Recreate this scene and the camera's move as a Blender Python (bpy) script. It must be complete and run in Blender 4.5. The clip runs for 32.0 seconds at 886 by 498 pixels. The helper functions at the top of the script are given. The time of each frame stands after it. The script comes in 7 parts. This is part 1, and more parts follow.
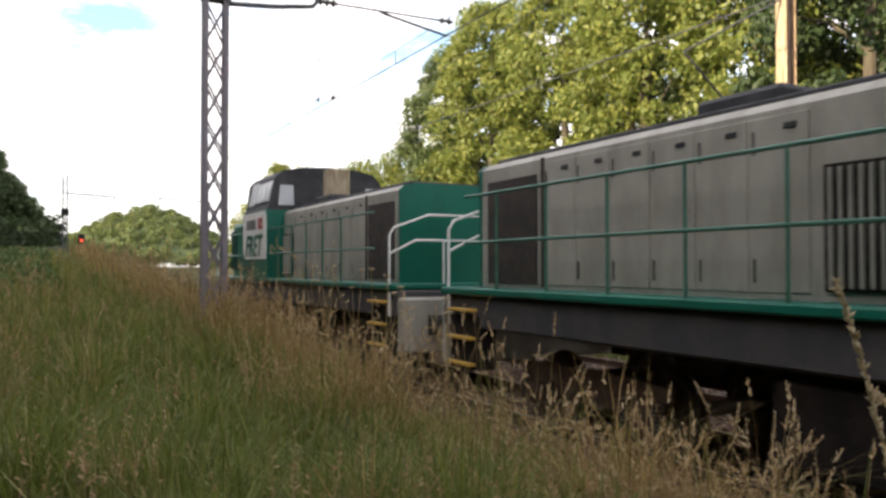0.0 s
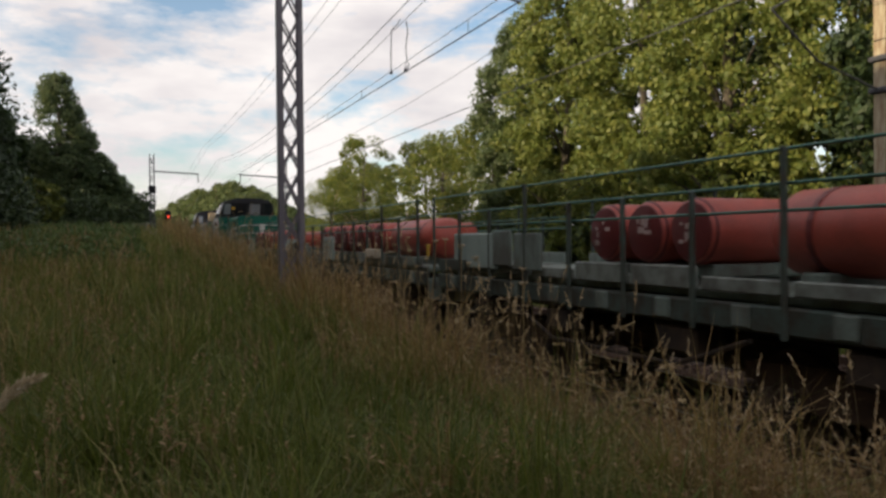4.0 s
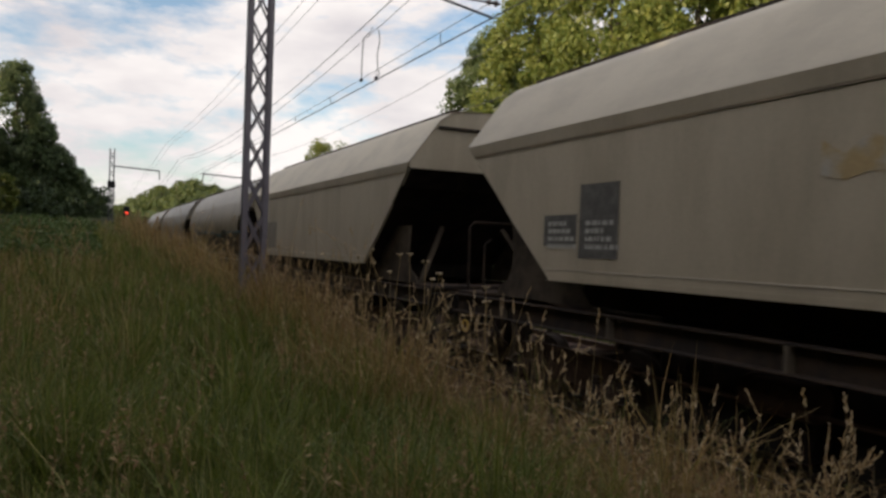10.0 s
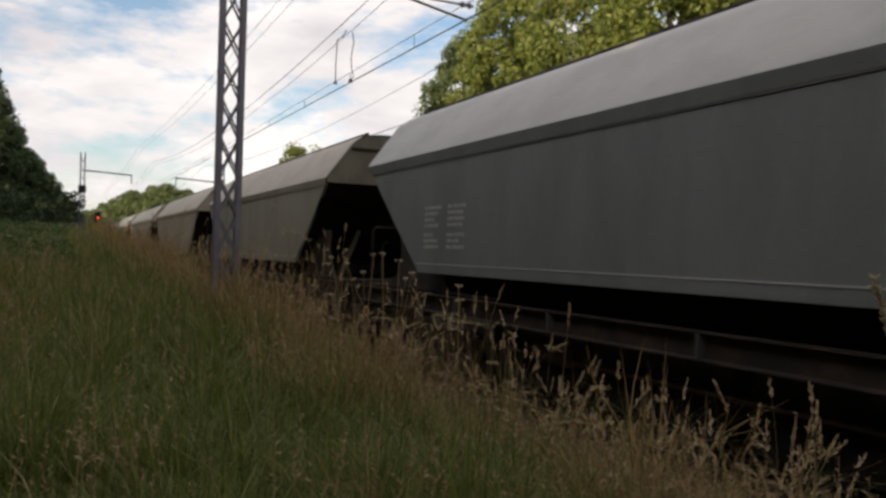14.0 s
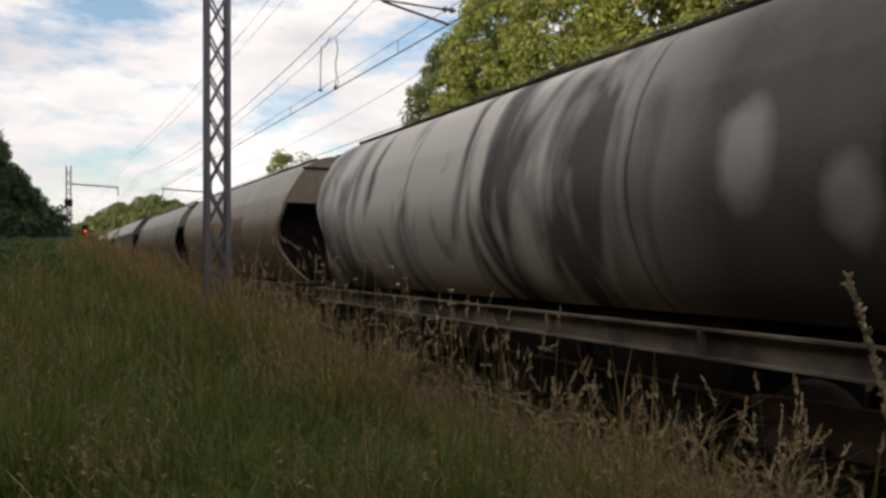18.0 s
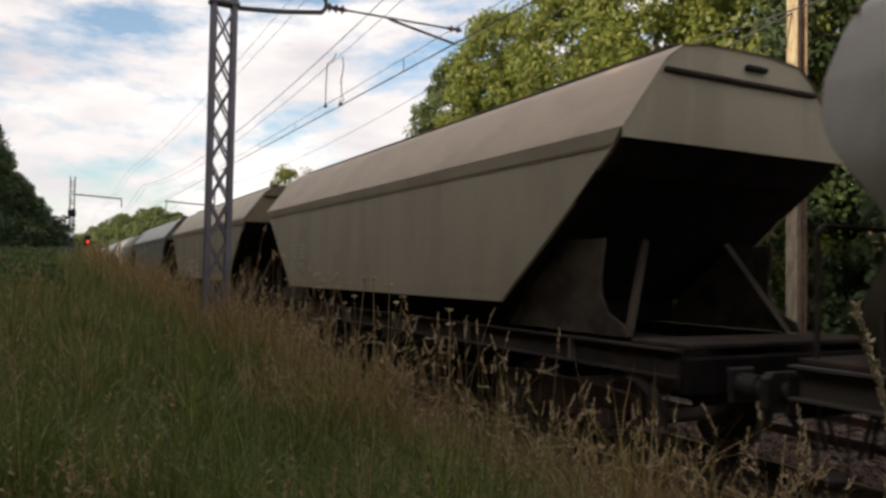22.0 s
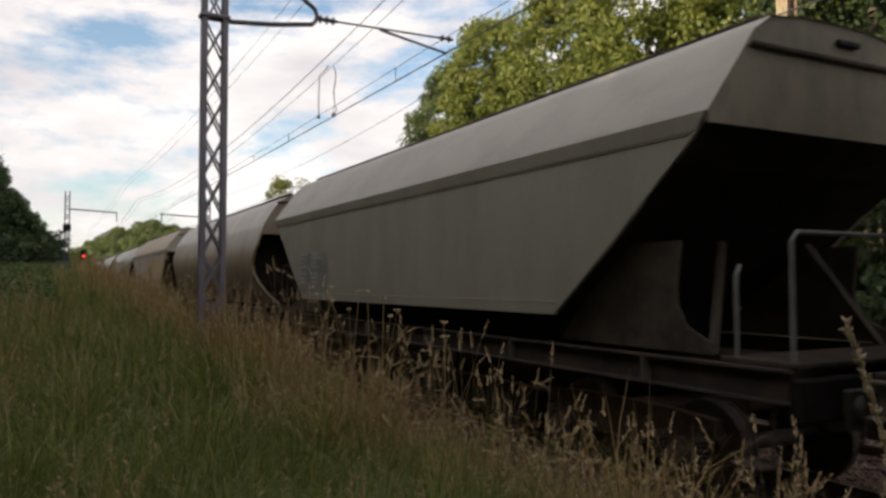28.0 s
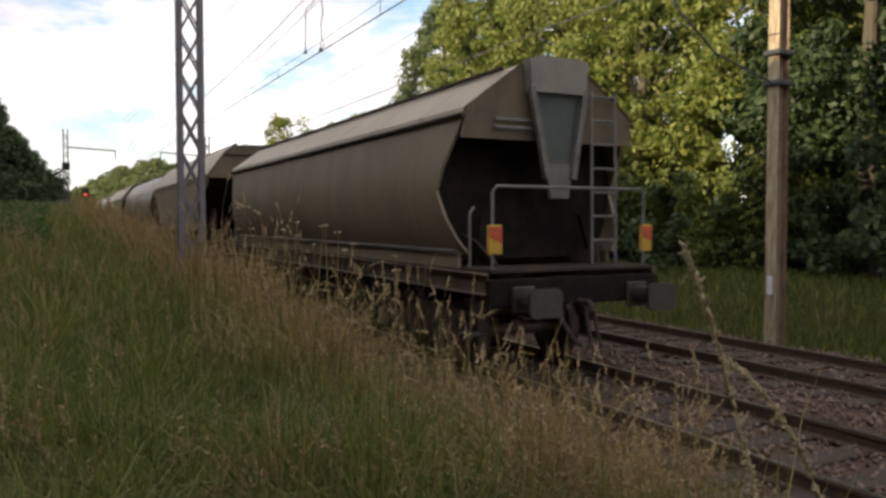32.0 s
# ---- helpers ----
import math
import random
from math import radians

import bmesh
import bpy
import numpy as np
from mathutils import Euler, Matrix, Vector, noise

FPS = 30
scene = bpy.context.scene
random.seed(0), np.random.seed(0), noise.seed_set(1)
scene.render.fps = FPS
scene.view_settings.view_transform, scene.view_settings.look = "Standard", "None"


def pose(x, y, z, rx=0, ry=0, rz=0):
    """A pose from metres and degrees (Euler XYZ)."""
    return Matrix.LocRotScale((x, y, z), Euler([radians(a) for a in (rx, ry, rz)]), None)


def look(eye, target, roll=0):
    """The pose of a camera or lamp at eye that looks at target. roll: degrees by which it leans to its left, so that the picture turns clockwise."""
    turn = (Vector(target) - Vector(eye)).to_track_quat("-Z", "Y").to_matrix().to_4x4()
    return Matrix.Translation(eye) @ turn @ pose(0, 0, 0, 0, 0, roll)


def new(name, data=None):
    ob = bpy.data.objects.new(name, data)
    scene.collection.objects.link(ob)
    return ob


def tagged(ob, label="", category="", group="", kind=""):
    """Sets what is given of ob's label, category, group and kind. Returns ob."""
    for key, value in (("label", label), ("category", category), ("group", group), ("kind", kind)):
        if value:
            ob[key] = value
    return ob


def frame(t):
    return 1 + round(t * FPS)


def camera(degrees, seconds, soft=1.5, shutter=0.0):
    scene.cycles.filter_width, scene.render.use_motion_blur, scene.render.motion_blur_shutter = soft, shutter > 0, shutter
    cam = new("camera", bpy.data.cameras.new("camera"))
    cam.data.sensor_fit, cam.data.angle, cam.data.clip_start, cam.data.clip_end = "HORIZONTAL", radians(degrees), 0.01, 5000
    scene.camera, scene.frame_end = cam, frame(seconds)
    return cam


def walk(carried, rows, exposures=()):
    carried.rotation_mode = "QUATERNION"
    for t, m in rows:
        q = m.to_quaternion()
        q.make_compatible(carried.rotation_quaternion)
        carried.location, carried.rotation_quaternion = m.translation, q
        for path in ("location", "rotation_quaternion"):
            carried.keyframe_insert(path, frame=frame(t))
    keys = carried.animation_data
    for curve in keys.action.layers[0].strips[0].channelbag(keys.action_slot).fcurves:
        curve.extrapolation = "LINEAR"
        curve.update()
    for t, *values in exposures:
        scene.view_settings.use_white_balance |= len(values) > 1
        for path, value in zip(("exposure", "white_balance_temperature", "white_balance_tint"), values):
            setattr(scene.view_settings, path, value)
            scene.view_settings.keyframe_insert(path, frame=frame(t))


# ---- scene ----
# ---- camera ----
cam = camera(60.0, 32.0, soft=2.9, shutter=0.1)
PATH = [
    (0, -6.388, -0.062, 1.988, 91.32, 0.05, -27.99),
    (0.5, -6.377, -0.011, 1.988, 90.92, 0.30, -24.96),
    (1, -6.372, 0.021, 2.055, 90.82, 0.29, -23.12),
    (1.5, -6.353, 0.034, 1.991, 90.65, -0.13, -22.37),
    (2, -6.412, -0.009, 1.986, 90.32, -0.17, -21.92),
    (2.5, -6.359, 0.019, 1.980, 90.24, -0.37, -21.70),
    (3, -6.359, 0.021, 1.987, 90.10, -0.33, -21.58),
    (3.5, -6.339, 0.026, 1.966, 89.64, 0.31, -21.69),
    (5.5, -6.373, -0.004, 1.968, 89.02, -0.01, -24.09),
    (6, -6.376, -0.007, 1.996, 89.53, 0.03, -23.51),
    (6.5, -6.323, 0.013, 1.998, 89.70, -0.37, -22.61),
    (7, -6.372, -0.004, 1.996, 89.76, -0.23, -22.32),
    (7.5, -6.356, 0.004, 2.003, 89.83, -0.38, -22.30),
    (8, -6.356, 0.029, 1.996, 89.78, -0.66, -22.54),
    (8.5, -6.345, 0.012, 2.007, 89.49, -1.26, -23.87),
    (9, -6.393, -0.027, 1.997, 90.10, -1.69, -24.50),
    (9.5, -6.359, 0.021, 2.010, 90.16, -1.83, -24.76),
    (10, -6.357, 0.039, 2.021, 90.00, -1.90, -25.20),
    (10.5, -6.353, 0.019, 1.981, 90.08, -2.07, -26.31),
    (11, -6.358, 0.026, 2.022, 89.93, -2.55, -26.22),
    (11.5, -6.345, 0.020, 1.999, 89.89, -2.77, -26.22),
    (12, -6.369, 0.026, 1.995, 90.11, -2.86, -26.35),
    (12.5, -6.357, 0.030, 2.002, 91.91, -2.71, -26.77),
    (13, -6.394, 0.000, 1.992, 91.26, -1.69, -26.28),
    (13.5, -6.313, 0.041, 2.007, 90.43, -2.15, -26.79),
    (14, -6.332, 0.032, 1.982, 90.36, -1.59, -26.98),
    (14.5, -6.337, 0.042, 2.002, 90.46, -1.83, -27.12),
    (16.5, -6.330, 0.018, 1.989, 90.32, -1.21, -27.38),
    (17, -6.329, 0.017, 2.009, 90.26, -0.84, -27.80),
    (17.5, -6.337, -0.004, 1.996, 90.39, -0.48, -28.23),
    (18, -6.373, -0.032, 2.004, 90.53, 0.21, -27.73),
    (18.5, -6.335, 0.013, 1.997, 90.72, 0.16, -27.38),
    (19, -6.325, 0.011, 2.003, 90.81, 0.12, -27.36),
    (19.5, -6.332, 0.023, 2.015, 90.94, 0.11, -27.31),
    (20, -6.338, 0.020, 1.992, 91.05, -0.17, -27.38),
    (20.5, -6.334, 0.028, 1.983, 90.99, -0.32, -27.53),
    (21, -6.327, 0.016, 1.998, 91.13, -0.42, -27.84),
    (21.5, -6.338, 0.008, 2.004, 91.42, -0.63, -27.93),
    (22, -6.335, 0.009, 2.008, 91.90, -1.05, -27.61),
    (22.5, -6.347, 0.022, 2.011, 92.04, -1.22, -27.23),
    (23, -6.372, 0.001, 2.016, 92.24, -1.31, -27.24),
    (23.5, -6.349, 0.018, 2.008, 92.46, -1.48, -27.37),
    (24, -6.331, 0.034, 2.037, 92.64, -1.41, -27.54),
    (24.5, -6.333, 0.033, 2.037, 92.89, -1.37, -27.80),
    (25, -6.326, 0.010, 2.040, 93.00, -1.34, -27.91),
    (25.5, -6.339, 0.042, 2.047, 93.00, -1.41, -27.79),
    (27.5, -6.299, 0.038, 2.050, 92.60, -0.24, -27.49),
    (28, -6.302, 0.012, 2.047, 92.43, 0.07, -27.80),
    (28.5, -6.291, 0.021, 2.030, 92.45, 0.07, -28.24),
    (29, -6.277, 0.035, 2.036, 92.34, 0.11, -28.62),
    (29.5, -6.286, 0.024, 2.030, 92.28, 0.20, -28.91),
    (30, -6.306, -0.018, 2.036, 92.15, 0.27, -29.16),
    (30.5, -6.264, 0.017, 2.046, 91.77, 0.24, -29.35),
    (31, -6.263, -0.024, 2.029, 90.78, 0.07, -29.62),
    (31.5, -6.147, -0.191, 1.972, 88.95, 1.22, -28.91),
    (32, -5.962, -0.191, 2.011, 87.89, 0.03, -27.41),
]
walk(cam, [(t, pose(*p)) for t, *p in PATH], [(0, 1.25), (0.5, 1.1), (1.0, 0.45), (1.5, 0.22), (3.0, 0.1), (7.0, 0.04), (13.0, 0.12), (25.0, 0.20), (31.0, 0.29), (32.0, 0.55)])

# ---- light: low evening sun from the left, broken cloud ----
SUN_EL, SUN_AZ = 17.0, 100.0       # degrees; azimuth from the track's direction towards the left
world = bpy.data.worlds.new("sky")
scene.world = world
world.use_nodes = True
wn, wl = world.node_tree.nodes, world.node_tree.links
wn.clear()
w_out = wn.new("ShaderNodeOutputWorld")
w_bg = wn.new("ShaderNodeBackground")
w_sky = wn.new("ShaderNodeTexSky")
w_sky.sky_type, w_sky.sun_disc = "NISHITA", False
w_sky.sun_elevation, w_sky.sun_rotation = radians(SUN_EL), radians(-SUN_AZ)
w_sky.altitude, w_sky.dust_density = 50, 1.5
w_tc = wn.new("ShaderNodeTexCoord")
w_map = wn.new("ShaderNodeMapping")
w_map.inputs["Scale"].default_value = (1.0, 1.0, 2.8)
w_map.inputs["Location"].default_value = (0.35, 0.1, 0.2)
w_n1 = wn.new("ShaderNodeTexNoise")
w_n1.inputs["Scale"].default_value, w_n1.inputs["Detail"].default_value, w_n1.inputs["Roughness"].default_value = 6.5, 10.0, 0.6
w_ramp = wn.new("ShaderNodeValToRGB")
w_ramp.color_ramp.elements[0].position, w_ramp.color_ramp.elements[1].position = 0.36, 0.53
w_n2 = wn.new("ShaderNodeTexNoise")
w_n2.inputs["Scale"].default_value, w_n2.inputs["Detail"].default_value = 6.0, 6.0
w_cloud = wn.new("ShaderNodeValToRGB")
w_cloud.color_ramp.elements[0].position, w_cloud.color_ramp.elements[0].color = 0.33, (6.9, 6.5, 6.7, 1)
w_cloud.color_ramp.elements[1].position, w_cloud.color_ramp.elements[1].color = 0.66, (10.0, 9.4, 9.1, 1)
w_mix = wn.new("ShaderNodeMix")
w_mix.data_type = "RGBA"
wl.new(w_tc.outputs["Generated"], w_map.inputs["Vector"])
wl.new(w_map.outputs["Vector"], w_n1.inputs["Vector"])
wl.new(w_map.outputs["Vector"], w_n2.inputs["Vector"])
wl.new(w_n1.outputs["Fac"], w_ramp.inputs["Fac"])
wl.new(w_n2.outputs["Fac"], w_cloud.inputs["Fac"])
wl.new(w_ramp.outputs["Color"], w_mix.inputs["Factor"])
w_gain = wn.new("ShaderNodeMix")
w_gain.data_type, w_gain.blend_type = "RGBA", "MULTIPLY"
w_gain.inputs["Factor"].default_value, w_gain.inputs["B"].default_value = 1.0, (1.9, 1.9, 1.9, 1)
wl.new(w_sky.outputs["Color"], w_gain.inputs["A"])
wl.new(w_gain.outputs["Result"], w_mix.inputs["A"])
wl.new(w_cloud.outputs["Color"], w_mix.inputs["B"])
wl.new(w_mix.outputs["Result"], w_bg.inputs["Color"])
w_bg.inputs["Strength"].default_value = 0.1
wl.new(w_bg.outputs["Background"], w_out.inputs["Surface"])

sun = new("sun", bpy.data.lights.new("sun", "SUN"))
sun.data.energy, sun.data.angle, sun.data.color = 5.0, radians(0.8), (1.0, 0.82, 0.55)
_a, _e = radians(90 + SUN_AZ), radians(SUN_EL)
sun.matrix_world = look((0, 0, 0), (-math.cos(_a) * math.cos(_e), -math.sin(_a) * math.cos(_e), -math.sin(_e)))


# ---- materials ----
def material(name, base, rough=0.6, metal=0.0, second=None, amount=0.5, scale=2.0, stretch=(1, 1, 1), grain=0.25, grain_scale=40.0,
             bump=0.15, bump_scale=60.0, emit=None, edges=(0.42, 0.62), spec=0.5):
    """A surface with large soft patches of a second colour, fine grain and relief, in the thing's own space."""
    m = bpy.data.materials.new(name)
    m.use_nodes = True
    n, l = m.node_tree.nodes, m.node_tree.links
    b = n["Principled BSDF"]
    b.inputs["Roughness"].default_value, b.inputs["Metallic"].default_value, b.inputs["Specular IOR Level"].default_value = rough, metal, spec
    tc, mp = n.new("ShaderNodeTexCoord"), n.new("ShaderNodeMapping")
    mp.inputs["Scale"].default_value = stretch
    l.new(tc.outputs["Object"], mp.inputs["Vector"])
    big, fine = n.new("ShaderNodeTexNoise"), n.new("ShaderNodeTexNoise")
    big.inputs["Scale"].default_value, big.inputs["Detail"].default_value, big.inputs["Roughness"].default_value = scale, 7, 0.62
    fine.inputs["Scale"].default_value, fine.inputs["Detail"].default_value = grain_scale, 4
    l.new(mp.outputs["Vector"], big.inputs["Vector"])
    l.new(tc.outputs["Object"], fine.inputs["Vector"])
    ramp = n.new("ShaderNodeValToRGB")
    ramp.color_ramp.elements[0].position, ramp.color_ramp.elements[1].position = edges
    ramp.color_ramp.elements[1].color = (amount, amount, amount, 1)
    l.new(big.outputs["Fac"], ramp.inputs["Fac"])
    mix = n.new("ShaderNodeMix")
    mix.data_type = "RGBA"
    mix.inputs["A"].default_value = (*base, 1)
    mix.inputs["B"].default_value = (*(second or [c * 0.55 for c in base]), 1)
    l.new(ramp.outputs["Color"], mix.inputs["Factor"])
    hsv = n.new("ShaderNodeHueSaturation")
    mr = n.new("ShaderNodeMapRange")
    mr.inputs["To Min"].default_value, mr.inputs["To Max"].default_value = 1 - grain, 1 + grain
    l.new(fine.outputs["Fac"], mr.inputs["Value"])
    l.new(mr.outputs["Result"], hsv.inputs["Value"])
    l.new(mix.outputs["Result"], hsv.inputs["Color"])
    l.new(hsv.outputs["Color"], b.inputs["Base Color"])
    if bump:
        bn, rel = n.new("ShaderNodeBump"), n.new("ShaderNodeTexNoise")
        rel.inputs["Scale"].default_value, rel.inputs["Detail"].default_value = bump_scale, 5
        l.new(tc.outputs["Object"], rel.inputs["Vector"])
        l.new(rel.outputs["Fac"], bn.inputs["Height"])
        bn.inputs["Strength"].default_value, bn.inputs["Distance"].default_value = bump, 0.02
        l.new(bn.outputs["Normal"], b.inputs["Normal"])
    if emit:
        b.inputs["Emission Color"].default_value, b.inputs["Emission Strength"].default_value = (*emit[:3], 1), emit[3]
    return m


def leaf_material(name, colours, rough=0.55, translucent=0.35):
    """Leaves or blades: a colour picked for each one, with light coming through."""
    m = bpy.data.materials.new(name)
    m.use_nodes = True
    n, l = m.node_tree.nodes, m.node_tree.links
    b = n["Principled BSDF"]
    b.inputs["Roughness"].default_value = rough
    geo, ramp = n.new("ShaderNodeNewGeometry"), n.new("ShaderNodeValToRGB")
    e = ramp.color_ramp.elements
    for i, c in enumerate(colours):
        p = i / (len(colours) - 1)
        el = e[0] if i == 0 else e[-1] if i == len(colours) - 1 else e.new(p)
        el.position, el.color = p, (*c, 1)
    l.new(geo.outputs["Random Per Island"], ramp.inputs["Fac"])
    l.new(ramp.outputs["Color"], b.inputs["Base Color"])
    tr, add = n.new("ShaderNodeBsdfTranslucent"), n.new("ShaderNodeMixShader")
    l.new(ramp.outputs["Color"], tr.inputs["Color"])
    add.inputs["Fac"].default_value = translucent
    l.new(b.outputs["BSDF"], add.inputs[1])
    l.new(tr.outputs["BSDF"], add.inputs[2])
    l.new(add.outputs["Shader"], n["Material Output"].inputs["Surface"])
    return m


M = {}
M["soil"] = material("soil_and_grass", (0.04, 0.05, 0.014), 0.95, second=(0.065, 0.052, 0.024), amount=0.8, scale=0.7, bump=0.5, bump_scale=9, spec=0.12)
M["ballast"] = material("ballast", (0.14, 0.09, 0.068), 0.95, second=(0.075, 0.05, 0.04), amount=0.9, scale=9, grain=0.5, grain_scale=60, bump=1.0, bump_scale=28, spec=0.12)
M["stone"] = leaf_material("ballast_stone", [(0.09, 0.055, 0.042), (0.22, 0.145, 0.11), (0.14, 0.09, 0.07), (0.30, 0.215, 0.17)], 0.9, 0.0)
M["sleeper"] = material("old_timber_sleeper", (0.06, 0.042, 0.033), 0.9, second=(0.10, 0.075, 0.06), scale=6, stretch=(0.3, 6, 6), bump=0.5)
M["rail_side"] = material("rusty_rail", (0.075, 0.045, 0.032), 0.85, second=(0.13, 0.07, 0.045), scale=9)
M["rail_top"] = material("polished_rail_head", (0.33, 0.31, 0.3), 0.35, 0.9, scale=5, bump=0)
M["mast_steel"] = material("weathered_mast_steel", (0.18, 0.163, 0.183), 0.6, 0.2, second=(0.14, 0.12, 0.135), scale=4)
M["far_steel"] = material("dark_mast_steel", (0.10, 0.10, 0.11), 0.7, 0.2)
M["wire"] = material("overhead_wire", (0.09, 0.09, 0.10), 0.6, 0.4, bump=0)
M["porcelain"] = material("brown_porcelain", (0.10, 0.075, 0.07), 0.3, bump=0)
M["post_beige"] = material("sunlit_rusting_post", (0.42, 0.36, 0.25), 0.75, second=(0.22, 0.13, 0.07), amount=0.8, scale=5, stretch=(3, 3, 0.5))
M["post_brown"] = material("shaded_rusted_post", (0.27, 0.19, 0.13), 0.85, second=(0.10, 0.06, 0.04), scale=5)
M["white"] = material("white_paint", (0.72, 0.72, 0.69), 0.5, second=(0.5, 0.5, 0.47), scale=3)
M["black"] = material("black_equipment", (0.018, 0.018, 0.02), 0.6, second=(0.04, 0.035, 0.03), scale=6, spec=0.12)
M["under"] = material("dirty_underframe", (0.045, 0.038, 0.034), 0.85, second=(0.095, 0.065, 0.045), amount=0.7, scale=3, spec=0.12)
M["brake_rust"] = material("brake_dust_steel", (0.07, 0.047, 0.035), 0.85, second=(0.12, 0.08, 0.055), scale=5, spec=0.12)
M["wheel"] = material("wheel_steel", (0.08, 0.06, 0.05), 0.6, 0.5, second=(0.14, 0.1, 0.08), scale=4)
M["buffer_steel"] = material("greasy_buffer_steel", (0.075, 0.07, 0.065), 0.5, 0.5, second=(0.04, 0.035, 0.03), scale=6)
M["tube_grey"] = material("galvanised_handrail", (0.21, 0.205, 0.19), 0.6, 0.3, scale=8)
M["chute_bar"] = material("dull_grey_steel", (0.16, 0.15, 0.13), 0.6, 0.1, scale=5)
M["red_lamp"] = material("red_signal_lens", (0.6, 0.02, 0.01), 0.3, bump=0, emit=(1.0, 0.07, 0.03, 1.6))
M["yellow"] = material("yellow_paint", (0.55, 0.33, 0.03), 0.6, second=(0.32, 0.2, 0.05), scale=7)
M["orange"] = material("orange_red_tail_board", (0.55, 0.09, 0.025), 0.5, second=(0.3, 0.06, 0.03), scale=9)
M["loco_green"] = material("locomotive_green", (0.003, 0.125, 0.083), 0.42, second=(0.006, 0.09, 0.06), amount=0.6, scale=2.0, stretch=(1, 1, 0.4), grain=0.12, spec=0.35)
M["loco_grey"] = material("locomotive_grey", (0.36, 0.34, 0.295), 0.5, second=(0.25, 0.23, 0.195), amount=0.7, scale=2.5, stretch=(1, 1, 0.35), grain=0.1)
M["loco_dark"] = material("locomotive_dark_grey", (0.022, 0.022, 0.027), 0.75, second=(0.06, 0.06, 0.062), scale=3)
M["loco_frame"] = material("locomotive_frame", (0.06, 0.06, 0.065), 0.6, second=(0.10, 0.09, 0.08), scale=3, spec=0.12)
M["panel_white"] = material("white_cab_panel", (0.78, 0.77, 0.74), 0.45, second=(0.62, 0.6, 0.55), amount=0.6, scale=3)
M["logo_red"] = material("red_badge", (0.38, 0.03, 0.05), 0.4, bump=0)
M["tail_lens"] = material("dull_red_lens", (0.16, 0.02, 0.025), 0.3, bump=0)
# pale cab panes: the reflected sky is put into the base colour
M["glass"] = material("cab_glass", (0.45, 0.47, 0.5), 0.12, 0.0, scale=1, grain=0.05, bump=0)
M["dark_glass"] = material("dark_cab_glass", (0.03, 0.032, 0.036), 0.1, second=(0.06, 0.06, 0.06), scale=1.5, bump=0)
M["cab_metal"] = material("pale_cab_metal", (0.30, 0.30, 0.31), 0.35, 0.3, second=(0.2, 0.2, 0.2), scale=2)
# shade of hollows and undersides, put into a near-black colour
M["recess"] = material("shade_black_recess", (0.014, 0.012, 0.011), 0.9, second=(0.03, 0.022, 0.018), amount=0.7, scale=3, spec=0.12)
M["grille"] = material("dark_grille", (0.025, 0.02, 0.018), 0.7, second=(0.07, 0.045, 0.03), scale=4)
M["flat_green"] = material("grey_green_flat_wagon", (0.165, 0.205, 0.178), 0.7, second=(0.095, 0.092, 0.075), amount=0.9, scale=3.2, stretch=(1, 1, 0.5))
M["flat_dark"] = material("dark_green_grey_steel", (0.08, 0.105, 0.09), 0.7, second=(0.07, 0.057, 0.045), amount=0.9, scale=4, spec=0.15)
M["flat_board"] = material("scuffed_grey_board", (0.22, 0.245, 0.215), 0.75, second=(0.11, 0.105, 0.09), amount=0.9, scale=5)
M["flat_pale"] = material("pale_green_box", (0.33, 0.40, 0.36), 0.55, second=(0.21, 0.26, 0.235), scale=3)
M["rail_pale"] = material("pale_green_rail_paint", (0.22, 0.36, 0.31), 0.5, scale=5)
M["loco_vent"] = material("dark_green_vent", (0.006, 0.06, 0.042), 0.6, second=(0.01, 0.035, 0.026), scale=4)
M["rail_green"] = material("green_railing_paint", (0.05, 0.16, 0.115), 0.5, scale=5)
M["tank_red"] = material("red_tank_paint", (0.42, 0.075, 0.05), 0.5, second=(0.27, 0.055, 0.04), amount=0.7, scale=2.4)
M["tank_end"] = material("dark_red_tank_end", (0.15, 0.022, 0.022), 0.5, second=(0.09, 0.016, 0.016), scale=3)
M["bark"] = material("bark", (0.10, 0.085, 0.065), 0.95, second=(0.055, 0.045, 0.035), scale=3, stretch=(3, 3, 0.5), bump=0.8, bump_scale=14)
# sunlit, dark and shaded leaf tones carry the light on the trees
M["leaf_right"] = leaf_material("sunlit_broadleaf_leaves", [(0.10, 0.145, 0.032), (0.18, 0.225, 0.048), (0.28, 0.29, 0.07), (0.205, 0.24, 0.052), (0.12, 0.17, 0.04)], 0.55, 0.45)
M["leaf_dark"] = leaf_material("shade_toned_leaves", [(0.022, 0.042, 0.014), (0.035, 0.062, 0.018), (0.05, 0.075, 0.02)], 0.6, 0.25)
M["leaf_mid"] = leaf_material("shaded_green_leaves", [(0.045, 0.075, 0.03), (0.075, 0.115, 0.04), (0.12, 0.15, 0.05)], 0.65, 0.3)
M["leaf_weed"] = leaf_material("nettle_leaves", [(0.06, 0.10, 0.025), (0.09, 0.14, 0.035), (0.13, 0.18, 0.045)], 0.6, 0.3)
M["leaf_grey"] = leaf_material("grey_green_leaves", [(0.065, 0.10, 0.04), (0.10, 0.14, 0.05), (0.155, 0.185, 0.07)], 0.5, 0.4)
M["rise"] = material("wooded_rise", (0.06, 0.085, 0.028), 0.95, second=(0.03, 0.045, 0.018), scale=0.25, bump=0.6, bump_scale=1.5)
M["leaf_far"] = leaf_material("far_leaves", [(0.06, 0.09, 0.03), (0.11, 0.15, 0.045), (0.17, 0.19, 0.055), (0.09, 0.12, 0.035)], 0.7, 0.3)
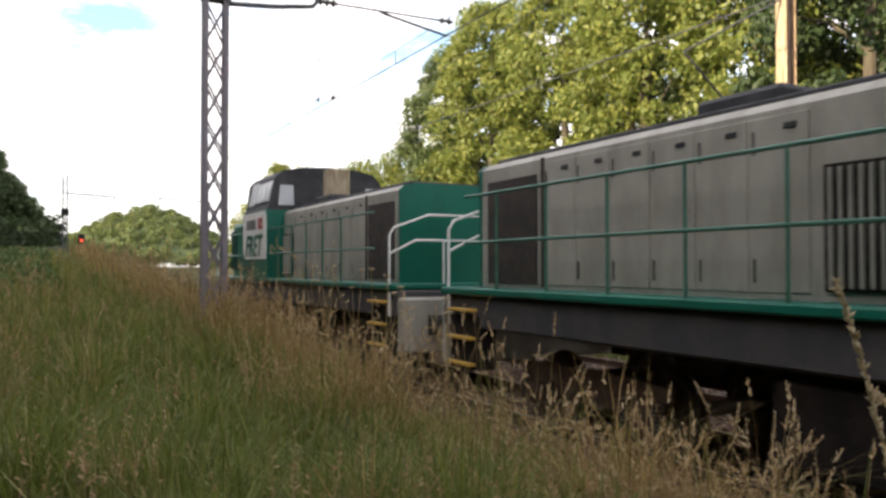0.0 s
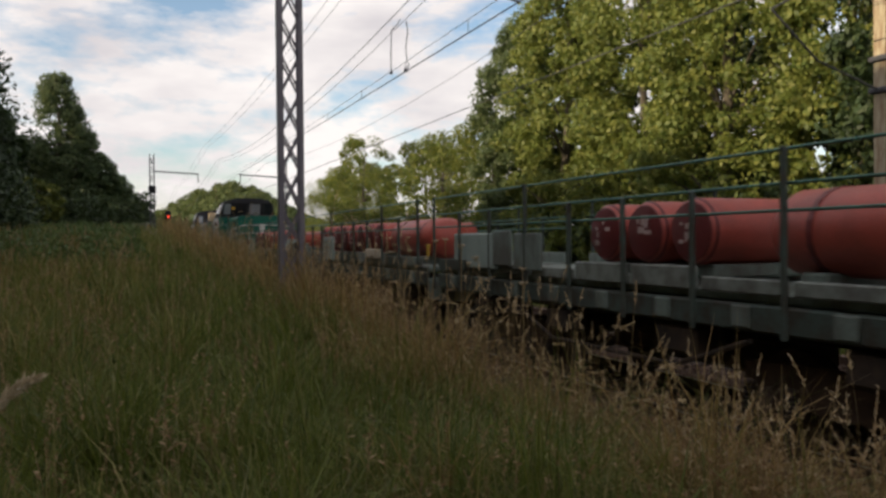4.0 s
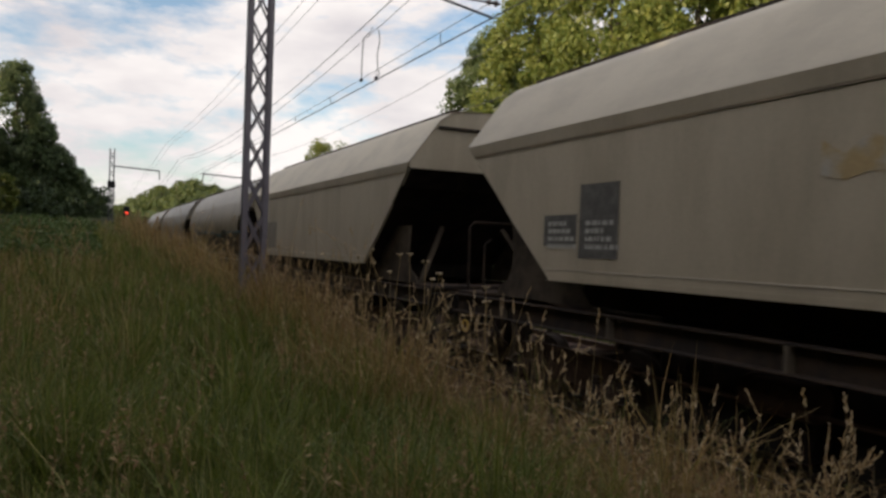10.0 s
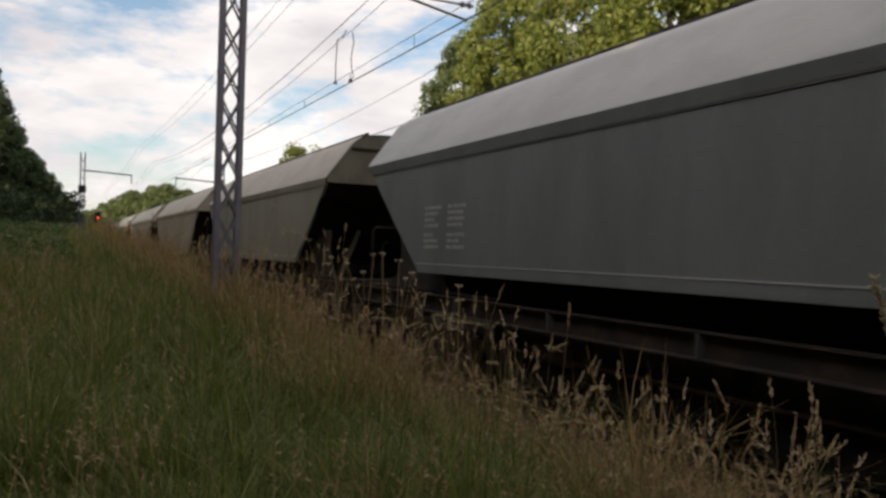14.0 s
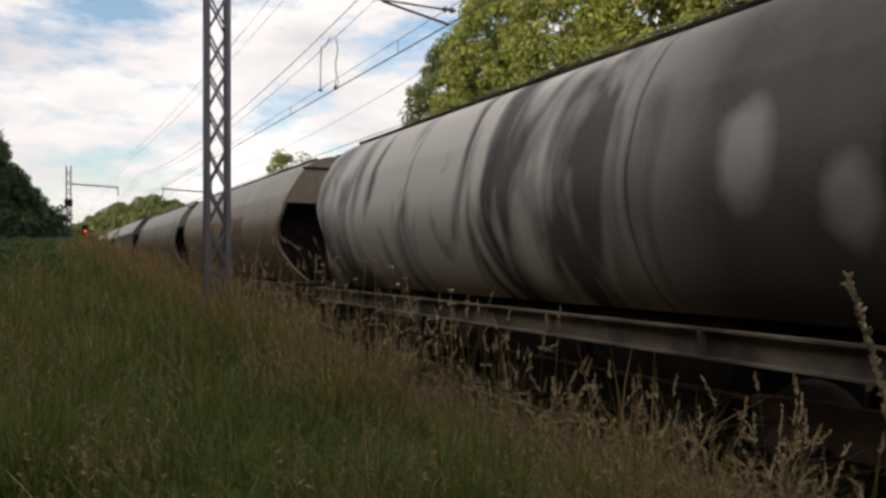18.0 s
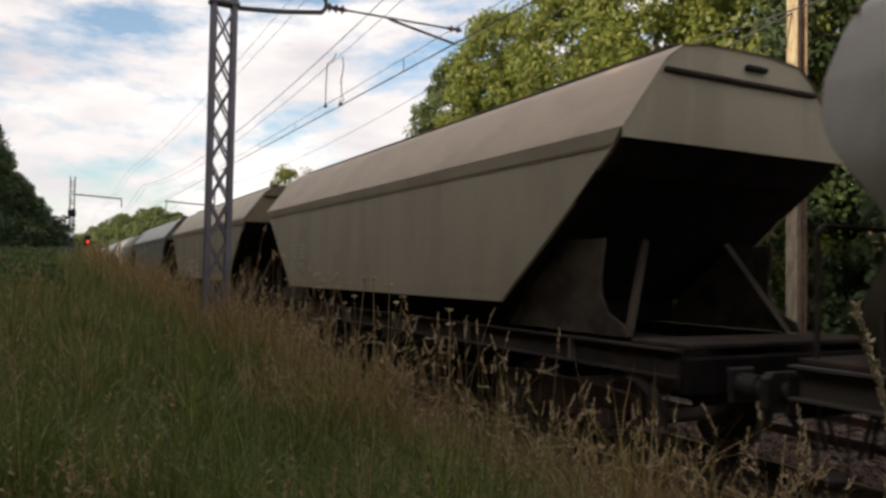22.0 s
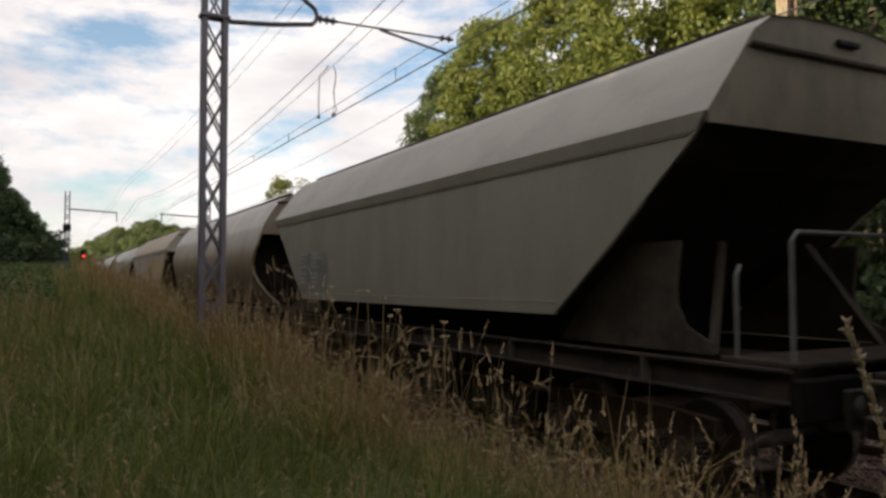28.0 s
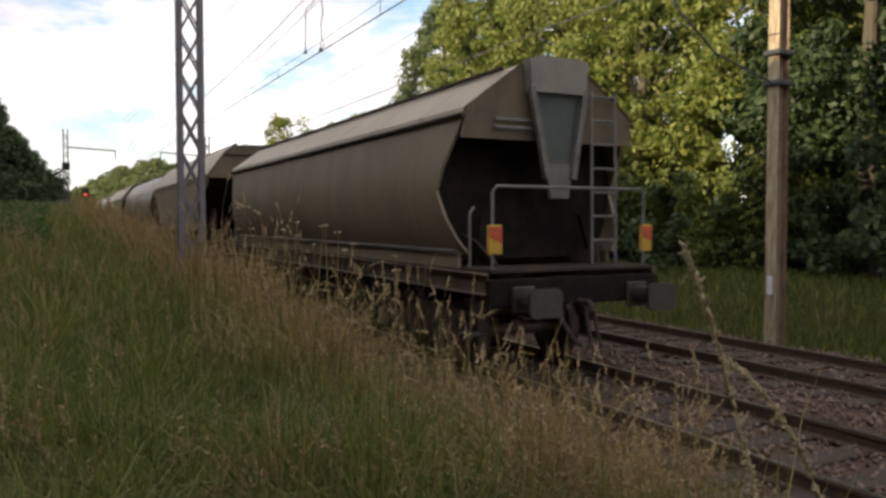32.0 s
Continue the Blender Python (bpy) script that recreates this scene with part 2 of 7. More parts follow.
M["leaf_bush"] = leaf_material("bush_leaves", [(0.09, 0.125, 0.022), (0.16, 0.195, 0.035), (0.25, 0.25, 0.05)], 0.5, 0.45)
M["grass_green"] = leaf_material("green_grass", [(0.06, 0.084, 0.012), (0.115, 0.15, 0.02), (0.21, 0.235, 0.04), (0.12, 0.155, 0.022), (0.08, 0.112, 0.015), (0.36, 0.32, 0.13)], 0.5, 0.4)
M["grass_mixed"] = leaf_material("yellowing_grass", [(0.10, 0.14, 0.022), (0.20, 0.20, 0.042), (0.13, 0.165, 0.03), (0.36, 0.29, 0.11), (0.24, 0.195, 0.06), (0.14, 0.18, 0.03)], 0.65, 0.35)
M["grass_dry"] = leaf_material("dry_grass", [(0.19, 0.12, 0.042), (0.37, 0.235, 0.085), (0.48, 0.34, 0.145), (0.15, 0.145, 0.04), (0.30, 0.175, 0.058)], 0.75, 0.3)
M["seed_pale"] = leaf_material("pale_seed_heads", [(0.42, 0.32, 0.18), (0.58, 0.47, 0.30), (0.70, 0.60, 0.43)], 0.8, 0.3)
M["panicle"] = leaf_material("loose_brown_panicles", [(0.25, 0.15, 0.075), (0.37, 0.245, 0.13), (0.48, 0.35, 0.20)], 0.8, 0.35)
M["stem"] = leaf_material("dull_straw_stems", [(0.165, 0.115, 0.048), (0.27, 0.19, 0.082), (0.36, 0.265, 0.13)], 0.8, 0.2)
M["seed"] = leaf_material("seed_heads", [(0.31, 0.20, 0.095), (0.50, 0.36, 0.19), (0.74, 0.61, 0.41)], 0.8, 0.35)


# ---- geometry helpers ----
class Geo:
    """Points and faces of one mesh."""

    def __init__(self):
        self.v, self.f = [], []

    def add(self, v, f):
        o = len(self.v)
        self.v += [tuple(p) for p in v]
        self.f += [tuple(i + o for i in q) for q in f]
        return self

    def box(self, c, s, b=0.012):
        """A box with chamfered edges: centre, size."""
        hx, hy, hz = (k / 2 for k in s)
        b = min(b, hx * 0.6, hy * 0.6, hz * 0.6)
        vs, ix = [], {}
        for x in (-1, 1):
            for y in (-1, 1):
                for z in (-1, 1):
                    for k in range(3):
                        p = [x * hx, y * hy, z * hz]
                        for a in range(3):
                            if a != k:
                                p[a] -= (x, y, z)[a] * b
                        ix[x, y, z, k] = len(vs)
                        vs.append((p[0] + c[0], p[1] + c[1], p[2] + c[2]))
        fs = []
        for k in range(3):
            for d in (-1, 1):
                q = []
                for u, w in ((-1, -1), (1, -1), (1, 1), (-1, 1)):
                    s3 = [0, 0, 0]
                    s3[k], s3[(k + 1) % 3], s3[(k + 2) % 3] = d, u, w
                    q.append(ix[(*s3, k)])
                fs.append(q if d > 0 else q[::-1])
        for k in range(3):
            a, e = (k + 1) % 3, (k + 2) % 3
            for u in (-1, 1):
                for w in (-1, 1):
                    s3, s4 = [0, 0, 0], [0, 0, 0]
                    s3[k], s3[a], s3[e] = -1, u, w
                    s4[k], s4[a], s4[e] = 1, u, w
                    q = [ix[(*s3, a)], ix[(*s4, a)], ix[(*s4, e)], ix[(*s3, e)]]
                    fs.append(q if u * w < 0 else q[::-1])
        for x in (-1, 1):
            for y in (-1, 1):
                for z in (-1, 1):
                    q = [ix[x, y, z, k] for k in range(3)]
                    fs.append(q if x * y * z > 0 else q[::-1])
        return self.add(vs, fs)

    def tube(self, pts, r, n=8, caps=True):
        """A round bar along points; r: one radius or one for each point."""
        pts = [Vector(p) for p in pts]
        rs = r if isinstance(r, (list, tuple)) else [r] * len(pts)
        vs, fs = [], []
        for i, p in enumerate(pts):
            d = (pts[min(i + 1, len(pts) - 1)] - pts[max(i - 1, 0)]).normalized()
            a = d.orthogonal().normalized() if i == 0 else (a - d * a.dot(d)).normalized()
            e = d.cross(a)
            for k in range(n):
                w = 2 * math.pi * k / n
                vs.append(p + (a * math.cos(w) + e * math.sin(w)) * rs[i])
        for i in range(len(pts) - 1):
            for k in range(n):
                fs.append((i * n + k, i * n + (k + 1) % n, (i + 1) * n + (k + 1) % n, (i + 1) * n + k))
        if caps:
            fs += [tuple(range(n))[::-1], tuple(range((len(pts) - 1) * n, len(pts) * n))]
        return self.add(vs, fs)

    def prism(self, prof, y0, y1, caps=True, closed=True):
        """A profile of (x, z) drawn out along y."""
        n = len(prof)
        vs = [(x, y0, z) for x, z in prof] + [(x, y1, z) for x, z in prof]
        fs = [(k, (k + 1) % n, n + (k + 1) % n, n + k) for k in range(n if closed else n - 1)]
        if caps and closed:
            fs += [tuple(range(n))[::-1], tuple(range(n, 2 * n))]
        return self.add(vs, fs)

    def sheet(self, quad, t=0.02):
        """A plate of thickness t from four corners."""
        q = [Vector(p) for p in quad]
        nrm = (q[1] - q[0]).cross(q[3] - q[0]).normalized() * t
        vs = q + [p + nrm for p in q]
        return self.add(vs, [(3, 2, 1, 0), (4, 5, 6, 7), (0, 1, 5, 4), (1, 2, 6, 5), (2, 3, 7, 6), (3, 0, 4, 7)])

    def bar(self, a, b, w, h):
        """A flat bar from a to b."""
        a, b = Vector(a), Vector(b)
        d = (b - a).normalized()
        s = d.cross(Vector((0, 1, 0)))
        s = s.normalized() if s.length > 0.1 else d.cross(Vector((1, 0, 0))).normalized()
        u = d.cross(s).normalized()
        vs = [p + s * i * w / 2 + u * j * h / 2 for p in (a, b) for i, j in ((-1, -1), (1, -1), (1, 1), (-1, 1))]
        return self.add(vs, [(0, 1, 2, 3), (7, 6, 5, 4), (0, 4, 5, 1), (1, 5, 6, 2), (2, 6, 7, 3), (3, 7, 4, 0)])

    def mesh(self, name, mat, smooth=False):
        me = bpy.data.meshes.new(name)
        me.from_pydata(self.v, [], self.f)
        bm = bmesh.new()
        bm.from_mesh(me)
        bmesh.ops.recalc_face_normals(bm, faces=bm.faces)
        bm.to_mesh(me)
        bm.free()
        me.materials.append(mat)
        if smooth:
            me.shade_smooth()
            me.set_sharp_from_angle(angle=radians(35))
        return me


def part(name, geo, mat, parent, label="", smooth=False, at=None, kind=""):
    """One mesh object under a thing or a part; geo: a Geo or a ready mesh."""
    me = geo.mesh(name, mat, smooth) if isinstance(geo, Geo) else geo
    ob = new(name, me)
    ob.parent = parent
    if at is not None:
        ob.matrix_basis = at
    return tagged(ob, label, kind=kind)


def thing(name, label, category, group="", kind="", at=None):
    ob = new(name)
    ob.empty_display_size = 0.2
    if at is not None:
        ob.matrix_basis = at
    return tagged(ob, label, category, group, kind)


def solid(name, geo, mat, label, category, group="", kind="", smooth=False, at=None):
    ob = new(name, geo.mesh(name, mat, smooth) if isinstance(geo, Geo) else geo)
    if at is not None:
        ob.matrix_basis = at
    return tagged(ob, label, category, group, kind)


def mesh_from_arrays(name, verts, quads, mat):
    """A large mesh of quads from arrays."""
    me = bpy.data.meshes.new(name)
    nv, nf = len(verts), len(quads)
    me.vertices.add(nv)
    me.vertices.foreach_set("co", np.ascontiguousarray(verts, np.float32).ravel())
    me.loops.add(nf * 4)
    me.loops.foreach_set("vertex_index", np.ascontiguousarray(quads, np.int32).ravel())
    me.polygons.add(nf)
    me.polygons.foreach_set("loop_start", np.arange(0, nf * 4, 4, dtype=np.int32))
    me.update(calc_edges=True)
    me.materials.append(mat)
    return me


# ---- ground ----
def ground_z(x, y):
    x, y = np.asarray(x, float), np.asarray(y, float)
    left = 0.42 + 0.045 * np.clip(y, -12, 78) + 0.018 * np.clip(-6.5 - x, 0, 50) + 0.05 * np.sin(x * 1.3 + y * 0.7) * np.exp(-((y - 5) / 60) ** 2)
    right = 0.5 + 0.02 * np.clip(x - 9, 0, 60)
    a = np.clip((x + 2.45) / -1.6, 0, 1)
    a = a * a * (3 - 2 * a)
    b = np.clip((x - 6.4) / 2.8, 0, 1)
    b = b * b * (3 - 2 * b)
    z = -0.5 + a * (left + 0.5) + b * (right + 0.5)
    return z


def build_ground():
    xs = np.unique(np.concatenate([np.linspace(-1800, -60, 14), np.linspace(-60, -10, 26), np.linspace(-10, 12, 90), np.linspace(12, 60, 20), np.linspace(60, 1800, 14)]))
    ys = np.unique(np.concatenate([np.linspace(-1500, -30, 10), np.linspace(-30, 40, 110), np.linspace(40, 130, 40), np.linspace(130, 2500, 16)]))
    gx, gy = np.meshgrid(xs, ys)
    v = np.stack([gx, gy, ground_z(gx, gy)], -1).reshape(-1, 3)
    n, m = len(xs), len(ys)
    i = (np.arange(m - 1)[:, None] * n + np.arange(n - 1)).ravel()
    me = mesh_from_arrays("ground", v, np.stack([i, i + 1, i + n + 1, i + n], 1), M["soil"])
    me.shade_smooth()
    tagged(new("ground", me), "grassy railway bank and cutting of dark soil", "ground", kind="structure")


build_ground()


# ---- track ----
TRACKS = (0.17, 3.7)


def bend(y):
    """Sideways shift of the line where it curves away to the right."""
    return 0.0002 * max(0.0, y - 55.0) ** 2


def build_track():
    ys = [-60, -20] + list(range(0, 60, 6)) + list(range(60, 330, 15))
    g = Geo()
    prof = [(-2.95, -0.62), (-2.0, -0.2), (5.55, -0.2), (6.6, -0.62)]
    vs = [(x + bend(y), y, z) for y in ys for x, z in prof]
    fs = [(i * 4 + k, i * 4 + k + 1, i * 4 + k + 5, i * 4 + k + 4) for i in range(len(ys) - 1) for k in range(3)]
    g.add(vs, fs)
    solid("ballast_bed", g, M["ballast"], "reddish brown crushed stone ballast under both tracks", "ballast", kind="structure")
    rp = [(-0.07, -0.17), (0.07, -0.17), (0.07, -0.155), (0.012, -0.135), (0.012, -0.045), (0.036, -0.035), (0.036, -0.004), (0.028, 0.0), (-0.028, 0.0),
          (-0.036, -0.004), (-0.036, -0.035), (-0.012, -0.045), (-0.012, -0.135), (-0.07, -0.155)]
    sl = Geo().box((0, 0, -0.22), (2.5, 0.25, 0.14), 0.02).mesh("sleeper", M["sleeper"])
    for c in TRACKS:
        tr = thing("railway_track", "rusty steel railway track on timber sleepers in ballast", "railway track", "railway tracks", kind="structure")
        for s in (-0.7525, 0.7525):
            g, n = Geo(), len(rp)
            g.add([(c + s + x + bend(y), y, z) for y in ys for x, z in rp],
                  [(i * n + k, i * n + (k + 1) % n, (i + 1) * n + (k + 1) % n, (i + 1) * n + k) for i in range(len(ys) - 1) for k in range(n)])
            rail = part("rail", g, M["rail_side"], tr, "rusty rail with a polished running surface")
            h = Geo()
            h.add([(c + s + x + bend(y), y, 0.0035) for y in ys for x in (-0.024, 0.024)], [(2 * i, 2 * i + 1, 2 * i + 3, 2 * i + 2) for i in range(len(ys) - 1)])
            part("running_surface", h, M["rail_top"], rail, "worn shiny rail head")
        for i in range(130):
            y = -4 + i * 0.6
            part("sleeper", sl, None, tr, at=pose(c + bend(y), y, 0, 0, 0, random.uniform(-0.6, 0.6)))
    # loose stones lying proud of the bed
    rng = np.random.default_rng(3)
    n = 16000
    y = 1.5 + 22 * rng.uniform(0, 1, n) ** 1.3
    x = rng.uniform(-1.9, 5.6, n)
    z = -0.19 + rng.uniform(-0.01, 0.045, n)
    r = rng.uniform(0.02, 0.042, n)
    dirs = np.array([(1, 0, 0), (0, 1, 0), (-1, 0, 0), (0, -1, 0), (0, 0, 1), (0, 0, -1)], float)
    jit = rng.uniform(0.7, 1.3, (n, 6, 1))
    ang = rng.uniform(0, 6.3, n)
    ca, sa = np.cos(ang)[:, None], np.sin(ang)[:, None]
    d = np.stack([dirs[:, 0] * ca - dirs[:, 1] * sa, dirs[:, 0] * sa + dirs[:, 1] * ca, np.broadcast_to(dirs[:, 2], (n, 6))], -1)
    v = np.stack([x, y, z], -1)[:, None] + d * jit * r[:, None, None]
    tri = np.array([(0, 1, 4), (1, 2, 4), (2, 3, 4), (3, 0, 4), (1, 0, 5), (2, 1, 5), (3, 2, 5), (0, 3, 5)])
    me = bpy.data.meshes.new("ballast_stones")
    f = (np.arange(n)[:, None, None] * 6 + tri).reshape(-1, 3)
    me.vertices.add(n * 6)
    me.vertices.foreach_set("co", v.astype(np.float32).ravel())
    me.loops.add(len(f) * 3)
    me.loops.foreach_set("vertex_index", f.astype(np.int32).ravel())
    me.polygons.add(len(f))
    me.polygons.foreach_set("loop_start", np.arange(0, len(f) * 3, 3, dtype=np.int32))
    me.update(calc_edges=True)
    me.materials.append(M["stone"])
    tagged(new("ballast_stones", me), "loose reddish grey ballast stones between the rails", "ballast stones", kind="stuff")


build_track()


# ---- overhead line ----
def lattice_mast(x, y, base, top, width, label, mat, detail=True, pitch=0.585):
    m = thing("lattice_mast", label, "railway mast", "overhead line masts", at=pose(x, y, base))
    h = top - base
    ch = width * 0.21
    dep = width * 0.42
    for s in (-1, 1):
        # a channel: web outward, two flanges, one rolled piece
        xo, xi, w, hd = s * width / 2, s * (width / 2 - ch), 0.016, dep / 2
        ring = [(xo, -hd), (xo, hd), (xi, hd), (xi, hd - 0.014), (xo - s * w, hd - 0.014), (xo - s * w, -hd + 0.014), (xi, -hd + 0.014), (xi, -hd)]
        g = Geo().add([(px, py, 0) for px, py in ring] + [(px, py, h) for px, py in ring],
                      [tuple(range(8)), tuple(range(8, 16))[::-1]] + [(k, (k + 1) % 8, 8 + (k + 1) % 8, 8 + k) for k in range(8)])
        part("chord", g, mat, m)
    n = int((h - 0.3) / pitch)
    for i in range(n):
        z0 = 0.2 + i * pitch
        for d in (-1, 1):
            for s in (-1, 1):
                g = Geo()
                o = 0.006 if s > 0 else -0.006
                g.bar((-s * (width / 2 - ch * 0.8), d * (dep / 2 + 0.004) + o, z0), (s * (width / 2 - ch * 0.8), d * (dep / 2 + 0.004) + o, z0 + pitch * 0.86), 0.032, 0.010)
                part("lattice_bar", g, mat, m)
    return m


def insulator(name, a, b, parent, n=4, r=0.06):
    a, b = Vector(a), Vector(b)
    g = Geo()
    pts, rs = [], []
    for i in range(n * 4 + 1):
        pts.append(a.lerp(b, i / (n * 4)))
        rs.append(r if i % 4 == 2 else r * 0.45)
    g.tube(pts, rs, 10)
    return part(name, g, M["porcelain"], parent, "brown ribbed porcelain insulator", True)


def build_line():
    MY = 11.82
    m = lattice_mast(-4.0, MY, 0.55, 9.2, 0.385, "tall grey steel lattice mast standing in the grass beside the track", M["mast_steel"])
    b = 0.55
    g = Geo()
    g.box((0, 0, 5.52), (0.45, 0.22, 0.07), 0.02)
    part("collar", g, M["mast_steel"], m, "dark steel collar clamped round the mast")
    g = Geo()
    g.tube([(0.16, 0, 6.03 - b), (0.9, 0, 6.10 - b), (1.54, 0, 6.20 - b)], 0.038, 10)
    part("bracket_tube", g, M["far_steel"], m, "", True)
    g = Geo()
    g.tube([(0.16, 0, 7.5 - b), (0.9, 0, 6.95 - b), (1.45, 0, 6.55 - b), (1.58, 0, 6.46 - b), (1.62, 0, 6.36 - b), (1.60, 0, 6.27 - b), (1.54, 0, 6.20 - b)], 0.034, 10)
    part("bracket_stay", g, M["far_steel"], m, "", True)
    insulator("insulator", (1.62, 0, 6.31 - b), (1.95, 0, 6.31 - b), m, 3, 0.075)
    g = Geo()
    g.tube([(1.95, 0, 6.31 - b), (4.1, 0, 6.33 - b)], 0.018, 8)
    part("registration_tube", g, M["far_steel"], m)
    g = Geo()
    g.tube([(2.72, 0, 6.30 - b), (2.86, 0, 6.27 - b), (4.0, 0, 6.07 - b)], 0.024, 8)
    part("steady_arm", g, M["far_steel"], m)
    insulator("insulator", (3.85, 0, 6.33 - b), (4.12, 0, 6.33 - b), m, 2, 0.06)
    # far pair of masts
    f = lattice_mast(-4.6, 59.16, 2.4, 8.35, 0.36, "distant dark lattice mast with a horizontal boom over the line", M["far_steel"], pitch=0.62)
    g = Geo().tube([(0.15, 0, 4.72), (3.2, 0, 4.58)], 0.05, 8)
    part("boom", g, M["far_steel"], f)
    g = Geo().tube([(3.15, 0, 4.6), (3.2, 0, 3.95)], 0.035, 8)
    part("drop_arm", g, M["far_steel"], f)
    g = Geo().box((0, 0, 3.4), (0.5, 0.42, 0.5), 0.04)
    part("switch_box", g, M["black"], f, "dark box clamped to the mast")
    f2 = lattice_mast(4.95, 59.3, -0.4, 8.3, 0.36, "distant dark lattice mast with a horizontal boom over the line", M["far_steel"], pitch=0.62)
    g = Geo().tube([(-0.15, 0, 7.28), (-3.4, 0, 7.42)], 0.05, 8)
    part("boom", g, M["far_steel"], f2)
    g = Geo().tube([(-3.3, 0, 7.4), (-3.35, 0, 6.8)], 0.035, 8)
    part("drop_arm", g, M["far_steel"], f2)
    # post beside the second track
    p = thing("line_post", "rusting steel post beside the second track, beige and brown for lit and shaded faces", "railway mast", "overhead line masts", at=pose(5.95, 9.5, -0.45))
    H = 9.0
    # light and shade of the two faces are put into their colours
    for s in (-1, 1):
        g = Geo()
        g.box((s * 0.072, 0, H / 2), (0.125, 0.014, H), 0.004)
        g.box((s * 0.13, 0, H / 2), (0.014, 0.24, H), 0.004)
        part("channel", g, M["post_beige"] if s < 0 else M["post_brown"], p, "rusting beige channel, sunlight put into its colour" if s < 0 else "rusted brown channel, shade put into its colour")
    for i in range(12):
        g = Geo().box((0, 0.02, 0.5 + i * 0.75), (0.25, 0.02, 0.09), 0.004)
        part("tie_plate", g, M["post_brown"], p)
    g = Geo().box((-0.175, -0.02, 1.28), (0.014, 0.12, 0.34), 0.004)
    part("number_plate", g, M["white"], p, "small white plate with worn marks")
    g = Geo().box((0, 0, 4.95), (0.42, 0.36, 0.1), 0.02)
    part("band", g, M["far_steel"], p)
    g = Geo().box((0, 0, 5.5), (0.42, 0.36, 0.1), 0.02)
    part("band", g, M["far_steel"], p)
    g = Geo().tube([(-0.15, 0, 4.95 + 0.0), (-1.6, 0, 5.35), (-2.6, 0, 6.1)], 0.02, 8)
    part("bracket_tube", g, M["far_steel"], p, "", True)
    g = Geo().tube([(-0.15, 0, 7.4), (-2.6, 0, 6.1)], 0.018, 8)
    part("bracket_stay", g, M["far_steel"], p)

    # wires, strung from support to support
    def span(fn, y0, y1, step=3.0):
        n = max(2, int((y1 - y0) / step))
        return [fn(y0 + (y1 - y0) * i / n) for i in range(n + 1)]

    def sag(y, hi, lo):
        u = ((y - MY) / 47.35) % 1.0
        return lo + (hi - lo) * (2 * u - 1) ** 2

    def wire(name, fn, r, label, y0=-36.0, y1=201.0):
        return solid(name, Geo().tube(span(fn, y0, y1), r, 5), M["wire"], label, "overhead wire", "overhead wires")

    wire("contact_wire", lambda y: (bend(y), y, 6.08), 0.014, "thick dark contact wire above the track")
    wire("auxiliary_wire", lambda y: (bend(y), y, 6.25 + 0.12 * (2 * (((y - MY) / 47.35) % 1.0) - 1) ** 2), 0.007, "thin auxiliary wire above the contact wire")
    wire("messenger_wire", lambda y: (bend(y) - 0.05, y, sag(y, 8.1, 7.1)), 0.011, "sagging messenger wire above the track")
    wire("messenger_wire", lambda y: (bend(y) + 0.22, y, sag(y, 8.0, 7.0)), 0.008, "sagging messenger wire above the track")
    wire("contact_wire", lambda y: (3.55 + bend(y), y, 6.08), 0.014, "thick dark contact wire above the second track")
    wire("messenger_wire", lambda y: (3.55 + bend(y), y, sag(y, 8.0, 7.0)), 0.009, "sagging messenger wire above the second track")
    wire("feeder_wire", lambda y: (bend(y) - 1.0, y, sag(y, 9.1, 8.6)), 0.007, "thin feeder wire high over the track")
    wire("feeder_wire", lambda y: (bend(y) - 0.65, y, sag(y, 9.1, 8.6)), 0.007, "thin feeder wire high over the track")
    for y in (14.0, 17.7, 21.5, 25.5, 29.5, 34, 38, 43, 8.8, 5.6):
        z = 6.25 + 0.12 * (2 * (((y - MY) / 47.35) % 1.0) - 1) ** 2
        solid("dropper", Geo().tube([(0, y, 6.08), (0, y, z)], 0.008, 5), M["wire"], "short wire dropper holding the contact wire", "dropper", "droppers")
    j = thing("jumper_cable", "looped electrical jumper cables between messenger and contact wire", "jumper cable", at=pose(0, 17.68, 0))
    part("cable", Geo().tube([(-0.14, 0, 7.33), (-0.2, 0, 7.2), (-0.36, 0, 7.05), (-0.38, 0, 6.5), (-0.38, 0, 6.02)], 0.012, 6), M["wire"], j)
    part("cable", Geo().tube([(0.02, 0, 7.3), (0.06, 0, 7.05), (0.0, 0, 6.7), (0.03, 0, 6.35), (0.08, 0, 6.25), (0.0, 0, 6.11)], 0.012, 6), M["wire"], j)
    part("clamp", Geo().box((-0.38, 0, 6.02), (0.07, 0.06, 0.07), 0.01), M["far_steel"], j)
    part("clamp", Geo().box((0, 0, 6.11), (0.09, 0.06, 0.09), 0.01), M["far_steel"], j)

    # signal on the bank
    s = thing("railway_signal", "black railway signal showing a red light on a post", "railway signal", at=pose(-2.4, 83, 0))
    part("post", Geo().tube([(0, 0, -0.3), (0, 0, 4.2)], 0.09, 10), M["far_steel"], s)
    part("head", Geo().box((0, 0, 4.7), (0.62, 0.22, 1.05), 0.09), M["black"], s, "black signal head")
    part("hood", Geo().tube([(0, -0.11, 4.59), (0, -0.42, 4.57)], 0.16, 12, caps=False), M["black"], s)
    part("lens", Geo().tube([(0, -0.115, 4.59), (0, -0.14, 4.59)], 0.13, 14), M["red_lamp"], s, "glowing red lens")


build_line()


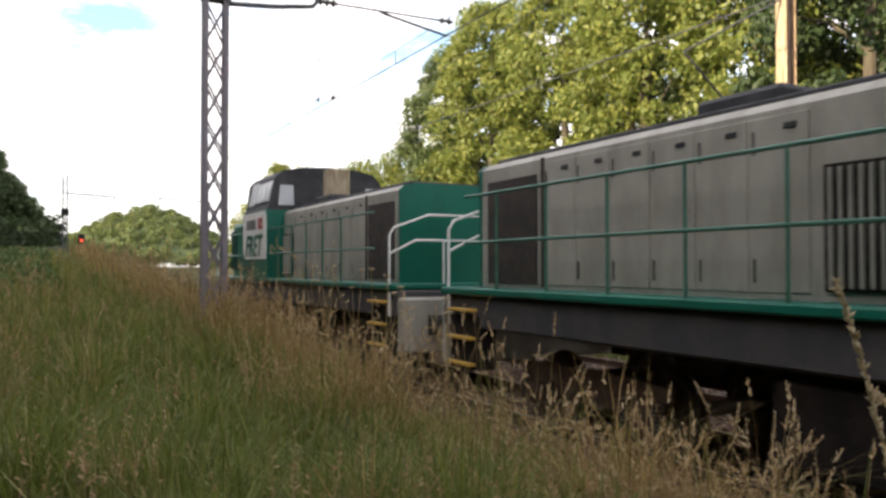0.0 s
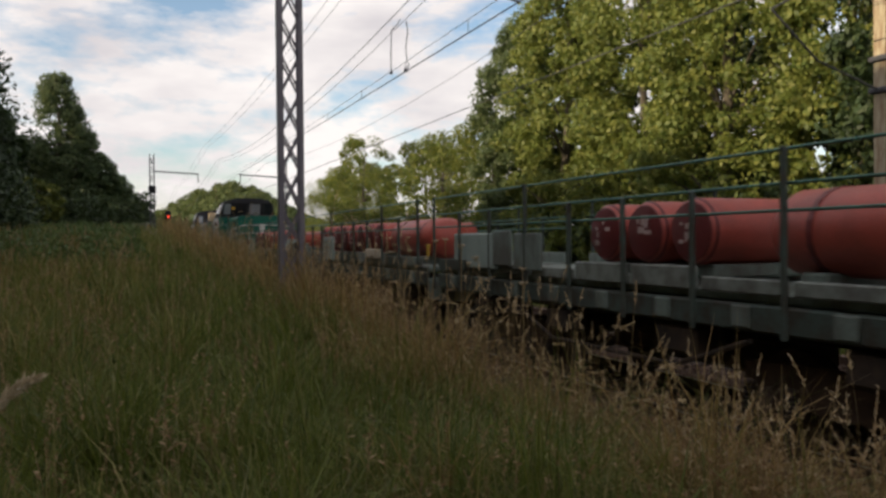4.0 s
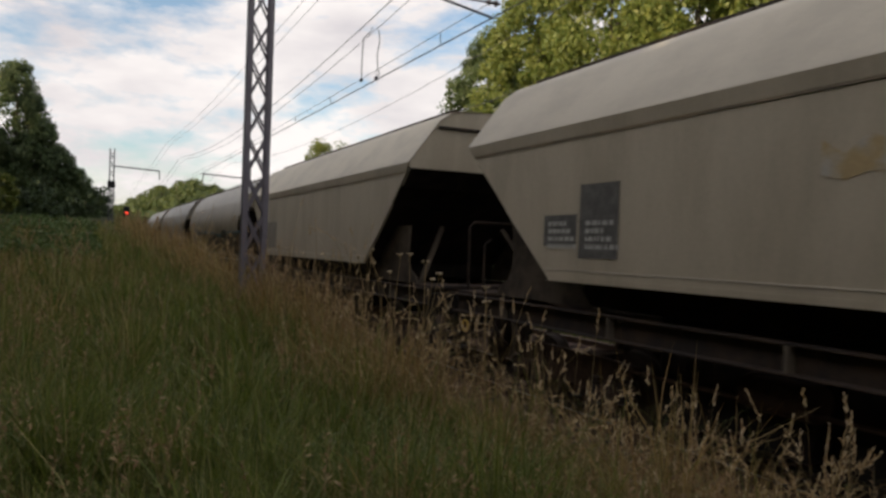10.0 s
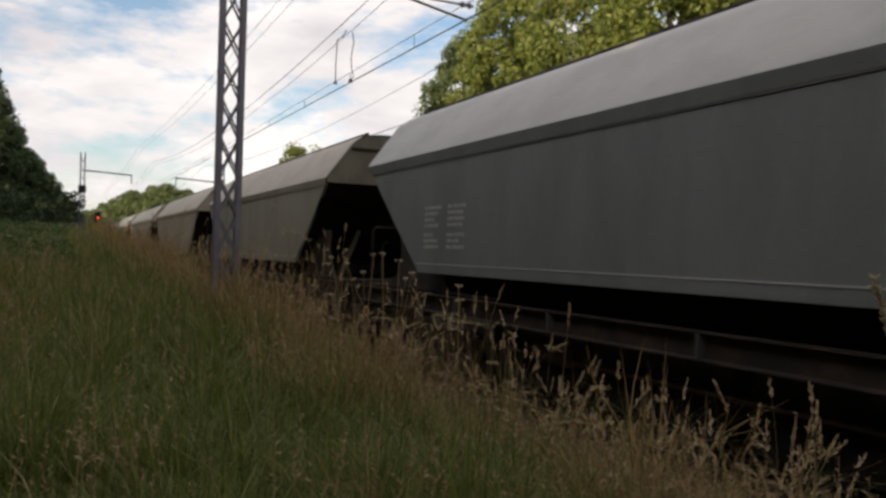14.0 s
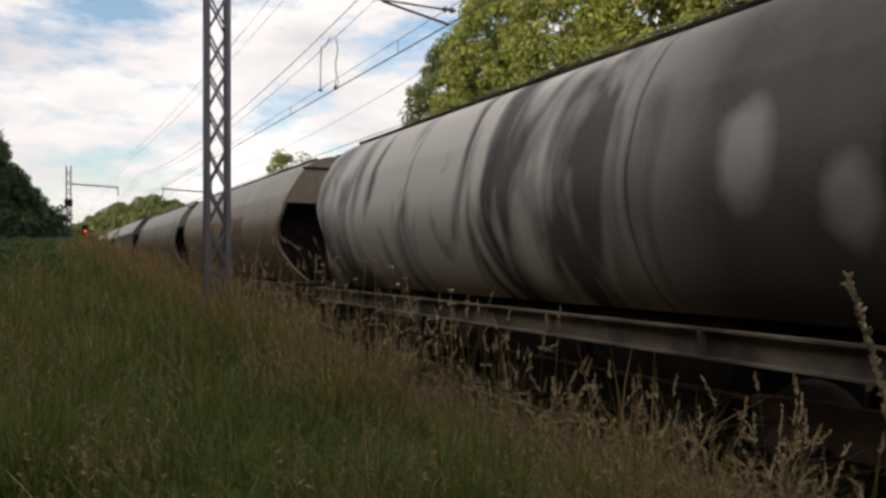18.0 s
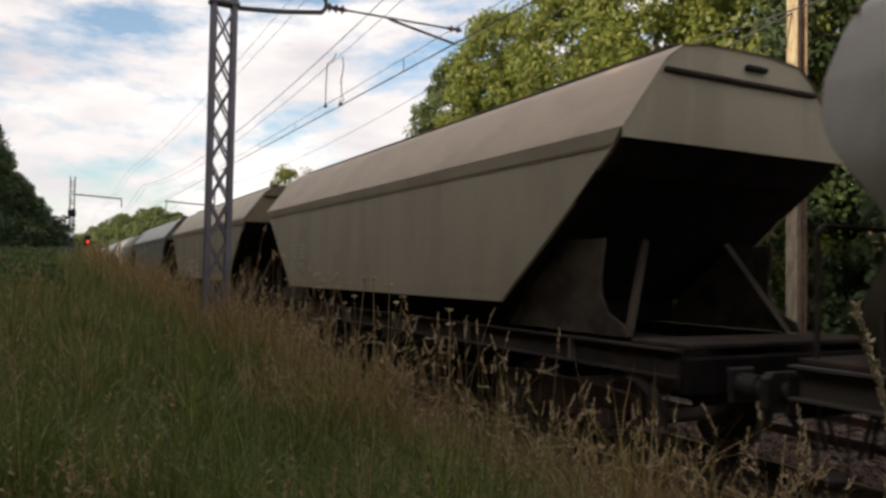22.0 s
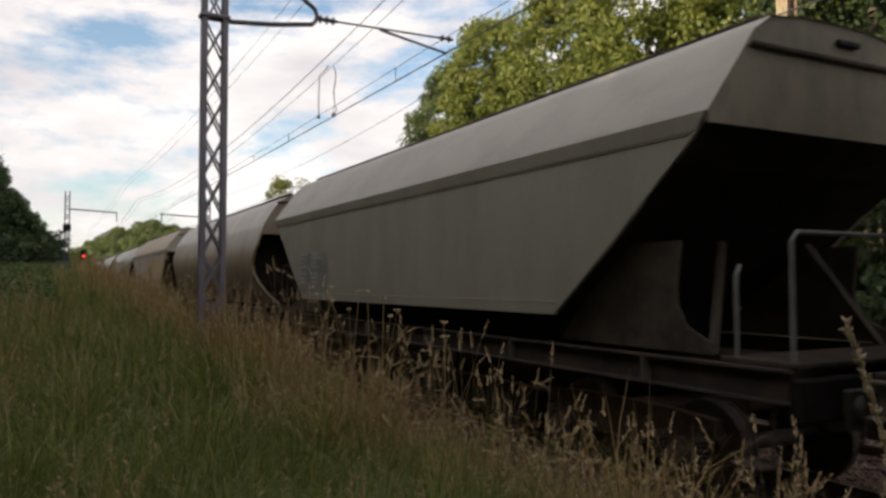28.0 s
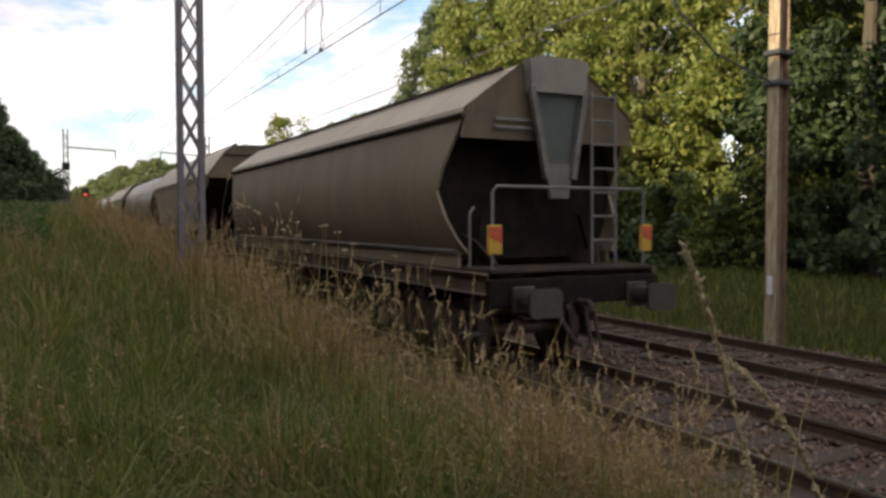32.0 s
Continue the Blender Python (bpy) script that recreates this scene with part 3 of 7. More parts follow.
# ---- train: shared running gear ----
def wheel_geo():
    g = Geo()
    prof = [(0.02, 0.10), (0.06, 0.16), (0.035, 0.22), (0.03, 0.36), (0.055, 0.40), (0.065, 0.46), (-0.055, 0.465), (-0.065, 0.49), (-0.085, 0.485), (-0.085, 0.40), (-0.03, 0.36), (-0.03, 0.2), (-0.05, 0.1)]
    n, k = 24, len(prof)
    vs = [(x, r * math.cos(2 * math.pi * i / n), r * math.sin(2 * math.pi * i / n)) for i in range(n) for x, r in prof]
    fs = [(i * k + j, i * k + j + 1, ((i + 1) % n) * k + j + 1, ((i + 1) % n) * k + j) for i in range(n) for j in range(k - 1)]
    fs += [tuple(i * k for i in range(n))]
    return g.add(vs, fs)


WHEEL = wheel_geo().mesh("wheel", M["wheel"], True)
AXLE = Geo().tube([(-0.8, 0, 0), (0.8, 0, 0)], 0.08, 12).mesh("axle", M["wheel"])


def side_frame_geo():
    """One cast side of a bogie, cut from a thick plate."""
    ring = [(-1.25, 0.66), (-1.25, 0.80), (-0.55, 0.84), (0.55, 0.84), (1.25, 0.80), (1.25, 0.66), (1.08, 0.62), (1.08, 0.36), (0.98, 0.36), (0.98, 0.60), (0.80, 0.60), (0.80, 0.36), (0.70, 0.36), (0.66, 0.58),
            (0.45, 0.44), (-0.45, 0.44), (-0.66, 0.58), (-0.70, 0.36), (-0.80, 0.36), (-0.80, 0.60), (-0.98, 0.60), (-0.98, 0.36), (-1.08, 0.36), (-1.08, 0.62)]
    n = len(ring)
    return Geo().add([(-0.05, y, z) for y, z in ring] + [(0.05, y, z) for y, z in ring], [tuple(range(n)), tuple(range(n, 2 * n))[::-1]] + [(k, (k + 1) % n, n + (k + 1) % n, n + k) for k in range(n)])


BOLSTER = Geo().box((0, 0, 0.68), (2.0, 0.5, 0.22), 0.04).mesh("bolster", M["brake_rust"])
SIDE_FRAME = side_frame_geo().mesh("side_frame", M["brake_rust"])
AXLE_BOX = Geo().tube([(-0.08, 0, 0), (0.07, 0, 0), (0.08, 0, 0), (0.14, 0, 0), (0.15, 0, 0)], [0.15, 0.15, 0.11, 0.10, 0.06], 10).mesh("axle_box", M["brake_rust"], True)
SPRING = Geo().tube([(0, 0, 0.36 + 0.022 * k) for k in range(13)], [0.075 if k % 2 else 0.055 for k in range(13)], 8).mesh("spring", M["under"])
BRAKE_SHOE = Geo().box((0, 0, 0.46), (0.1, 0.07, 0.3), 0.02).mesh("brake_shoe", M["under"])


def bogie(parent, y):
    b = part("bogie", BOLSTER, None, parent, "brown four-wheel bogie", at=pose(0, y, 0))
    for s in (-1, 1):
        part("side_frame", SIDE_FRAME, None, b, at=pose(s * 1.04, 0, 0))
        for e in (-0.9, 0.9):
            part("axle_box", AXLE_BOX, None, b, at=pose(s * 1.1, e, 0.46, 0, 0, 0 if s > 0 else 180))
            part("wheel", WHEEL, None, b, at=pose(s * 0.7525, e, 0.46, 0, 0, 0 if s > 0 else 180))
            for k in (-0.24, 0.24):
                part("spring", SPRING, None, b, at=pose(s * 1.12, e + k, 0))
            part("brake_shoe", BRAKE_SHOE, None, b, at=pose(s * 0.76, e * 0.42, 0))
    for e in (-0.9, 0.9):
        part("axle", AXLE, None, b, at=pose(0, e, 0.46))


def buffer_geo():
    g = Geo()
    g.tube([(0, 0, 0), (0, 0.28, 0)], 0.115, 14)
    g.tube([(0, 0.28, 0), (0, 0.50, 0)], 0.085, 14)
    g.box((0, 0.06, 0), (0.32, 0.05, 0.32), 0.02)
    g.prism([(-0.225, -0.12), (-0.16, -0.17), (0.16, -0.17), (0.225, -0.12), (0.225, 0.12), (0.16, 0.17), (-0.16, 0.17), (-0.225, 0.12)], 0.50, 0.545)
    return g


BUFFER = buffer_geo().mesh("buffer", M["buffer_steel"], True)


def coupling_geo():
    g = Geo()
    g.tube([(0, -0.1, 1.0), (0, 0.2, 1.0), (0, 0.28, 0.9), (0, 0.2, 0.82)], 0.04, 8)
    for s in (-0.06, 0.06):
        g.tube([(s, 0.2, 0.95), (s, 0.3, 0.6), (s * 1.4, 0.34, 0.45)], 0.022, 8)
    g.tube([(0.35, 0, 0.9), (0.38, 0.2, 0.75), (0.3, 0.32, 0.55), (0.2, 0.3, 0.5)], 0.03, 8)
    return g


COUPLING = coupling_geo().mesh("coupling", M["under"])


def buffers(parent, half):
    for e in (-1, 1):
        for s in (-0.875, 0.875):
            part("buffer", BUFFER, None, parent, at=pose(s, e * half, 1.06, 0, 0, 0 if e > 0 else 180))
        part("coupling", COUPLING, None, parent, at=pose(0, e * half, 0, 0, 0, 0 if e > 0 else 180))


RAILED = (-128.1, -329.02)     # wagons with a bright handrail on the rear platform
WIDE, CENTRE = 1.12, 0.17      # breadth of the stock against its drawing; middle of the near track


def widen(w):
    """Draws a vehicle out to its full breadth; running gear keeps its gauge."""
    for c in w.children:
        if c.name.startswith(("bogie", "buffer", "coupling")):
            continue
        for ob in [c, *c.children]:
            ob.location.x *= WIDE
            if ob.type == "MESH":
                ob.data.transform(Matrix.Diagonal((WIDE, 1, 1, 1)))


# ---- train: covered hopper wagons ----
ROUND = [(0, 4.38), (-0.35, 4.37), (-0.62, 4.3), (-0.9, 4.12), (-1.1, 3.85), (-1.26, 3.55), (-1.32, 3.39), (-1.42, 3.0), (-1.455, 2.75), (-1.445, 2.5), (-1.385, 2.24), (-1.27, 1.94), (-1.10, 1.66), (-0.88, 1.44)]
TRAP = [(0, 4.42), (-0.45, 4.41), (-0.78, 4.36), (-0.98, 4.2), (-1.455, 3.49), (-1.472, 3.455), (-1.452, 3.315), (-1.43, 3.305), (-1.45, 3.285), (-1.46, 2.4), (-1.47, 1.72)]
TAIL = [(0, 4.07), (-0.42, 4.05), (-0.55, 4.0), (-0.66, 3.92), (-1.34, 3.42), (-1.36, 3.34), (-1.33, 3.3), (-1.37, 3.05), (-1.44, 2.7), (-1.45, 2.4), (-1.41, 2.05), (-1.3, 1.75), (-1.18, 1.58)]


def smooth_profile(pts, n=4):
    """Rounds a profile of (x, z) by passing a soft curve through its points."""
    out = []
    for i in range(len(pts) - 1):
        p0, p1, p2, p3 = (Vector(pts[max(0, min(len(pts) - 1, i + k))]) for k in (-1, 0, 1, 2))
        for k in range(n):
            t = k / n
            out.append(tuple(0.5 * (2 * p1 + (p2 - p0) * t + (2 * p0 - 5 * p1 + 4 * p2 - p3) * t * t + (3 * p1 - p0 - 3 * p2 + p3) * t ** 3)))
    return out + [tuple(pts[-1])]


ROUND_SPLIT = 16
ROUND = smooth_profile(ROUND)
BODY = 6.52     # half the length of a sloping-ended body at its shoulder
TOP = 6.88      # half the length of a round body at its roof


def side_x(prof, z):
    for (x0, z0), (x1, z1) in zip(prof, prof[1:]):
        if z1 <= z <= z0:
            return x0 + (x1 - x0) * (z0 - z) / max(z0 - z1, 1e-6)
    return prof[-1][0]


def end_y(kind, z):
    """Where the side plate ends, at height z."""
    if kind == "trap":
        return BODY if z > 3.5 else BODY - 0.35 * (3.5 - z) / 0.4 if z > 3.1 else 6.17 - (3.1 - z) * (6.17 - 4.38) / 1.38
    if kind == "round":
        return TOP - 0.58 * math.exp(-((z - 2.35) / 0.55) ** 2)
    top = 6.6
    return top if z > 3.38 else top - 0.58 * (3.38 - z) / 0.96 if z > 2.42 else top - 0.58 + 0.48 * (2.42 - z) / 0.95



def stroke(geo, prof, pts, w, lift=0.008, taper=False):
    """A painted line on the side of a body: pts of (y, z)."""
    src, pts = [Vector(p) for p in pts], []
    for p, q in zip(src, src[1:]):
        m = max(1, int((q - p).length / 0.07))
        pts += [p.lerp(q, k / m) for k in range(m)]
    pts.append(src[-1])
    vs, fs = [], []
    for i, p in enumerate(pts):
        d = pts[min(i + 1, len(pts) - 1)] - pts[max(i - 1, 0)]
        d = d.normalized() if d.length > 0 else Vector((1, 0))
        nn = Vector((-d.y, d.x)) * w / 2 * (max(0.12, max(0.0, math.sin(math.pi * i / (len(pts) - 1))) ** 0.5) if taper else 1.0)
        for q in (p + nn, p - nn):
            vs.append((side_x(prof, q.y) - lift, q.x, q.y))
    fs = [(2 * i, 2 * i + 1, 2 * i + 3, 2 * i + 2) for i in range(len(pts) - 1)]
    geo.add(vs, fs)


def patch(geo, prof, y0, y1, z0, z1, lift=0.006, ragged=0.0, seed=0, n=10):
    """A painted or rusted area on the side of a body, with a ragged outline."""
    r = random.Random(seed)
    m = max(2, int((z1 - z0) / 0.12) + 1)
    vs, fs = [], []
    top = [z1 - r.uniform(0, ragged) for _ in range(n + 1)]
    bot = [z0 + r.uniform(0, ragged) for _ in range(n + 1)]
    for i in range(n + 1):
        y = y0 + (y1 - y0) * i / n
        for k in range(m + 1):
            z = bot[i] + (top[i] - bot[i]) * k / m
            vs.append((side_x(prof, z) - lift, y, z))
    for i in range(n):
        for k in range(m):
            a = i * (m + 1) + k
            fs.append((a, a + 1, a + m + 2, a + m + 1))
    geo.add(vs, fs)


def codes(parent, prof, y, z, mat, seed, wide=1.5, rows=7):
    """Lines of small painted marks that cannot be read, in two blocks."""
    r = random.Random(seed)
    g = Geo()
    for col in (0, 1):
        yy = y - col * (0.72 if wide > 1 else 0.5)
        for k in range(rows):
            zz = z - 0.085 * k - (0.05 if k > 3 else 0)
            if zz < 1.84:
                break
            x, ln = 0.0, r.uniform(0.26, 0.55)
            while x < ln:
                w = r.uniform(0.03, 0.085)
                patch(g, prof, yy - x, yy - x - w, zz - 0.025, zz + 0.025, n=1, lift=0.012)
                x += w + r.uniform(0.014, 0.035)
    part("stencil", g, mat, parent, "white stencilled marks", kind="stuff")


def hopper(kind, name, label, colour, second, roof, u, amount=0.6, rib=0, dark=None, scale=1.1, sole=0.28):
    """A covered hopper wagon at u metres along the train."""
    warm = (1.06, 0.985, 0.86)
    colour, second = [c * k for c, k in zip(colour, warm)], [c * k for c, k in zip(second, warm)]
    prof = {"round": ROUND, "trap": TRAP, "tail": TAIL}[kind]
    w = thing(name, label, "hopper wagon", "hopper wagons of the freight train")
    gloss = 0.40 if kind == "round" else 0.6
    if kind == "round":
        colour, second = [c * 0.88 for c in colour], [c * 0.88 for c in second]
    mb = material(name + "_paint", colour, gloss, spec=0.6 if kind == "round" else 0.45, second=second, amount=amount, scale=scale, stretch=(1.6, 1.2, 0.35), grain=0.1, grain_scale=25, bump=0.05, bump_scale=14)
    roof = roof and [c * k for c, k in zip(roof, (1.03, 0.98, 0.89))]
    mr = mb if roof is None else material(name + "_roof", roof, 0.6, second=[c * 0.75 for c in roof], amount=0.6, scale=1.6, stretch=(1, 0.6, 1), grain=0.1, bump=0.05, bump_scale=14)
    md = M["under"] if dark is None else dark
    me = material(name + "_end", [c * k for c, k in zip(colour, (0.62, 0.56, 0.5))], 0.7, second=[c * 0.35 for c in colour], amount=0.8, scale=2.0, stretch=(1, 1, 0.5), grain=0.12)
    mg = material(name + "_grimed", [0.16 * c + k for c, k in zip(colour, (0.035, 0.022, 0.014))], 0.8, second=(0.04, 0.03, 0.024), amount=0.8, scale=2.5, spec=0.2)
    split = {"round": ROUND_SPLIT, "trap": 5, "tail": 5}[kind]
    B = {"round": TOP, "trap": BODY, "tail": 6.6}[kind]
    # roof: from eave over the ridge to eave
    up = prof[:split + 1]
    full = [(-x, z) for x, z in up[::-1]][:-1] + up if up[0][0] == 0 else up
    n = len(full)
    g = Geo()
    ys = [-B, -B * 0.98, 0, B * 0.98, B]
    g.add([(x, y, z) for y in ys for x, z in full], [(i * n + k, i * n + k + 1, (i + 1) * n + k + 1, (i + 1) * n + k) for i in range(len(ys) - 1) for k in range(n - 1)])
    part("roof", g, mr, w, "", True)
    # sides
    for s in (-1, 1):
        g = Geo()
        low = prof[split:]
        n = len(low)
        ny = 13
        vs = [((x if s < 0 else -x), f * end_y(kind, z), z) for f in [-1 + 2 * i / (ny - 1) for i in range(ny)] for x, z in low]
        fs = [(i * n + k, i * n + k + 1, (i + 1) * n + k + 1, (i + 1) * n + k) for i in range(ny - 1) for k in range(n - 1)]
        g.add(vs, fs)
        # turned-in rim for thickness
        for e in (0, ny - 1):
            rim = []
            for k in range(n):
                x, y, z = vs[e * n + k]
                rim.append((x * 0.965, y * 0.998, z))
            base = len(g.v)
            g.v += rim
            g.f += [(e * n + k, e * n + k + 1, base + k + 1, base + k) for k in range(n - 1)]
        part("side_panel", g, mb, w, "", True)
        if kind == "trap":
            g = Geo().prism([(s * 1.43, 1.70), (s * 1.476, 1.70), (s * 1.476, 1.76), (s * 1.45, 1.76)], -4.38, 4.38)
            part("lower_lip", g, mb, w)
            part("fold_line", Geo().prism([(s * 1.462, 1.825), (s * 1.474, 1.825), (s * 1.474, 1.838), (s * 1.462, 1.84)], -4.45, 4.45), mr, w, "thin pale fold along the lower side")
            part("seam", Geo().prism([(s * 1.40, 3.287), (s * 1.462, 3.287), (s * 1.462, 3.306), (s * 1.40, 3.306)], -6.3, 6.3), me, w, "dark seam under the shoulder")
        if kind == "tail":
            g = Geo().prism([(s * 1.30, 3.31), (s * 1.37, 3.30), (s * 1.385, 3.33), (s * 1.36, 3.36)], -B, B)
            part("eave", g, M["under"], w, "dark eave strip under the roof")
            g = Geo().prism([(s * 1.17, 1.605), (s * 1.29, 1.605), (s * 1.29, 1.625), (s * 1.19, 1.65)], -6.2, 6.2)
            part("sill", g, M["tube_grey"], w, "pale worn sill along the body")
            part("skirt", Geo().box((s * 1.21, 0, 1.495), (0.04, 12.5, 0.215), 0.008), mb, w, "brown skirt plate below the sill")
    # ribs round the body
    for i in range(rib):
        y = -6.3 + 12.6 * (i + 0.5) / rib
        g = Geo()
        for s in (-1, 1):
            vs = [((x * (1.0 + 0.004)) * (1 if s < 0 else -1), y + d, z) for d in (-0.014, 0.014) for x, z in prof[2:]]
            k = len(prof) - 2
            g.add(vs, [(j, j + 1, k + j + 1, k + j) for j in range(k - 1)])
        part("body_rib", g, md, w, "dark weld seam round the body", True)
    # ends
    zc = {"round": 3.26, "trap": 3.36, "tail": 3.05}[kind]
    for e in (-1, 1):
        up = [p for p in prof if p[1] >= zc] + [(side_x(prof, zc), zc)]
        ring = [(-x, z) for x, z in up[::-1]] + [p for p in up if p[0] != 0]
        yy = e * (B - 0.03)
        g = Geo()
        m = len(ring)
        g.add([(x * 0.99, yy, z) for x, z in ring] + [(x * 0.99, yy - e * 0.04, z) for x, z in ring],
              [tuple(range(m)), tuple(range(m, 2 * m))[::-1]] + [(k, (k + 1) % m, m + (k + 1) % m, m + k) for k in range(m)])
        # darker tone than the sides, except on round and pale wagons
        part("end_plate", g, mb if kind == "round" or colour[0] > 0.415 else me, w, "" if kind == "round" else "end plate, darker than the sides on most wagons")
        if kind != "tail":
            g = Geo().box((0, e * (B + 0.0), 4.08), (2.0, 0.05, 0.05), 0.012)
            part("end_beam", g, M["under"], w, "dark beam across the end plate")
            part("end_vent", Geo().box((0.15, e * (B + 0.0), 4.25), (0.28, 0.06, 0.06), 0.015), M["black"], w, "dark slot in the end plate")
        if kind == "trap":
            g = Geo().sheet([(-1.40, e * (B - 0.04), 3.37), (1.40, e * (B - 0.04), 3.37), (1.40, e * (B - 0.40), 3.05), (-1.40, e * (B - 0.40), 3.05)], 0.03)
            # skirt blackened for the shade below the end plate, but for one wagon
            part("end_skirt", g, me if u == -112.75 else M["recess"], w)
        # sloping hopper floor behind the end, painted black for the shade there
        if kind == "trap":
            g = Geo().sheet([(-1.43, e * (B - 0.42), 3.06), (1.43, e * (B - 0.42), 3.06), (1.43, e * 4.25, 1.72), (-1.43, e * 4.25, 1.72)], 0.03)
            part("slope_sheet", g, M["recess"], w, "sloping hopper floor painted black for shade")
        # black plate added in place of the shade inside the end
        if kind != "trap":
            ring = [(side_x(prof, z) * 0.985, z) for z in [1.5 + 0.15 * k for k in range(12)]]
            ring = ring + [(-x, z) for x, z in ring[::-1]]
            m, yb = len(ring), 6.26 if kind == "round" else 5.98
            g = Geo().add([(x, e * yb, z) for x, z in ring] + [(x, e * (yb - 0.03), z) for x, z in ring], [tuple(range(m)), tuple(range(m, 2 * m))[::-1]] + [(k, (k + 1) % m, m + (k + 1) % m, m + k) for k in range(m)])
            part("end_bulkhead", g, M["recess"], w, "black plate added for the shade inside the end")
        # brackets carrying the end
        for s in (-1, 1):
            if kind == "trap":
                ring = [(4.0, 1.41), (5.0, 2.42), (5.83, 2.42), (5.77, 2.0), (5.78, 1.83), (5.89, 1.64), (6.15, 1.52), (6.2, 1.41)]
                m = len(ring)
                g = Geo().add([(s * 1.13, e * yy, z) for yy, z in ring] + [(s * 1.16, e * yy, z) for yy, z in ring], [tuple(range(m)), tuple(range(m, 2 * m))[::-1]] + [(k, (k + 1) % m, m + (k + 1) % m, m + k) for k in range(m)])
                part("end_gusset", g, mg, w, "solid grimy gusset plate under the hopper end")
                g = Geo().bar((s * 1.06, e * 6.1, 1.41), (s * 0.55, e * 5.7, 2.42), 0.07, 0.05)
                part("end_strut", g, mg, w, "slanting strut under the hopper end")
            else:
                g = Geo().sheet([(s * 0.8, e * 5.3, 1.42), (s * 0.8, e * 6.6, 1.42), (s * 0.97, e * 6.3, 1.75), (s * 1.08, e * 5.4, 2.0)], 0.03)
                part("end_gusset", g, mg, w, "gusset plate under the body end")
                g = Geo().bar((s * 0.95, e * 6.25, 1.4), (s * 0.8, e * 6.16, 2.1), 0.08, 0.06)
                part("end_strut", g, M["recess"], w)
        # platform and rail
        g = Geo().box((0, e * 6.75, 1.40), (2.5, 0.75, 0.05), 0.01)
        part("platform", g, M["under"], w, "dark end platform")
        g = Geo()
        g.tube([(-1.18, e * 7.02, 1.42), (-1.18, e * 7.02, 2.36), (-1.12, e * 7.02, 2.43), (1.12, e * 7.02, 2.43), (1.18, e * 7.02, 2.36), (1.18, e * 7.02, 1.42)], 0.02, 8)
        if e > 0 or kind == "tail" or u in RAILED:
            part("handrail", g, M["tube_grey"] if kind == "tail" or (u in RAILED and e < 0) else M["under"], w, "bent steel handrail", True)
        g = Geo().tube([(-1.2, e * 6.5, 1.42), (-1.2, e * 6.5, 2.1), (-1.12, e * 6.46, 2.18)], 0.018, 8)
        if e > 0 or kind == "tail" or u in RAILED:
            part("grab_iron", g, M["tube_grey"] if kind == "tail" or (u in RAILED and e < 0) else M["under"], w, "", True)
        if e < 0 and (kind == "tail" or u == -128.1):
            ml, zt = (M["tube_grey"], 3.75) if kind == "tail" else (mg, 4.1)
            lad = part("ladder", Geo().tube([(0.55, e * 6.74, 1.42), (0.55, e * 6.70, zt), (0.95, e * 6.70, zt), (0.95, e * 6.74, 1.42)], 0.02, 6), ml, w, "steel end ladder")
            for k in range(7):
                part("rung", Geo().tube([(0.55, e * (6.735 - 0.005 * k), 1.75 + k * 0.32), (0.95, e * (6.735 - 0.005 * k), 1.75 + k * 0.32)], 0.016, 6), ml, lad)
    # roof hatches and walkway
    for s in (-1, 1):
        g = Geo().box((s * 0.62, 0, {"trap": 4.44, "round": 4.33, "tail": 4.0}[kind]), (0.06, 2 * B - 0.5, 0.05), 0.01)
        part("roof_rail", g, M["under"], w, "dark rail along the roof edge")
    # frame
    pale = material(name + "_frame", [sole * c * k + 0.01 for c, k in zip(colour, (0.95, 0.86, 0.78))], 0.75, second=(0.06, 0.045, 0.035), amount=0.8, scale=2.0, stretch=(1, 0.8, 1))
    for s in (-1, 1):
        g = Geo()
        x = s * 1.28
        g.prism([(x, 1.12), (x + s * 0.10, 1.12), (x + s * 0.10, 1.135), (x + s * 0.015, 1.14), (x + s * 0.015, 1.355), (x + s * 0.10, 1.36), (x + s * 0.10, 1.38), (x, 1.38)], -7.1, 7.1)
        part("sole_bar", g, pale if kind != "trap" else md, w)
        for k in range(6):
            y = -5.6 + k * 2.24
            part("frame_bracket", Geo().sheet([(x + s * 0.02, y, 1.14), (x + s * 0.11, y, 1.14), (x + s * 0.11, y, 1.36), (x + s * 0.02, y, 1.36)], 0.03), pale, w)
    part("centre_sill", Geo().box((0, 0, 1.15), (0.5, 14.0, 0.34), 0.03), M["under"], w)
    for e in (-1, 1):
        part("headstock", Geo().box((0, e * 7.12, 1.14), (2.62, 0.12, 0.34), 0.02), M["recess"], w)
        part("step", Geo().box((-1.32, e * 6.8, 0.62), (0.28, 0.3, 0.03), 0.008).tube([(-1.3, e * 6.68, 0.62), (-1.28, e * 6.68, 1.15)], 0.012, 6).tube([(-1.3, e * 6.92, 0.62), (-1.28, e * 6.92, 1.15)], 0.012, 6), M["under"], w)
        bogie(w, e * 4.75)
    # outlets and brake gear between the bogies; black boxes add the shade under the wagon
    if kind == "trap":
        part("hopper_bottom", Geo().box((0, 0, 1.585), (2.3, 8.4, 0.33), 0.03), M["recess"], w, "black box added for the shade under the hopper")
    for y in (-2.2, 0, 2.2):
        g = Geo()
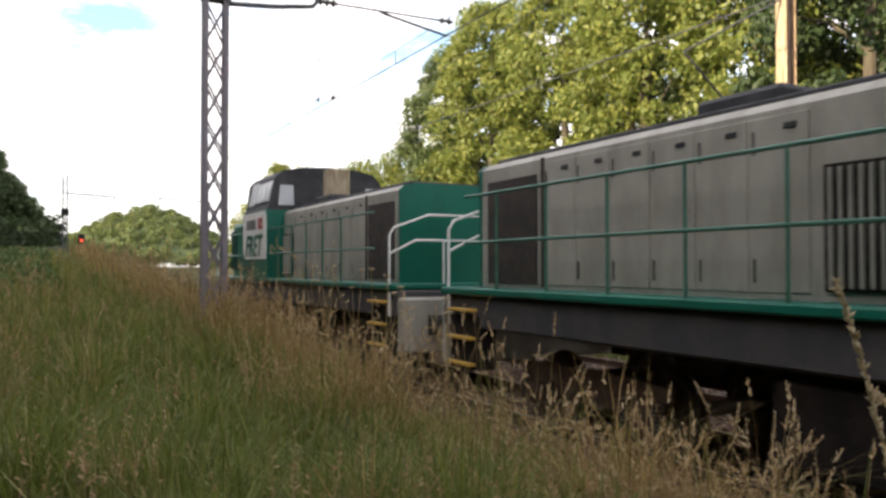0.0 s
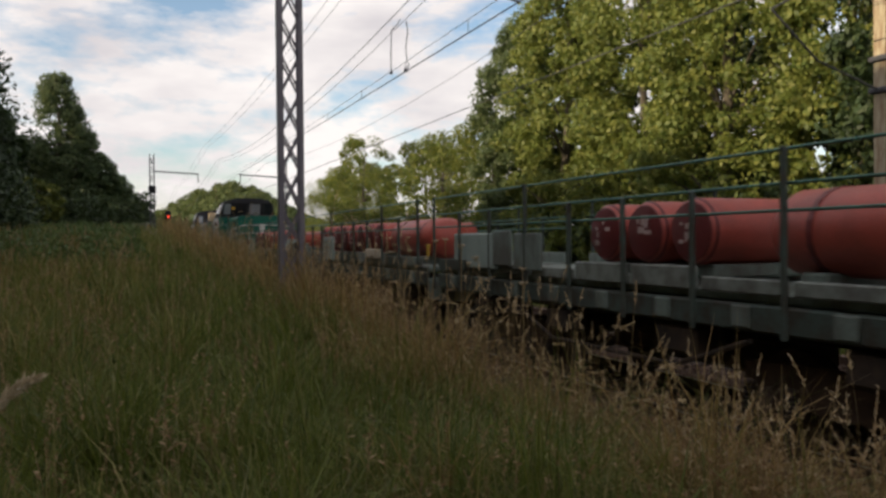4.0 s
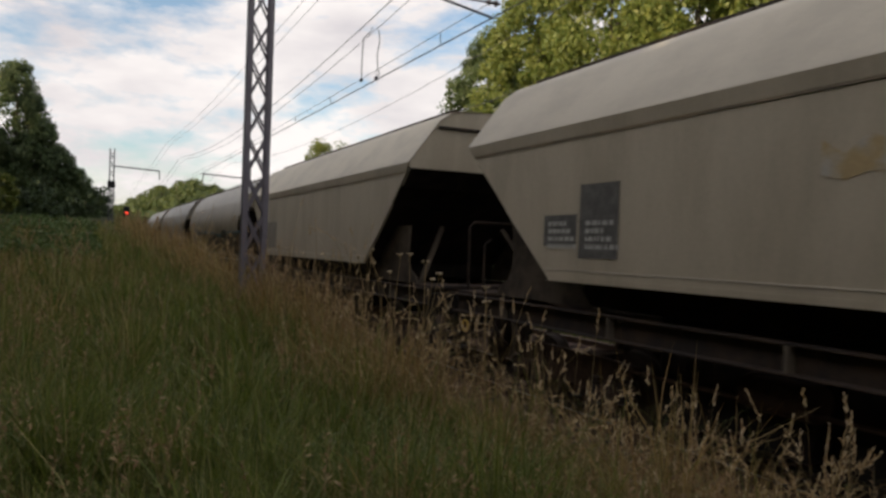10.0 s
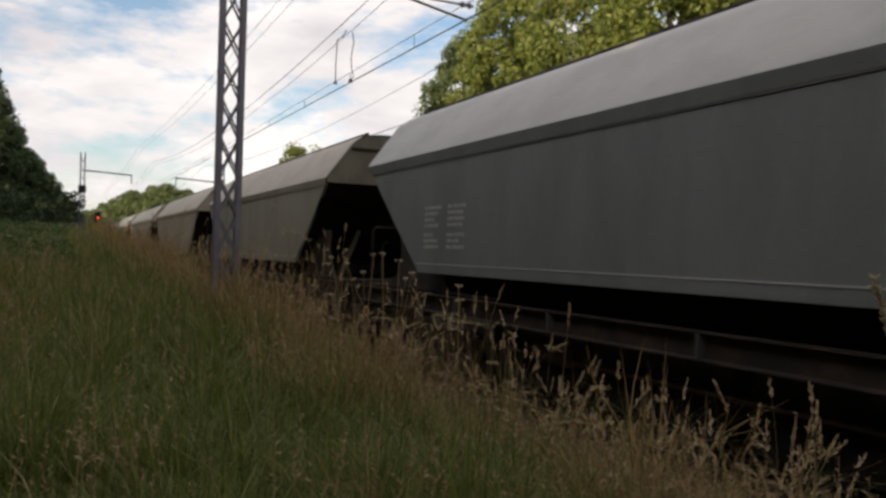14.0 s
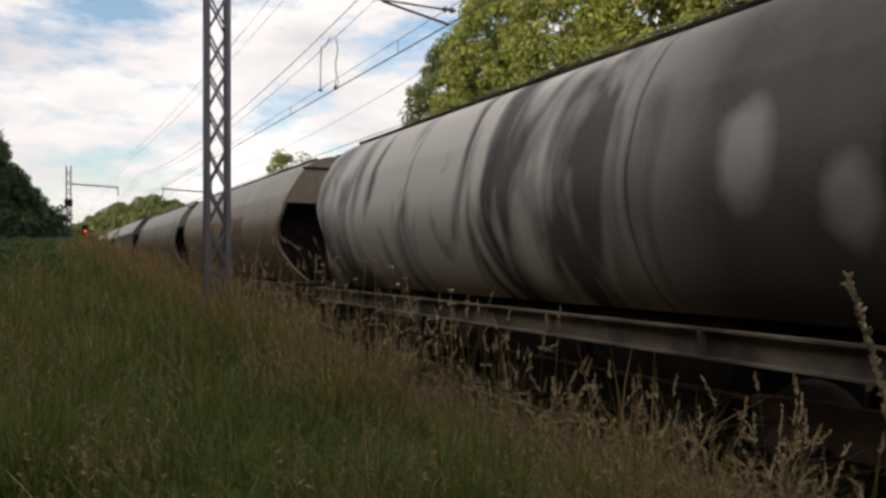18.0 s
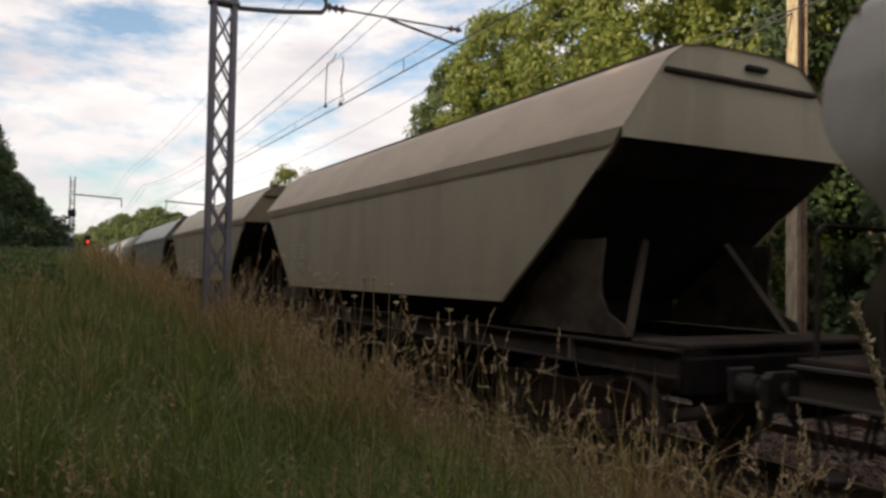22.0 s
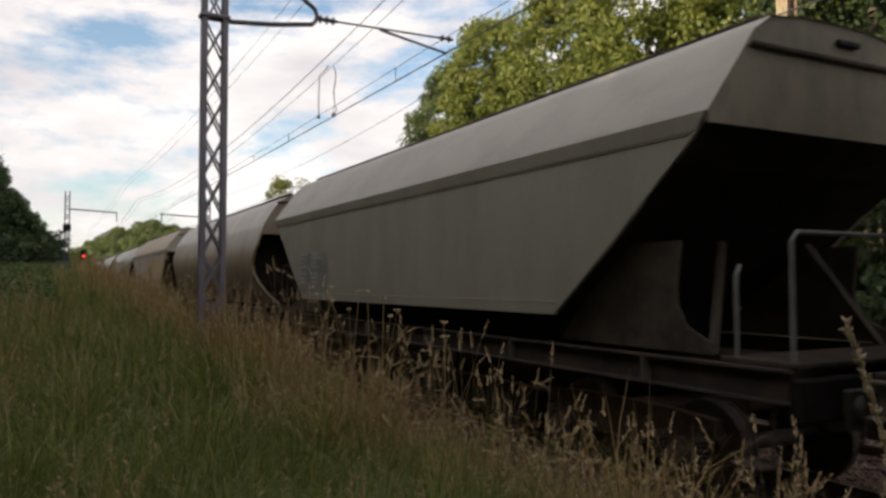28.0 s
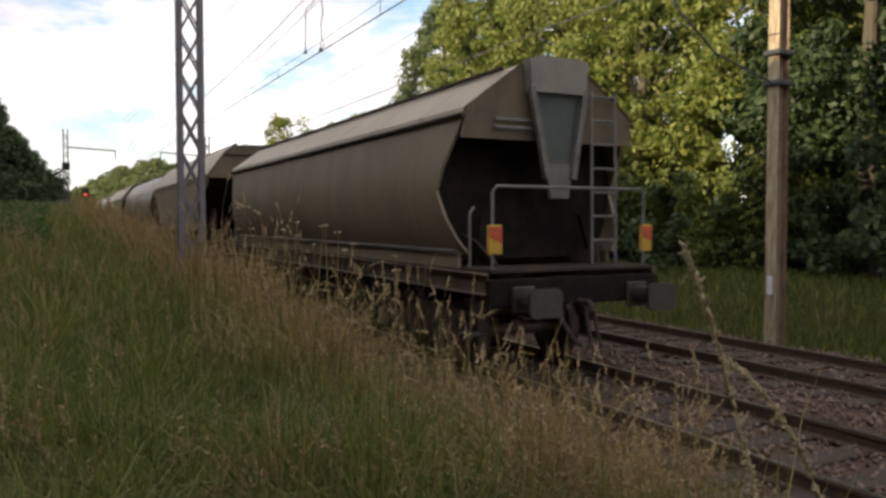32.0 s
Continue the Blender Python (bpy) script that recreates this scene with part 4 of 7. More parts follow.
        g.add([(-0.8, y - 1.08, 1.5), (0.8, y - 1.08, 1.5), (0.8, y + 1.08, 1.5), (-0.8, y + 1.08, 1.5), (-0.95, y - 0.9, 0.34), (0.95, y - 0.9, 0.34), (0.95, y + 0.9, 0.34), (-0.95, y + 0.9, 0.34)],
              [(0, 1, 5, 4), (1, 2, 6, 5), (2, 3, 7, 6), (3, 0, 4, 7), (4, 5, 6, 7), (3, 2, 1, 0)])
        part("outlet_chute", g, M["recess"], w, "discharge chute enlarged and blackened for the shade under the wagon")
    part("brake_cylinder", Geo().tube([(-0.95, 1.2, 0.85), (-0.95, 1.9, 0.85)], 0.16, 14), M["brake_rust"], w, "", True)
    part("brake_rod", Geo().tube([(-1.05, -3.6, 0.78), (-1.05, 3.6, 0.78)], 0.025, 6), M["brake_rust"], w)
    part("hand_wheel", Geo().tube([(-1.42, 6.55 + 0.08 * math.cos(a), 0.95 + 0.08 * math.sin(a)) for a in [i * math.pi / 8 for i in range(17)]], 0.016, 6), M["yellow"], w, "small yellow hand wheel") if kind == "trap" else None
    buffers(w, 7.18)
    if kind != "tail":
        widen(w)
        prof = [(x * WIDE, z) for x, z in prof]
    return w, prof, mb


TRAIN = []


def add(kind, label, colour, second, roof, u, **k):
    w, prof, mb = hopper(kind, "hopper_wagon", label, colour, second, roof, u, **k)
    TRAIN.append((w, u - 0.16 if kind == "round" else u, 0.0 if kind == "tail" else CENTRE))
    return w, prof, mb


MARKS = material("stencil_white", (0.52, 0.51, 0.46), 0.6, second=(0.28, 0.27, 0.235), scale=14)
GREY, GDIRT = (0.235, 0.225, 0.20), (0.14, 0.13, 0.115)
add("round", "dark grey round-sided covered hopper wagon", GREY, GDIRT, None, -50.38)
add("round", "dark grey round-sided covered hopper wagon with faint seams", GREY, GDIRT, None, -65.92, rib=3, dark=material("seam_dark", (0.13, 0.12, 0.11), 0.7))
SEAM = material("weld_seam", (0.10, 0.09, 0.08), 0.75)
# wagon with a large sprayed name along its lower side
w, prof, mb = add("round", "beige grey round-sided hopper wagon with blue and black graffiti", (0.33, 0.305, 0.26), (0.22, 0.2, 0.165), None, -81.85, rib=6, dark=SEAM)
g, k, e = Geo(), Geo(), Geo()
r = random.Random(5)
LETTERS = ([(0, 0), (0.02, 1), (0.75, 0.95), (0.8, 0.6), (0.3, 0.55), (0.85, 0.05), (0.55, 0), (0.25, 0.4)], [(0, 0), (0.3, 1.05), (0.62, 1), (0.9, 0), (0.65, 0.02), (0.5, 0.4), (0.3, 0.38), (0.2, 0)],
           [(0.85, 0.75), (0.7, 1), (0.15, 0.95), (0, 0.5), (0.2, 0.05), (0.8, 0), (0.9, 0.45), (0.5, 0.45)], [(0.9, 0.95), (0.2, 1), (0.1, 0.65), (0.8, 0.45), (0.85, 0.1), (0.1, 0), (0.0, 0.2)],
           [(0, 0.8), (0, 1.05), (0.95, 1), (0.9, 0.8), (0.6, 0.8), (0.62, 0), (0.38, 0), (0.36, 0.8), (0, 0.8)])
for i in range(9):
    y, wd = 5.0 - i * 1.32, 1.26
    z0, h = 1.5, 0.70 + r.uniform(0, 0.18)
    patch(e, prof, y + 0.12, y - wd - 0.06, z0 + 0.3, z0 + h + 0.13, ragged=0.16, seed=i + 40, n=14, lift=0.008)
    patch(g, prof, y, y - wd, z0 + 0.04, z0 + h, ragged=0.07, seed=i, n=12, lift=0.012)
    ring = [(y - 0.03, z0 + 0.05), (y + r.uniform(-0.08, 0.1), z0 + h * 0.55), (y - r.uniform(0, 0.15), z0 + h), (y - wd * 0.5, z0 + h * r.uniform(0.88, 1.06)), (y - wd * 0.93, z0 + h), (y - wd * r.uniform(0.9, 1.05), z0 + h * 0.45), (y - wd * 0.95, z0 + 0.05)]
    stroke(k, prof, ring, 0.075, 0.018)
    stroke(k, prof, [(y - wd * (0.15 + 0.7 * a), z0 + h * (0.08 + 0.75 * b)) for a, b in LETTERS[(i * 2 + i // 5) % 5]], 0.05, 0.018)
part("graffiti_fill", g, material("graffiti_shadow", (0.135, 0.115, 0.09), 0.6, second=(0.075, 0.068, 0.058), scale=1.2), w, "dark sprayed lettering shapes", kind="stuff")
part("graffiti_outline", k, material("graffiti_black", (0.016, 0.018, 0.02), 0.5), w, "black sprayed outlines", kind="stuff")
part("graffiti_edge", e, material("graffiti_blue", (0.035, 0.20, 0.31), 0.5, second=(0.05, 0.13, 0.18), scale=2.5), w, "blue sprayed edge", kind="stuff")
part("worn_edge", Geo().prism([(-1.39, 1.385), (-1.375, 1.385), (-1.375, 1.405), (-1.385, 1.41)], -6.6, 5.8), M["white"], w, "bright worn edge of the frame")

BEIGE, BDIRT = (0.47, 0.44, 0.375), (0.34, 0.31, 0.255)
w, prof, mb = add("trap", "light beige hopper wagon with sloping ends and a worn code panel", BEIGE, BDIRT, (0.62, 0.585, 0.50), -97.55)
DARKPANEL = material("dark_code_panel", (0.10, 0.095, 0.085), 0.6, second=(0.2, 0.19, 0.17), scale=8)
g = Geo()
patch(g, prof, 4.45, 2.97, 1.88, 2.64, n=4, ragged=0.04)
part("code_panel", g, material("rubbed_panel", (0.23, 0.20, 0.155), 0.6, second=(0.36, 0.325, 0.265), scale=9, edges=(0.45, 0.55)), w, "rubbed dark panel of codes", kind="stuff")
w, prof, mb = add("trap", "light beige hopper wagon with ochre stains and a dark code panel", (0.49, 0.455, 0.385), BDIRT, (0.55, 0.52, 0.45), -112.75)
g = Geo()
patch(g, prof, 3.8, 3.13, 1.97, 2.77, n=4, lift=0.006)
patch(g, prof, 4.5, 3.85, 2.1, 2.45, n=4, lift=0.006)
part("code_panel", g, DARKPANEL, w, "dark panels of worn codes", kind="stuff")
codes(w, prof, 4.4, 2.35, MARKS, 3, 1.4, 4)
g = Geo()
patch(g, prof, 0.8, -4.2, 2.55, 2.95, n=26, ragged=0.16, seed=8)
part("ochre_stain", g, material("ochre_stain", (0.46, 0.34, 0.17), 0.7, second=BEIGE, amount=1.0, scale=3), w, "ochre rubbed patch", kind="stuff")
w, prof, mb = add("trap", "brownish beige hopper wagon with white stencilled marks", (0.40, 0.365, 0.30), (0.29, 0.26, 0.21), (0.48, 0.44, 0.37), -128.1)
codes(w, prof, 4.3, 2.62, MARKS, 4)
g, r2 = Geo(), random.Random(14)
for i in range(3):
    ln = (0.26, 0.5, 0.62)[i]
    x = 0.32 - ln / 2
    while x < 0.32 + ln / 2:
        wd = r2.uniform(0.03, 0.07)
        g.box((x, -6.505, 3.93 - 0.06 * i), (wd, 0.008, 0.034), 0.002)
        x += wd + 0.018
part("end_marks", g, MARKS, w, "three lines of small white marks", kind="stuff")
w, prof, mb = add("trap", "grey-green hopper wagon with white stencilled marks", (0.315, 0.315, 0.275), (0.235, 0.225, 0.19), (0.49, 0.445, 0.39), -143.5)
codes(w, prof, 4.3, 2.6, MARKS, 5)
w, prof, mb = add("trap", "dark slate grey hopper wagon with a pale roof", (0.205, 0.23, 0.25), (0.155, 0.17, 0.185), (0.50, 0.51, 0.52), -158.8)
codes(w, prof, 4.17, 2.64, MARKS, 6)
add("round", "beige grey round-sided covered hopper wagon", (0.36, 0.335, 0.29), (0.25, 0.225, 0.18), None, -174.6)
w, prof, mb = add("round", "rust-stained beige round-sided hopper wagon", (0.42, 0.375, 0.305), (0.30, 0.24, 0.17), None, -190.25, sole=0.6, rib=3, dark=material("seam_brown", (0.27, 0.235, 0.19), 0.7))
RUST = material("rust_patches", (0.24, 0.125, 0.062), 0.85, second=(0.42, 0.36, 0.28), amount=1.0, scale=2.2, stretch=(1, 2.2, 0.5), edges=(0.42, 0.64))
g = Geo()
patch(g, prof, 2.9, -2.9, 2.58, 3.15, ragged=0.10, seed=4, n=90)
rim, zs = [], [1.95 + 0.05 * i for i in range(32)]
for i, z in enumerate(zs):
    ye = -end_y("round", z)
    rim.append([(side_x(prof, z) - 0.006, ye + 0.02, z), (side_x(prof, z) - 0.006, ye + 0.10 + 0.16 * abs(math.sin(i * 0.9) * math.sin(i * 0.37 + 1)), z)])
g.add([p for row in rim for p in row], [(2 * i, 2 * i + 1, 2 * i + 3, 2 * i + 2) for i in range(len(rim) - 1)])
part("rust_patch", g, RUST, w, "large ragged rust patches", kind="stuff")
w, prof, mb = add("round", "dark grey round hopper wagon with white lime wash streaks", (0.235, 0.225, 0.205), (0.15, 0.14, 0.125), None, -206.3, rib=5, dark=SEAM, sole=1.3)


def washed_material(base, wash):
    """Dull paint with upright smears of lime wash over the front half of the body."""
    m = material("lime_smeared_paint", base, 0.7, second=[c * 0.65 for c in base], amount=0.7, scale=1.1, stretch=(1.6, 1.2, 0.35), grain=0.12, grain_scale=25, bump=0.05, bump_scale=14)
    n, l = m.node_tree.nodes, m.node_tree.links
    tc, mp, no = n.new("ShaderNodeTexCoord"), n.new("ShaderNodeMapping"), n.new("ShaderNodeTexNoise")
    mp.inputs["Scale"].default_value = (0.2, 1.0, 0.34)
    mp.inputs["Rotation"].default_value = (radians(9), 0, 0)
    no.inputs["Scale"].default_value, no.inputs["Detail"].default_value, no.inputs["Distortion"].default_value = 1.0, 5.0, 0.9
    l.new(tc.outputs["Object"], mp.inputs["Vector"])
    l.new(mp.outputs["Vector"], no.inputs["Vector"])
    ramp = n.new("ShaderNodeValToRGB")
    ramp.color_ramp.elements[0].position, ramp.color_ramp.elements[1].position = 0.38, 0.52
    l.new(no.outputs["Fac"], ramp.inputs["Fac"])
    sep, along, mul = n.new("ShaderNodeSeparateXYZ"), n.new("ShaderNodeMapRange"), n.new("ShaderNodeMath")
    l.new(tc.outputs["Object"], sep.inputs["Vector"])
    along.inputs["From Min"].default_value, along.inputs["From Max"].default_value = -3.6, -1.2
    l.new(sep.outputs["Y"], along.inputs["Value"])
    mul.operation = "MULTIPLY"
    l.new(ramp.outputs["Color"], mul.inputs[0])
    l.new(along.outputs["Result"], mul.inputs[1])
    total = mul.outputs["Value"]
    ragged = n.new("ShaderNodeTexNoise")
    ragged.inputs["Scale"].default_value, ragged.inputs["Detail"].default_value = 2.2, 5.0
    l.new(tc.outputs["Object"], ragged.inputs["Vector"])
    # three soft splashes towards the back
    for y, z, ry, rz in ((-3.9, 2.78, 0.27, 0.46), (-4.75, 2.38, 0.23, 0.36), (-5.4, 2.2, 0.27, 0.32)):
        sub, div, size, fade, add_up = n.new("ShaderNodeVectorMath"), n.new("ShaderNodeVectorMath"), n.new("ShaderNodeVectorMath"), n.new("ShaderNodeMapRange"), n.new("ShaderNodeMath")
        sub.operation, div.operation, size.operation, add_up.operation = "SUBTRACT", "MULTIPLY", "LENGTH", "MULTIPLY_ADD"
        sub.inputs[1].default_value, div.inputs[1].default_value = (0, y, z), (0, 1 / ry, 1 / rz)
        l.new(tc.outputs["Object"], sub.inputs[0])
        l.new(sub.outputs["Vector"], div.inputs[0])
        l.new(div.outputs["Vector"], size.inputs[0])
        fade.inputs["From Min"].default_value, fade.inputs["From Max"].default_value = 1.75, 1.1
        rough = n.new("ShaderNodeMath")
        rough.operation = "MULTIPLY_ADD"
        rough.inputs[1].default_value = 1.1
        l.new(ragged.outputs["Fac"], rough.inputs[0])
        l.new(size.outputs["Value"], rough.inputs[2])
        l.new(rough.outputs["Value"], fade.inputs["Value"])
        l.new(no.outputs["Fac"], add_up.inputs[0])
        scaled = n.new("ShaderNodeMath")
        scaled.operation = "MULTIPLY"
        scaled.inputs[1].default_value = 0.95
        l.new(fade.outputs["Result"], scaled.inputs[0])
        l.new(scaled.outputs["Value"], add_up.inputs[1])
        l.new(total, add_up.inputs[2])
        total = add_up.outputs["Value"]
    mix, b = n.new("ShaderNodeMix"), n["Principled BSDF"]
    mix.data_type = "RGBA"
    l.new(b.inputs["Base Color"].links[0].from_socket, mix.inputs["A"])
    mix.inputs["B"].default_value = (*wash, 1)
    l.new(total, mix.inputs["Factor"])
    l.new(mix.outputs["Result"], b.inputs["Base Color"])
    return m


WASHED = washed_material((0.16, 0.147, 0.128), (0.85, 0.79, 0.69))
for c in w.children:
    if c.data is not None and c.data.materials and c.data.materials[0] == mb:
        c.data.materials[0] = WASHED
w, prof, mb = add("trap", "dark slate grey hopper wagon with white stencilled marks", (0.21, 0.225, 0.225), (0.165, 0.175, 0.172), (0.50, 0.51, 0.50), -221.95)
codes(w, prof, 4.36, 2.63, MARKS, 7)
w, prof, mb = add("trap", "olive beige hopper wagon with a white sprayed tag", (0.37, 0.335, 0.26), (0.28, 0.25, 0.19), (0.50, 0.44, 0.34), -237.2)
codes(w, prof, 4.4, 2.46, material("faded_white", (0.5, 0.48, 0.42), 0.6), 8)
g = Geo()
for pts in ([(2.93, 1.81), (2.80, 2.11), (2.70, 1.9), (2.58, 2.13), (2.52, 1.78)], [(2.5, 1.80), (2.38, 2.12), (2.28, 1.80), (2.44, 1.93)], [(2.22, 1.78), (2.2, 2.1), (2.0, 2.12), (1.95, 2.0), (2.16, 1.95), (1.83, 1.84)],
            [(1.83, 1.84), (1.7, 1.84), (1.54, 2.11), (1.39, 1.81), (1.64, 1.95)], [(1.36, 1.78), (1.36, 2.12), (1.1, 2.16), (1.06, 2.04), (1.3, 1.97), (1.18, 1.86), (0.81, 1.86)], [(0.5, 2.12), (0.72, 2.1), (0.74, 2.0), (0.52, 1.92), (0.5, 1.82), (0.76, 1.8)]):
    stroke(g, prof, pts, 0.055)
stroke(g, prof, [(2.02 + 0.2 * math.cos(a), 2.30 + 0.055 * math.sin(a)) for a in [i * math.pi / 6 for i in range(13)]], 0.045)
k = Geo()
for pts in ([(5.9, 3.2), (5.8, 3.0)], [(5.75, 3.15), (5.6, 3.1), (5.68, 2.95)], [(5.5, 3.12), (5.35, 2.95), (5.2, 3.05), (5.25, 2.85)], [(5.55, 2.8), (5.4, 2.9), (5.25, 2.65)]):
    stroke(k, prof, pts, 0.035)
part("graffiti_scrawl", k, material("tag_dark", (0.06, 0.055, 0.045), 0.6), w, "small black scrawl", kind="stuff")
part("graffiti_tag", g, material("tag_white", (0.74, 0.73, 0.68), 0.6), w, "white sprayed tag", kind="stuff")
w, prof, mb = add("trap", "pale beige hopper wagon with white stencilled marks", (0.42, 0.385, 0.315), (0.31, 0.28, 0.23), (0.48, 0.385, 0.295), -252.6)
codes(w, prof, 4.45, 2.57, MARKS, 9)
w, prof, mb = add("round", "dark grey round hopper wagon with yellow lines and black tags", (0.24, 0.225, 0.195), (0.15, 0.14, 0.12), None, -267.8, rib=2, dark=SEAM)
g = Geo()
for k in range(6):
    stroke(g, prof, [(-5.24 - 0.075 * i, 3.08 - 0.12 * k + 0.012 * math.sin(i * 1.9 + k)) for i in range(12)], 0.05)
part("line_block", g, material("faded_yellow", (0.42, 0.31, 0.11), 0.6, second=(0.25, 0.2, 0.1), scale=9), w, "block of faded yellow lines", kind="stuff")
g = Geo()
r3 = random.Random(21)
for i in range(13):
    y = 0.6 - i * 0.46 + r3.uniform(-0.1, 0.1)
    z0, h = 1.9 + r3.uniform(-0.06, 0.06), r3.uniform(0.28, 0.55)
    if r3.random() < 0.25:
        continue
    pts = [(y - 0.34 * r3.random(), z0 + h * r3.random()) for _ in range(r3.randint(3, 5))]
    stroke(g, prof, pts, r3.uniform(0.02, 0.04), taper=True)
for i in range(4):
    y = 5.9 - 0.14 * (i % 2)
    stroke(g, prof, [(y + 0.1 * math.cos(a), 3.3 - 0.25 * i + 0.1 * math.sin(a)) for a in [j * math.pi / 5 for j in range(11)]], 0.035)
part("graffiti_tag", g, material("tag_black", (0.06, 0.055, 0.055), 0.6, second=(0.13, 0.12, 0.105), scale=3), w, "black sprayed tags", kind="stuff")
add("round", "grey round hopper wagon with dark seams and peeling roof edge", (0.33, 0.315, 0.275), (0.20, 0.19, 0.165), None, -283.4, rib=7, dark=SEAM, amount=0.75)
w, prof, mb = add("trap", "patchy grey and ochre hopper wagon with a brown roof", (0.47, 0.46, 0.43), (0.39, 0.37, 0.32), (0.40, 0.325, 0.235), -298.88)
OCHRE = material("ochre_paint", (0.60, 0.44, 0.235), 0.7, second=(0.47, 0.37, 0.235), amount=0.8, scale=1.6)
for name, label, y0, y1, z0, z1, mat in (("beige_patch", "beige brown repainted lower side", 4.3, 1.45, 1.86, 2.56, material("beige_brown_paint", (0.52, 0.425, 0.30), 0.7, second=(0.40, 0.33, 0.245), scale=2)),
                                         ("ochre_patch", "ochre repainted lower side", 1.43, -4.3, 1.86, 2.58, OCHRE), ("ochre_field", "ochre repainted field", -0.1, -5.4, 2.585, 3.1, OCHRE)):
    g = Geo()
    patch(g, prof, y0, y1, z0, z1, n=30, ragged=0.03, seed=13, lift=0.004)
    part(name, g, mat, w, label, kind="stuff")
g = Geo()
stroke(g, prof, [(1.44, 1.75), (1.44, 3.25)], 0.025)
part("seam", g, M["under"], w, "dark upright seam", kind="stuff")
w, prof, mb = add("round", "rusty beige round-sided covered hopper wagon", (0.38, 0.34, 0.285), (0.24, 0.17, 0.115), None, -313.75)
w, prof, mb = add("trap", "grey-green hopper wagon with sloping ends and white marks", (0.30, 0.30, 0.265), (0.235, 0.23, 0.2), (0.40, 0.385, 0.35), -329.02)
g = Geo()
patch(g, prof, 4.5, 2.83, 1.81, 2.62, n=4)
part("code_panel", g, material("rubbed_panel_grey", (0.235, 0.23, 0.2), 0.6), w, "darker panel behind the marks", kind="stuff")
codes(w, prof, 4.5, 2.6, material("faded_white_marks", (0.45, 0.44, 0.4), 0.6), 10)
add("round", "brownish grey round hopper wagon with dark seams", (0.32, 0.285, 0.24), (0.21, 0.175, 0.14), None, -343.7, rib=7, dark=SEAM, amount=0.75)
w, prof, mb = add("trap", "brownish grey hopper wagon with black sprayed letters", (0.285, 0.245, 0.195), (0.215, 0.185, 0.14), (0.40, 0.35, 0.28), -358.8)
codes(w, prof, 4.35, 2.4, material("dull_white_marks", (0.4, 0.37, 0.32), 0.6), 11)
g = Geo()
for y, pts in ((2.15, [(0.08, 0.48), (0, 0.12), (-0.14, 0.2), (-0.5, 0.3)]), (1.72, [(0.0, 0.58), (0.22, 0.34), (-0.05, 0.24), (-0.2, 0.12)]), (1.32, [(0, 0.54), (-0.04, 0.2)]), (1.36, [(0, 0.72), (0.0, 0.67)]),
               (0.95, [(0.1, 0.54), (0.22, 0.34), (0.12, 0.14), (-0.1, 0.12), (-0.2, 0.36), (-0.1, 0.56), (0.1, 0.54)]), (0.66, [(0, 0.62), (-0.18, 0.3), (-0.34, 0.06), (-0.42, 0.3), (-0.58, 0.66)]), (0.32, [(0, 0.1), (-0.35, 0.3), (-0.75, 0.42), (-1.15, 0.42)]),
               (-0.85, [(0, 0.68), (-0.05, 0.52), (-0.2, 0.66), (-0.1, 0.44), (-0.3, 0.54), (-0.18, 0.34), (-0.42, 0.5), (-0.3, 0.2), (-0.55, 0.42), (-0.42, 0.12), (-0.68, 0.34), (-0.6, 0.06), (-0.8, 0.2), (-0.74, 0.02), (-0.86, 0.12)]),
               (-0.95, [(0, 0.3), (-0.2, 0.24), (-0.36, 0.0)]), (-1.9, [(0.2, 0.4), (-0.3, 0.42)]), (-1.95, [(0, 0.5), (-0.1, 0)]),
               (-2.25, [(0, 0), (-0.02, 0.5), (-0.2, 0.2), (-0.45, 0.6), (-0.52, 0)]), (-3.2, [(0, 0), (-0.15, 0.5), (-0.5, 0.5)])):
    stroke(g, prof, [(y + a, 1.85 + 0.85 * b) for a, b in pts], 0.032, taper=True)
part("graffiti_tag", g, material("tag_black_brown", (0.075, 0.062, 0.052), 0.6, second=(0.13, 0.11, 0.09), scale=4), w, "thin black sprayed letters", kind="stuff")

# last wagon
w, prof, mb = add("tail", "last brownish grey hopper wagon with ladder, chute and tail boards", (0.235, 0.20, 0.155), (0.165, 0.135, 0.10), (0.40, 0.34, 0.27), -374.85, sole=0.55, rib=7, dark=material("tail_seam", (0.2, 0.175, 0.145), 0.7))
codes(w, prof, 6.1, 2.46, material("tail_marks", (0.42, 0.39, 0.34), 0.6), 12)
y = -6.6
g = Geo()
g.prism([(-0.3, 4.12), (-0.46, 4.08), (-0.42, 3.66), (0.42, 3.66), (0.46, 4.08), (0.3, 4.12)], y - 0.16, y + 0.05)
part("chute_head", g, material("chute_grey", (0.25, 0.225, 0.19), 0.6, second=(0.17, 0.15, 0.13), scale=3), w, "pale grey box at the head of the end")
for s in (-1, 1):
    part("chute_bar", Geo().bar((s * 0.42, y - 0.12, 3.72), (s * 0.2, y - 0.16, 2.55), 0.08, 0.08), M["chute_bar"], w, "tapering grey frame bar")
part("chute_foot", Geo().sheet([(-0.22, y - 0.14, 2.75), (0.22, y - 0.14, 2.75), (0.14, y - 0.16, 2.3), (-0.14, y - 0.16, 2.3)], 0.05), M["chute_bar"], w)
part("chute_plate", Geo().sheet([(-0.38, y - 0.06, 3.7), (0.38, y - 0.06, 3.7), (0.2, y - 0.1, 2.7), (-0.2, y - 0.1, 2.7)], 0.03), material("chute_green", (0.075, 0.085, 0.078), 0.6), w, "greenish grey plate")
